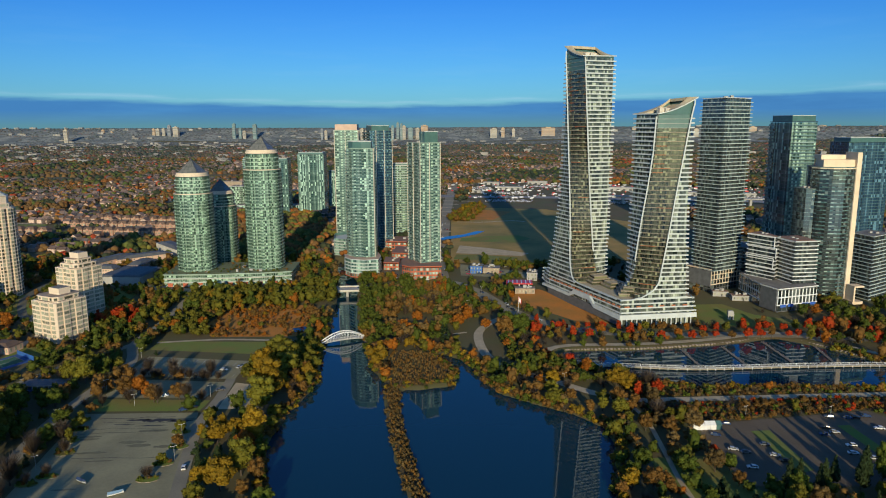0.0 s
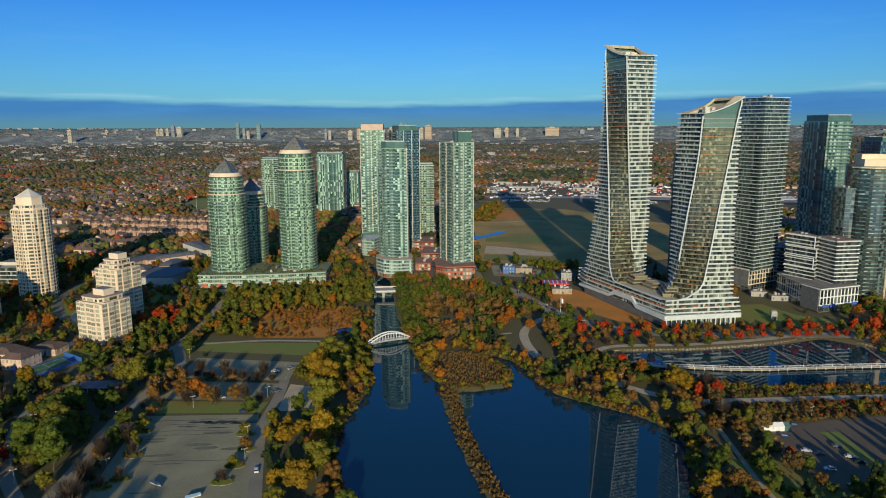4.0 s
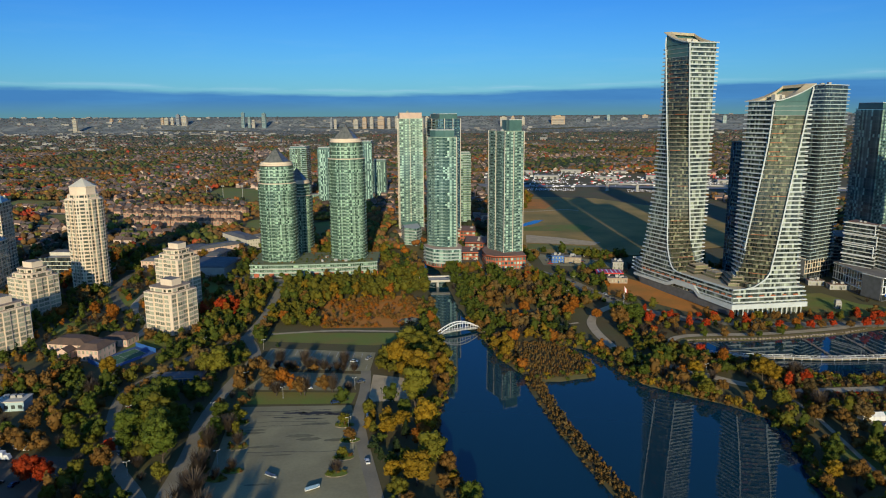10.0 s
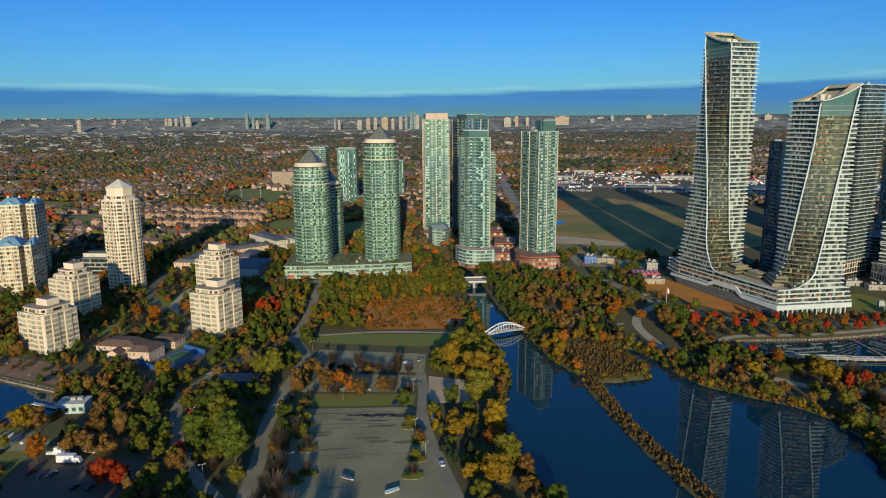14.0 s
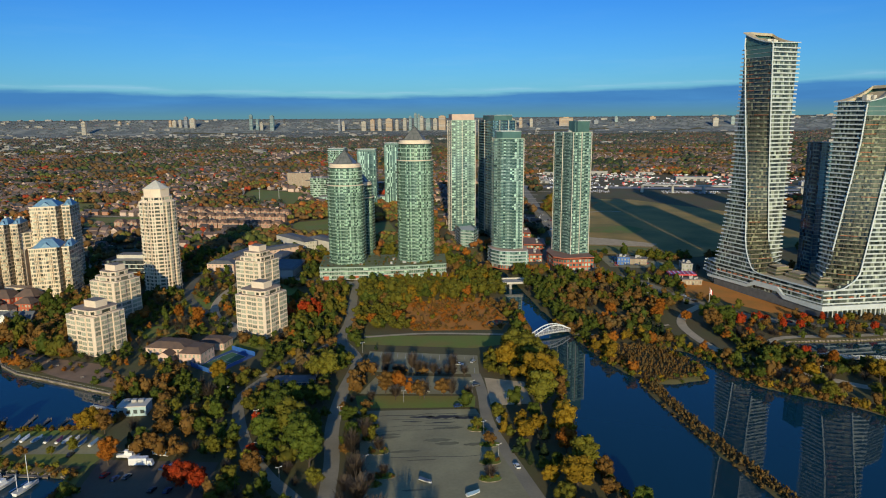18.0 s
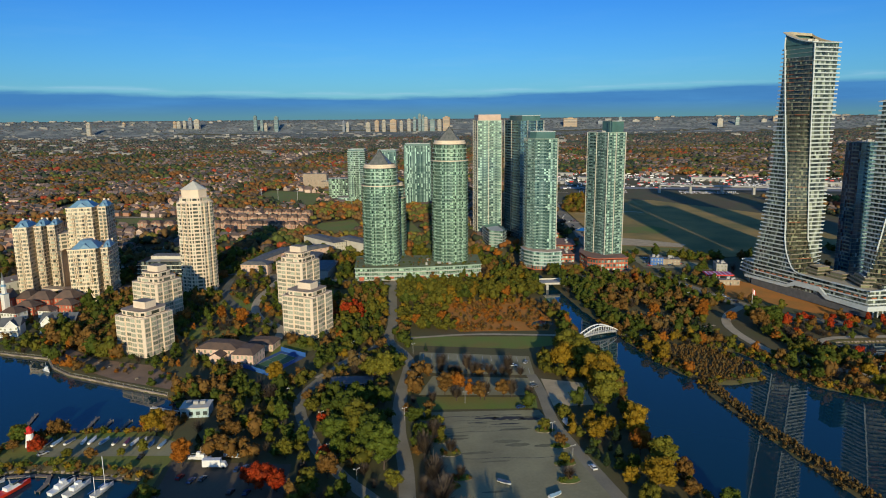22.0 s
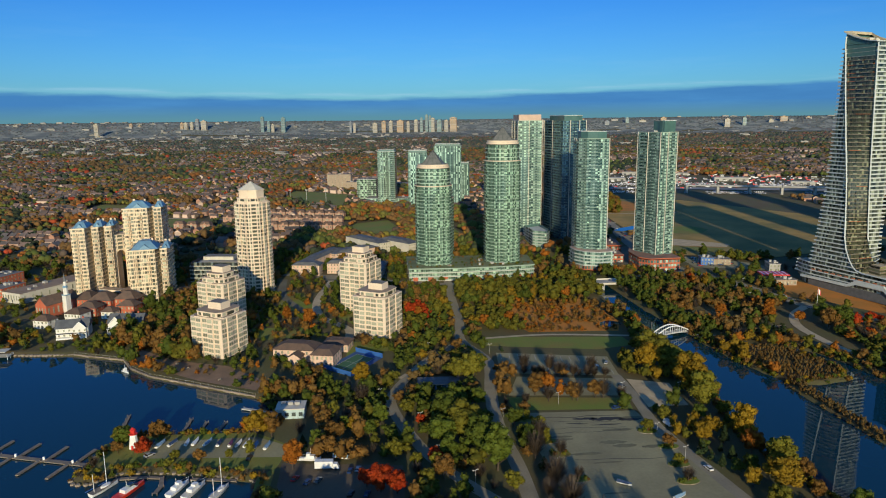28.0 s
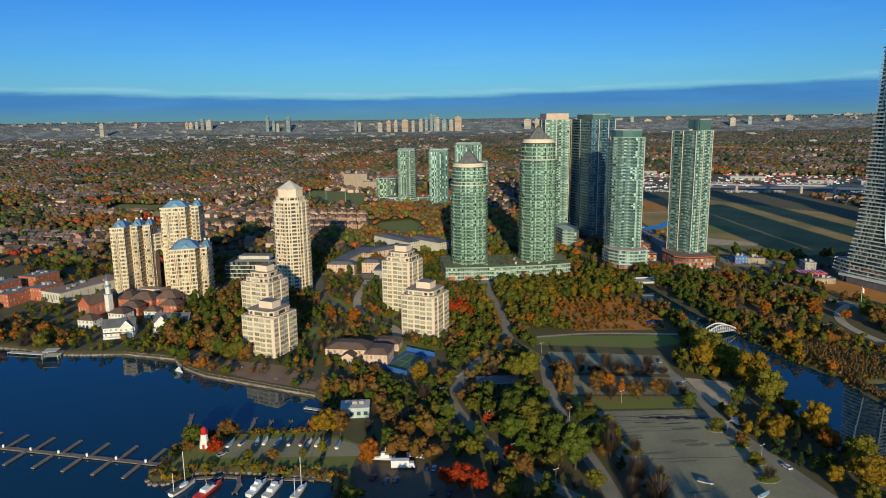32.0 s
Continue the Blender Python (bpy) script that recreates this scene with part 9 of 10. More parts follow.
plank_walk("lookout", "square timber lookout platform over the lake", [(-440, 441), (-440, 448)], 9, 1.4, PALE_STONE, "lookout", True, 5)
block(thing("lookout_roof", "pale flat roof on four posts over the lookout", "roof", (-440, 444, 0)), "roof", rect(0, 0, 8, 7), 4.6, 4.9, [PALE_STONE])
plank_walk("jetty", "white jetty beside the lake shore", [(-470, 455), (-446, 448)], 3.0, 1.2, PALE_STONE, "jetty")

# floating docks of the marina
root = plank_walk("floating_dock", "long timber floating dock with finger piers", [(-560, 372), (-408, 325), (-334, 302)], 2.4, 0.6, WOOD, "dock", False, 20)
fd = Vector((-7.0, -24.5))
fproto = Shape()
fproto.beam((0, 0, 0.45), (fd.x / 2, fd.y / 2, 0.45), 1.5, 0.5)
fm = fproto.to("finger_pier", WOOD)
fproto = Shape()
fproto.beam((0, 0, 0.45), (-fd.x / 2, -fd.y / 2, 0.45), 1.5, 0.5)
fm2 = fproto.to("finger_pier", WOOD)
bx = Shape()
bx.box(-0.4, 0.4, -0.3, 0.3, 0.6, 1.9)
bmx = bx.to("power_post", PAINT_WHITE)
for i in range(17):
    q = Vector((-342, 304.5)).lerp(Vector((-554, 370)), i / 16)
    part("finger_pier", fm, None, root).location = (q.x, q.y, 0)
    q2 = q + Vector((2.5, -0.8))
    part("finger_pier", fm2, None, root).location = (q2.x, q2.y, 0)
    part("power_post", bmx, None, root, "white power post").location = (q2.x - 1, q2.y + 0.6, 0)
for a, b in (((-303, 343), (-303, 325)), ((-295, 339), (-296, 325)), ((-316, 341), (-314, 326)), ((-277, 337), (-280, 325)), ((-334, 350), (-330, 324)), ((-286, 338), (-288, 325))):
    plank_walk("finger_dock", "short timber finger dock off the boat yard", [a, b], 1.5, 0.6, WOOD, "dock", False, 9)
plank_walk("floating_dock", "timber dock in the inner basin", [(-318, 289), (-300, 288), (-299, 276)], 1.8, 0.6, WOOD, "dock", False, 9)
plank_walk("floating_dock", "timber dock between moored boats", [(-288, 286), (-270, 283)], 1.8, 0.6, WOOD, "dock", False, 9)
plank_walk("jetty", "white-edged jetty by the seawall", [(-281, 352), (-266, 345)], 2.0, 0.8, PALE_STONE, "jetty", False, 6)


# lighthouse
root = thing("lighthouse", "small white lighthouse with red lantern top", "lighthouse", (-319, 313.5, 1.6))
sh = Shape()
sh.prism(ring(0, 0, 2.3, 8), 0, 6.2, 0, None, ring(0, 0, 1.35, 8))
part("tower", sh.to("tower", PAINT_WHITE), None, root, "white tapered tower")
sh = Shape()
sh.prism(ring(0, 0, 1.8, 8), 6.2, 6.6)
part("gallery", sh.to("gallery", PAINT_RED), None, root, "red gallery")
sh = Shape()
sh.prism(ring(0, 0, 1.1, 8), 6.6, 8.2)
part("lantern", sh.to("lantern", PAINT_RED), None, root, "red lantern room")
sh = Shape()
sh.prism(ring(0, 0, 1.35, 8), 8.2, 9.3, 0, None, ring(0, 0, 0.15, 8))
part("dome", sh.to("dome", PAINT_RED), None, root, "red pointed cap")
sh = Shape()
sh.box(-0.45, 0.45, -2.36, -2.1, 0, 1.9)
part("door", sh.to("door", PAINT_RED), None, root, "red door")
for i in range(8):
    sh = Shape()
    a = i * math.pi / 4
    sh.beam((1.7 * math.cos(a), 1.7 * math.sin(a), 6.6), (1.7 * math.cos(a), 1.7 * math.sin(a), 7.3), 0.07)
    part("baluster", sh.to("baluster", PAINT_RED), None, root)


# ---- boats ----
def hull(length, beam_, depth):
    """A pointed hull with flat stern, deck and a raised sheer."""
    secs = []
    for i in range(9):
        s = i / 8
        w = beam_ / 2 * (1 - max(0, (s - 0.25) / 0.75) ** 1.7) * (0.85 + 0.15 * min(1, s * 4))
        zz = depth * (1 + 0.25 * s * s)
        x = -length / 2 + s * length
        secs.append([(x, -w, zz), (x - 0.02, -w * 0.75, 0.15 * depth), (x - 0.03, 0, -0.15 * depth), (x - 0.02, w * 0.75, 0.15 * depth), (x, w, zz)])
    sh = Shape()
    for p, q in zip(secs, secs[1:]):
        for k in range(4):
            sh.face([p[k], p[k + 1], q[k + 1], q[k]], 0)
        sh.face([p[4], p[0], q[0], q[4]], 1)
    sh.face(secs[0], 0)
    return sh


def boat(label, x, y, z, turn, length, hull_mat, deck_mat, kind="cruiser", top=PAINT_WHITE):
    root = thing("boat", label, "boat", (x, y, z), turn, "boats")
    beam_, depth = length * 0.30, length * 0.11
    part("hull", hull(length, beam_, depth).to("hull", [hull_mat, deck_mat]), None, root)
    if kind == "sail":
        sh = Shape()
        sh.prism(ring(0.05 * length, 0, length * 0.18, 10, beam_ * 0.24), depth, depth + 0.8)
        part("cabin", sh.to("cabin", PAINT_WHITE), None, root)
        for x0, h in ((0.1 * length, length * 1.15), (-0.36 * length, length * 0.62)):
            sh = Shape()
            sh.prism(ring(x0, 0, 0.12, 6), depth, depth + h)
            part("mast", sh.to("mast", PAINT_WHITE), None, root, "slim white mast")
            sh = Shape()
            sh.beam((x0, 0, depth + 1.8), (x0 - length * 0.3, 0, depth + 1.7), 0.2)
            part("boom", sh.to("boom", PAINT_BLUE), None, root, "boom with furled blue sail")
    elif kind == "cover":
        sh = Shape()
        for i in range(4):
            x0, x1 = -length * 0.48 + i * length * 0.24, -length * 0.48 + (i + 1) * length * 0.24
            w0, w1 = beam_ * (0.5 if i < 3 else 0.4), beam_ * (0.5 if i < 2 else (0.42 if i < 3 else 0.05))
            sh.face([(x0, -w0, depth * 1.02), (x1, -w1, depth * 1.05), (x1, 0, depth + 0.8), (x0, 0, depth + 0.8)])
            sh.face([(x0, w0, depth * 1.02), (x0, 0, depth + 0.8), (x1, 0, depth + 0.8), (x1, w1, depth * 1.05)])
        part("cover", sh.to("cover", top), None, root, "fitted canvas cover")
    else:
        sh = Shape()
        sh.prism([(-length * 0.25, -beam_ * 0.36), (length * 0.2, -beam_ * 0.3), (length * 0.2, beam_ * 0.3), (-length * 0.25, beam_ * 0.36)], depth, depth + 1.3, 0, None,
                 [(-length * 0.24, -beam_ * 0.32), (length * 0.08, -beam_ * 0.25), (length * 0.08, beam_ * 0.25), (-length * 0.24, beam_ * 0.32)])
        part("cabin", sh.to("cabin", top), None, root)
        sh = Shape()
        sh.prism(rect(0.02 * length, 0, length * 0.16, beam_ * 0.5), depth + 1.3, depth + 2.1)
        part("wheelhouse", sh.to("wheelhouse", G_DARK if kind == "fast" else top), None, root)
        sh = Shape()
        for s in (-1, 1):
            pts = [(length * 0.1, s * beam_ * 0.46, depth + 0.8), (length * 0.35, s * beam_ * 0.3, depth + 0.95), (length * 0.5, 0, depth + 1.1)]
            for p, q in zip(pts, pts[1:]):
                sh.beam(p, q, 0.06)
        part("bow_rail", sh.to("bow_rail", PAINT_WHITE), None, root)
        sh = Shape()
        sh.beam((-length * 0.08, 0, depth + 2.1), (-length * 0.1, 0, depth + 4.2), 0.1)
        part("aerial", sh.to("aerial", PAINT_WHITE), None, root)
    return root


NAVY = material("navy_canvas", (0.03, 0.06, 0.14), 0.8, (0.025, 0.05, 0.11), 0.5, 4)
SKYC = material("pale_blue_canvas", (0.20, 0.32, 0.45), 0.8, (0.16, 0.27, 0.38), 0.5, 4)
PURPLE = material("plum_canvas", (0.20, 0.06, 0.14), 0.8, (0.16, 0.05, 0.11), 0.5, 4)
BRIGHT_RED = material("bright_red_hull", (0.75, 0.045, 0.015), 0.4, (0.65, 0.04, 0.015), 0.5, 4)
boat("bright red cruiser with white cabin moored at the dock", -309, 279, 0.0, 62, 14, BRIGHT_RED, BRIGHT_RED, "fast")
boat("white two-masted sailing boat moored by the spit", -319.5, 282, 0.0, 58, 12, PAINT_WHITE, WOOD, "sail")
boat("white motor cruiser moored at the dock", -291, 279, 0.0, 66, 12, PAINT_WHITE, PAINT_WHITE)
boat("white motor yacht beside another cruiser", -284.5, 277, 0.0, 66, 12.5, PAINT_WHITE, PALE_STONE)
boat("white sailing boat with tall mast in the inner basin", -274.5, 275, 0.0, 68, 11, PAINT_WHITE, PALE_STONE, "sail")
boat("small white launch moored at the corner of the seawall", -357, 411, 0.0, -42, 6.5, PAINT_WHITE, PAINT_WHITE)
br = random.Random(9)
for x, y, m, w in ((-312, 314, NAVY, "navy"), (-308, 313.5, SKYC, "pale blue"), (-303, 314, NAVY, "navy"), (-297, 314, PAINT_WHITE, "white"), (-293.5, 314, PAINT_WHITE, "white"), (-288, 313, SKYC, "pale blue"), (-283, 312, NAVY, "navy"),
                   (-278, 311, PURPLE, "plum"), (-274.5, 310.5, PAINT_WHITE, "white"), (-271, 310, PAINT_WHITE, "white"), (-267, 308, SKYC, "pale blue"), (-262, 307, SKYC, "pale blue")):
    boat("boat stored ashore under a %s canvas cover" % w, x, y, 2.3, 80 + br.uniform(-12, 12), br.uniform(5.6, 6.8), PAINT_WHITE, PAINT_WHITE, "cover", m)
boat("white boat with navy cover in the empty car park", -122, 262, 2.0, -38, 5.8, PAINT_WHITE, PAINT_RED, "cover", NAVY)
boat("white boat with pale blue cover in the empty car park", -105, 251, 2.0, 25, 5.8, PAINT_WHITE, PAINT_WHITE, "cover", SKYC)
boat("white boat stored beside a box truck", -243, 292.5, 2.5, 175, 9.5, PAINT_WHITE, PAINT_WHITE, "cruiser")
boat("small white boat stored beside a box truck", -230, 293, 2.5, 165, 7.5, PAINT_WHITE, PAINT_WHITE, "cover", SKYC)


# ---- vehicles ----
TYRE = material("tyre_rubber", (0.02, 0.02, 0.02), 0.9, (0.015, 0.015, 0.015), 1, 8)
CARGLASS = glass("car_glass", (0.01, 0.012, 0.014), (0.03, 0.035, 0.04), 0.3)
PAINTS = [("white", (0.75, 0.75, 0.73)), ("silver", (0.42, 0.43, 0.44)), ("black", (0.02, 0.02, 0.022)), ("dark blue", (0.02, 0.05, 0.14)), ("red", (0.38, 0.02, 0.02)), ("grey", (0.14, 0.145, 0.15))]
BODY, GLASSM, WHEEL = {}, None, None
for nm, col in PAINTS:
    sh = Shape()
    prof = [(-2.2, 0.35), (-2.25, 0.8), (-1.9, 0.95), (1.0, 0.95), (2.1, 0.78), (2.25, 0.35)]
    for y in (-0.88, 0.88):
        f = [(x, y, z) for x, z in prof]
        sh.face(f if y < 0 else f[::-1])
    for (x0, z0), (x1, z1) in zip(prof, prof[1:]):
        sh.face([(x0, -0.88, z0), (x0, 0.88, z0), (x1, 0.88, z1), (x1, -0.88, z1)])
    sh.prism([(-1.3, -0.7), (0.35, -0.7), (0.35, 0.7), (-1.3, 0.7)], 1.38, 1.46)
    BODY[nm] = sh.to("body", material("car_paint_" + nm.replace(" ", "_"), col, 0.3, tuple(v * 0.9 for v in col), 1, 3, spec=0.6))
sh = Shape()
sh.prism([(-1.85, -0.82), (0.95, -0.82), (0.95, 0.82), (-1.85, 0.82)], 0.94, 1.4, 0, None, [(-1.35, -0.68), (0.35, -0.68), (0.35, 0.68), (-1.35, 0.68)])
GLASSM = sh.to("glazing", CARGLASS)
sh = Shape()
ringp = ring(0, 0, 0.34, 10)
for i in range(10):
    j = (i + 1) % 10
    sh.face([(ringp[i][0], -0.1, ringp[i][1]), (ringp[j][0], -0.1, ringp[j][1]), (ringp[j][0], 0.1, ringp[j][1]), (ringp[i][0], 0.1, ringp[i][1])][::-1])
sh.face([(x, -0.1, z) for x, z in ringp]), sh.face([(x, 0.1, z) for x, z in reversed(ringp)])
WHEEL = sh.to("wheel", TYRE)


def car(x, y, turn, colour, z=None, group="parked cars", words="parked on the asphalt"):
    root = thing("car", "%s car %s" % (colour, words), "car", (x, y, (zland(x, y) if z is None else z) + 0.12), turn, group)
    part("body", BODY[colour], None, root)
    part("glazing", GLASSM, None, root)
    for wx in (-1.4, 1.4):
        for wy in (-0.85, 0.85):
            part("wheel", WHEEL, None, root).location = (wx, wy, 0.34)
    return root


cr = random.Random(31)
for x, y in ((146, 280), (147, 266), (151, 263), (163, 269), (162, 259), (147, 250), (136, 258), (200, 283), (195, 276), (201, 278), (200, 265), (196, 258), (201, 253), (224, 280), (209, 294), (217, 292), (221, 292), (227, 293), (163, 254), (156, 291), (148, 237)):
    car(x, y, -12 + cr.uniform(-8, 8) + cr.choice([0, 180]), cr.choice(["white", "silver", "black", "dark blue", "white", "grey"]), words="parked in the basin car park")
for x, y, t, c_ in ((-117, 349, 10, "white"), (-95, 386, -14, "white"), (-87, 390, 60, "silver"), (-77, 393, -10, "silver"), (-102, 330, 20, "dark blue"), (-85, 270, 100, "white"), (-90, 355, 30, "grey"), (-98, 333, 15, "black"), (-188, 287, 118, "silver")):
    car(x, y, t, c_, words="parked beside the park lots")
for x, y, t, c_ in ((-247, 279, 70, "red"), (-242, 276, 70, "dark blue"), (-238, 277, 70, "grey"), (-226, 283, 80, "dark blue"), (-223, 284, 80, "silver"), (-225, 266, 75, "black"), (-219, 265, 75, "dark blue"), (-290, 304, 60, "dark blue"), (-268, 298, 85, "black"), (-310, 305, 50, "silver")):
    car(x, y, t, c_, words="parked in the marina lot")
# traffic and kerbside cars along the avenue, the lakeshore road and the expressway
road_pts = curve([(-160, 574), (-110, 568), (-40, 566), (6, 580), (46, 590), (70, 560), (90, 500), (108, 466), (140, 440)], 3)
for k in range(26):
    i = cr.randrange(2, len(road_pts) - 3)
    d = (road_pts[i + 1] - road_pts[i]).normalized()
    s = cr.choice([-1, 1]) * cr.choice([1.8, 4.8])
    p = road_pts[i] + Vector((d.y, -d.x)) * s
    car(p.x, p.y, math.degrees(math.atan2(d.y, d.x)), cr.choice([c_[0] for c_ in PAINTS]), zland(p.x, p.y) + 0.15, "traffic", "standing in traffic on the road")
road_pts = curve([(47, 610), (48, 640), (50, 717), (66, 828), (78, 940)], 3)
for k in range(34):
    i = cr.randrange(1, len(road_pts) - 3)
    d = (road_pts[i + 1] - road_pts[i]).normalized()
    p = road_pts[i] + Vector((d.y, -d.x)) * cr.choice([-5.5, -2, 2, 5.5])
    car(p.x, p.y, math.degrees(math.atan2(d.y, d.x)), cr.choice([c_[0] for c_ in PAINTS]), zland(p.x, p.y) + 0.2, "traffic", "standing in traffic on the avenue")
for k in range(26):
    x, y = cr.uniform(-10, 44), cr.uniform(600, 700)
    car(x, y, cr.choice([80, -10]), cr.choice([c_[0] for c_ in PAINTS]), words="parked between the glass towers") if signed(np.array([x]), np.array([y]), [(-14, 600), (12, 600), (16, 660), (6, 690), (-8, 650)])[0] < 0 else None
for k in range(22):
    x, y = cr.uniform(72, 140), cr.uniform(612, 650)
    car(x, y, cr.choice([75, -15]), cr.choice([c_[0] for c_ in PAINTS]), words="parked on the station forecourt")
# hundreds of cars far off beyond the field
sh = Shape()
for k in range(900):
    y = cr.uniform(1210, 1560)
    x = cr.uniform(150, 760) - (y - 1250) * 0.2
    z = zland(x, y) + 0.2
    p = rect(x, y, cr.uniform(4, 7), 1.9, cr.choice([-18, 72]))
    sh.prism(p, z, z + cr.uniform(1.2, 2.4), cr.choice([0, 0, 1, 2, 3]))
tagged(new("distant_cars", sh.to("distant_cars", [PAINT_WHITE, material("car_dark", (0.03, 0.03, 0.035), 0.3), material("car_mid", (0.3, 0.3, 0.3), 0.3), PAINT_RED])), "many parked cars far off beyond the field", "cars", kind="stuff")

root = thing("box_truck", "white box truck parked in the marina lot", "truck", (-235, 286, 1.7), -4)
sh = Shape()
sh.box(-5, 2.2, -1.25, 1.25, 0.9, 3.8)
part("box", sh.to("box", PAINT_WHITE), None, root)
sh = Shape()
sh.prism([(2.3, -1.1), (4.6, -1.1), (4.6, 1.1), (2.3, 1.1)], 0.6, 2.6, 0, None, [(2.3, -1.0), (3.9, -1.0), (3.9, 1.0), (2.3, 1.0)])
part("cab", sh.to("cab", PAINT_WHITE), None, root)
for wx in (-3.6, 3.4):
    for wy in (-1.1, 1.1):
        w = part("wheel", WHEEL, None, root)
        w.location, w.scale = (wx, wy, 0.45), (1.35, 1.35, 1.35)
root = thing("white_van", "white van parked on sandy gravel", "van", (-85, 310, 1.7), 100)
sh = Shape()
sh.prism([(-2.8, -1), (2.6, -1), (2.6, 1), (-2.8, 1)], 0.5, 2.5, 0, None, [(-2.75, -0.9), (1.7, -0.9), (1.7, 0.9), (-2.75, 0.9)])
part("body", sh.to("body", PAINT_WHITE), None, root)
for wx in (-1.7, 1.7):
    for wy in (-0.95, 0.95):
        part("wheel", WHEEL, None, root).location = (wx, wy, 0.34)
root = thing("event_tent", "long white covered tent with green end", "tent", (145, 288, 1.6), -2)
for k in range(5):
    sh = Shape()
    x = -6.5 + k * 2.7
    sh.prism([(x, -2), (x + 2.6, -2), (x + 2.6, 2), (x, 2)], 0, 2.2)
    for s in (0,):
        sh.face([(x, -2.1, 2.2), (x + 2.6, -2.1, 2.2), (x + 2.6, 0, 3.6), (x, 0, 3.6)]), sh.face([(x, 2.1, 2.2), (x, 0, 3.6), (x + 2.6, 0, 3.6), (x + 2.6, 2.1, 2.2)])
    part("bay", sh.to("bay", PAINT_WHITE if k < 4 else GREEN_METAL), None, root)


# ---- lamps, flag, small furniture ----
def street_lamp(x, y, h=6.2, heads=2):
    root = thing("street_lamp", "tall white park lamp with globe heads", "street lamp", (x, y, zland(x, y)), 0, "park lamps")
    sh = Shape()
    sh.prism(ring(0, 0, 0.1, 8), -0.3, h, 0, None, ring(0, 0, 0.06, 8))
    part("pole", sh.to("pole", CONCRETE), None, root)
    for i in range(heads):
        a = i * 2 * math.pi / heads + 0.4
        p = Vector((math.cos(a) * 1.1, math.sin(a) * 1.1, h + 0.15))
        sh = Shape()
        sh.beam((0, 0, h - 0.1), p, 0.08)
        arm = part("arm", sh.to("arm", PAINT_WHITE), None, root)
        sh = Shape()
        sh.prism(ring(p.x, p.y, 0.24, 8), p.z - 0.18, p.z + 0.16, 0, None, ring(p.x, p.y, 0.15, 8))
        part("lamp_head", sh.to("lamp_head", PALE_STONE), None, arm)


for x, y in ((-145, 274), (-91, 278), (-93, 347), (-158, 322), (-150, 413), (-65, 344), (-94, 300), (-169, 344), (169, 297), (209, 293), (94, 348), (-196, 322), (-218, 330), (-178, 268), (-186, 420), (-150, 360), (-128, 338), (-214, 352), (-190, 290), (60, 505), (76, 545), (20, 588)):
    street_lamp(x, y)
root = thing("flagpole", "tall white flagpole with a red and white banner", "flagpole", (93, 475, zland(93, 475)))
sh = Shape()
sh.prism(ring(0, 0, 0.16, 8), -0.3, 17, 0, None, ring(0, 0, 0.08, 8))
part("pole", sh.to("pole", PAINT_WHITE), None, root)
sh = Shape()
for i in range(4):
    sh.face([(0.1 + 0.5 * i, 0.12 * math.sin(i), 13 - 0.5 * i), (0.6 + 0.5 * i, 0.12 * math.sin(i + 1), 12.5 - 0.5 * i), (0.6 + 0.5 * i, 0.12 * math.sin(i + 1), 15.9 - 0.6 * i), (0.1 + 0.5 * i, 0.12 * math.sin(i), 16.5 - 0.6 * i)], 0 if i in (0, 3) else 1)
part("banner", sh.to("banner", [PAINT_RED, PAINT_WHITE]), None, root, "red and white cloth banner")
bench = None
for x, y, t in ((-330, 416, 40), (-322, 408, 40), (-300, 388, 40), (-290, 384, 35), (-350, 424, 50)):
    root = thing("bench", "timber park bench on the promenade", "bench", (x, y, 1.65), t, "promenade benches")
    block(root, "seat", rect(0, 0, 1.8, 0.5), 0.42, 0.5, [WOOD])
    block(root, "backrest", rect(0, 0.25, 1.8, 0.08), 0.5, 0.95, [WOOD])
    for lx in (-0.7, 0.7):
        block(root, "leg", rect(lx, 0, 0.08, 0.45), 0, 0.42, [CONCRETE])

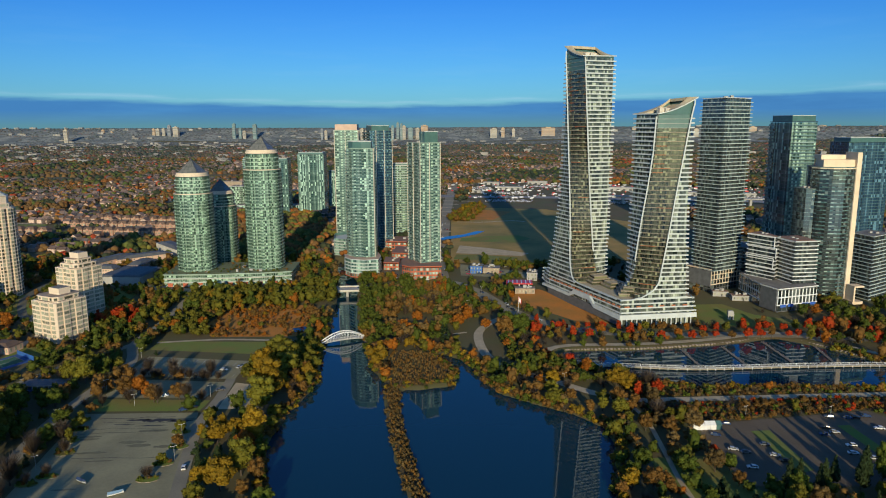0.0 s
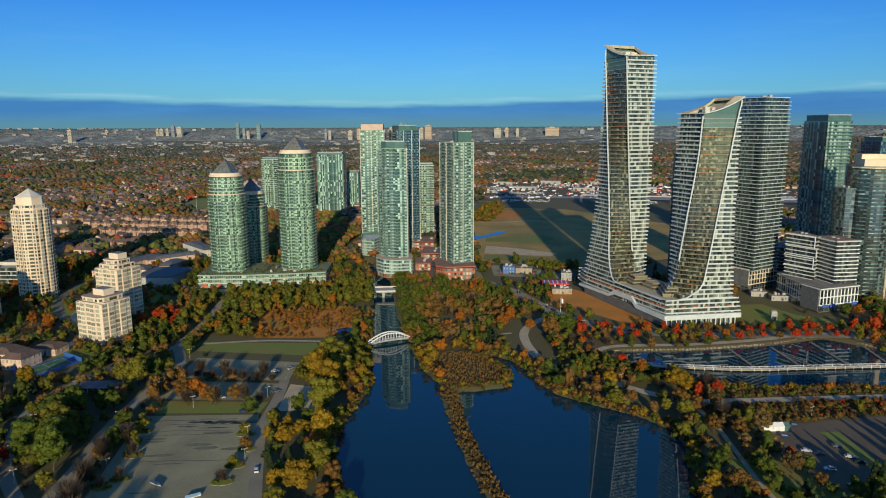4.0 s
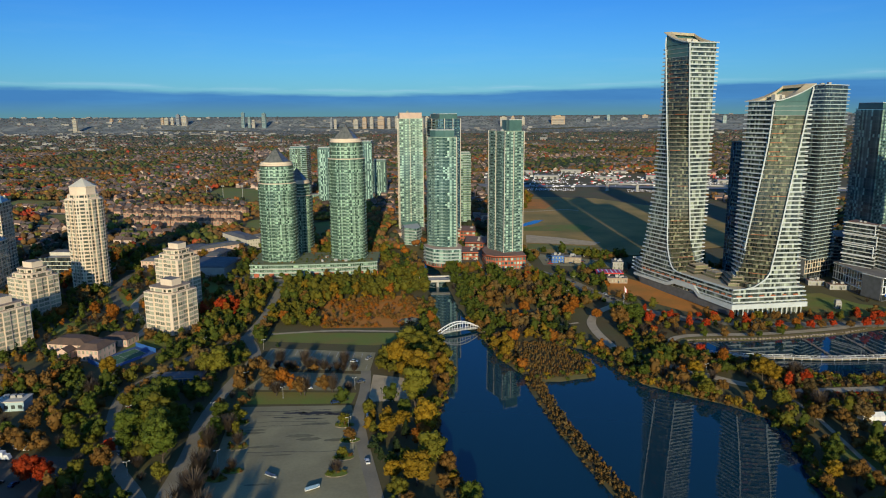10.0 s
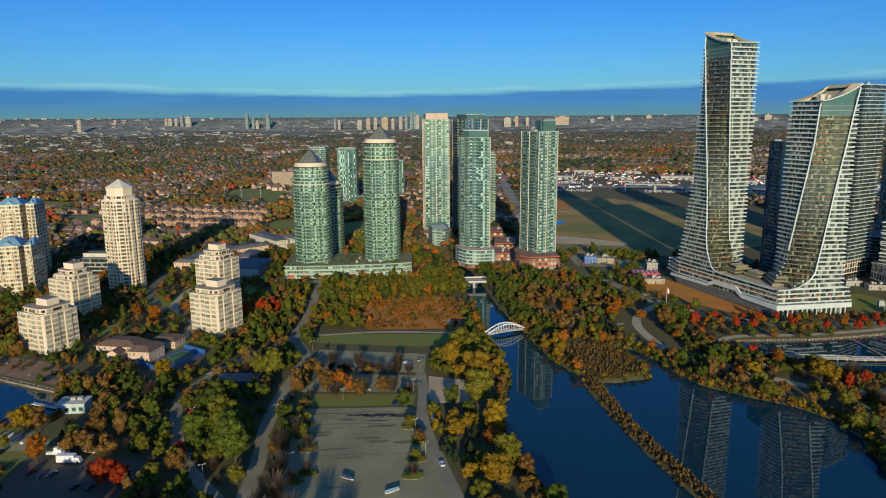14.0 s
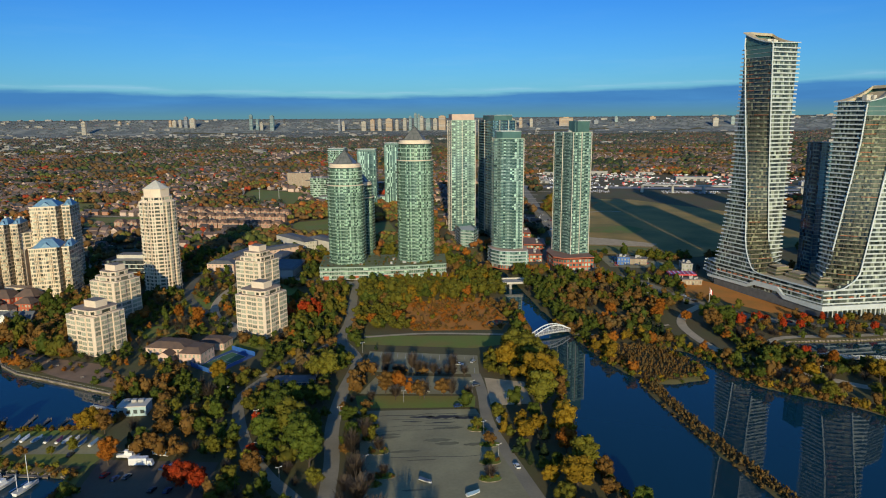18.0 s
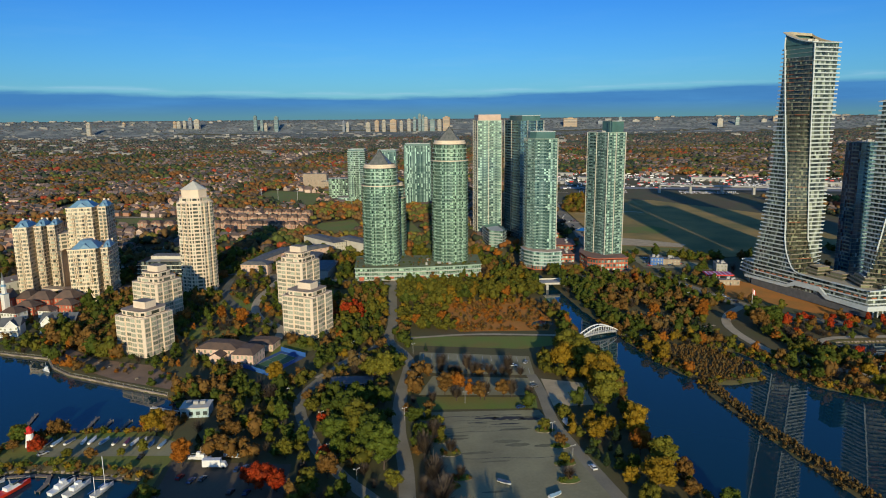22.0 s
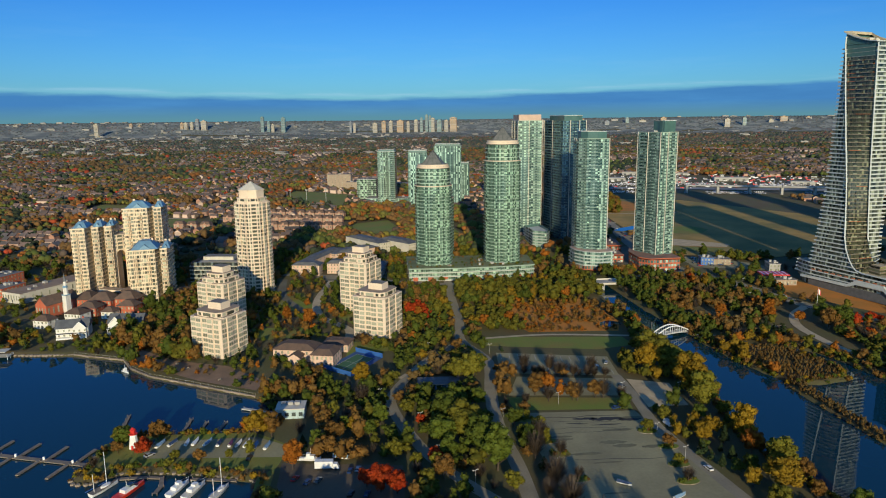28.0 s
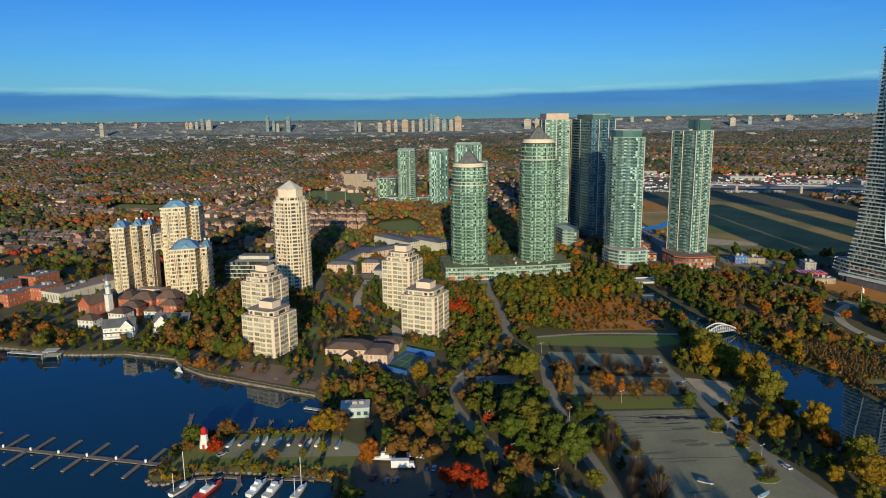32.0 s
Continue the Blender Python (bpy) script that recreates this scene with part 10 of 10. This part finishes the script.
# parking stall lines on the worn lots
for k in range(13):
    for row in (0.2, 0.8):
        a, b = Vector((-146, 415)).lerp(Vector((-83, 401)), (k + 0.5) / 13), Vector((-149, 382)).lerp(Vector((-86, 371)), (k + 0.5) / 13)
        p, q = a.lerp(b, row - 0.13), a.lerp(b, row + 0.13)
        sh = Shape()
        d = Vector((0.12, 0.0))
        z = 1.5 + 0.13
        sh.face([(*(p - d), z), (*(q - d), z), (*(q + d), z), (*(p + d), z)][::-1] if q.y > p.y else [(*(p - d), z), (*(q - d), z), (*(q + d), z), (*(p + d), z)])
        tagged(new("stall_line", sh.to("stall_line", LINE)), "worn white parking stall line", "road marking", "stall lines", "structure")
# old cracks patched with tar on the big car park
TAR = material("tar_seal", (0.035, 0.034, 0.033), 0.7, (0.05, 0.048, 0.045), 0.5, 3)
for k in range(16):
    y = 324 - k * 4.6 + br.uniform(-1, 1)
    x = br.uniform(-144, -130)
    pts = [(x, y)]
    while pts[-1][0] < -96 - (330 - y) * -0.05 and len(pts) < 9:
        pts.append((pts[-1][0] + br.uniform(3, 7), pts[-1][1] + br.uniform(-0.9, 0.9)))
    if k in (0, 1, 3, 4, 9):
        rb = ribbon("tar_seam", pts, br.uniform(0.2, 0.5), TAR, "dark tar-sealed crack across the asphalt", "road marking", 0.125, 2.0)
WORN = material("patched_asphalt", (0.19, 0.178, 0.10), 0.9, (0.14, 0.13, 0.078), 0.2, 2.5)
for k in range(13):
    x, y = br.uniform(-138, -96), br.uniform(226, 322)
    a, b = br.uniform(2.5, 8), br.uniform(0.5, 1.6)
    sh = Shape()
    sh.face([(px_ + br.uniform(-0.12, 0.12) * a, py_ + br.uniform(-0.25, 0.25) * b, 1.622) for px_, py_ in ring(x, y, a, 20, b)])
    tagged(new("asphalt_patch", sh.to("asphalt_patch", WORN)), "darker worn patch in the old asphalt", "road marking", kind="structure")
for x, y, a, b in ((-110, 319, 8, 2.4), (-100, 317.5, 6, 1.6), (-120, 320.5, 6, 1.2), (-126, 316, 4, 0.6), (-112, 313.5, 7, 0.5)):
    sh = Shape()
    sh.face([(px_ + br.uniform(-0.8, 0.8), y + (py_ - y) * br.uniform(0.3, 1.3), 1.632) for px_, py_ in ring(x, y, a, 22, b)])
    tagged(new("tar_patch", sh.to("tar_patch", TAR)), "dark tar patch on the old asphalt", "road marking", kind="structure")
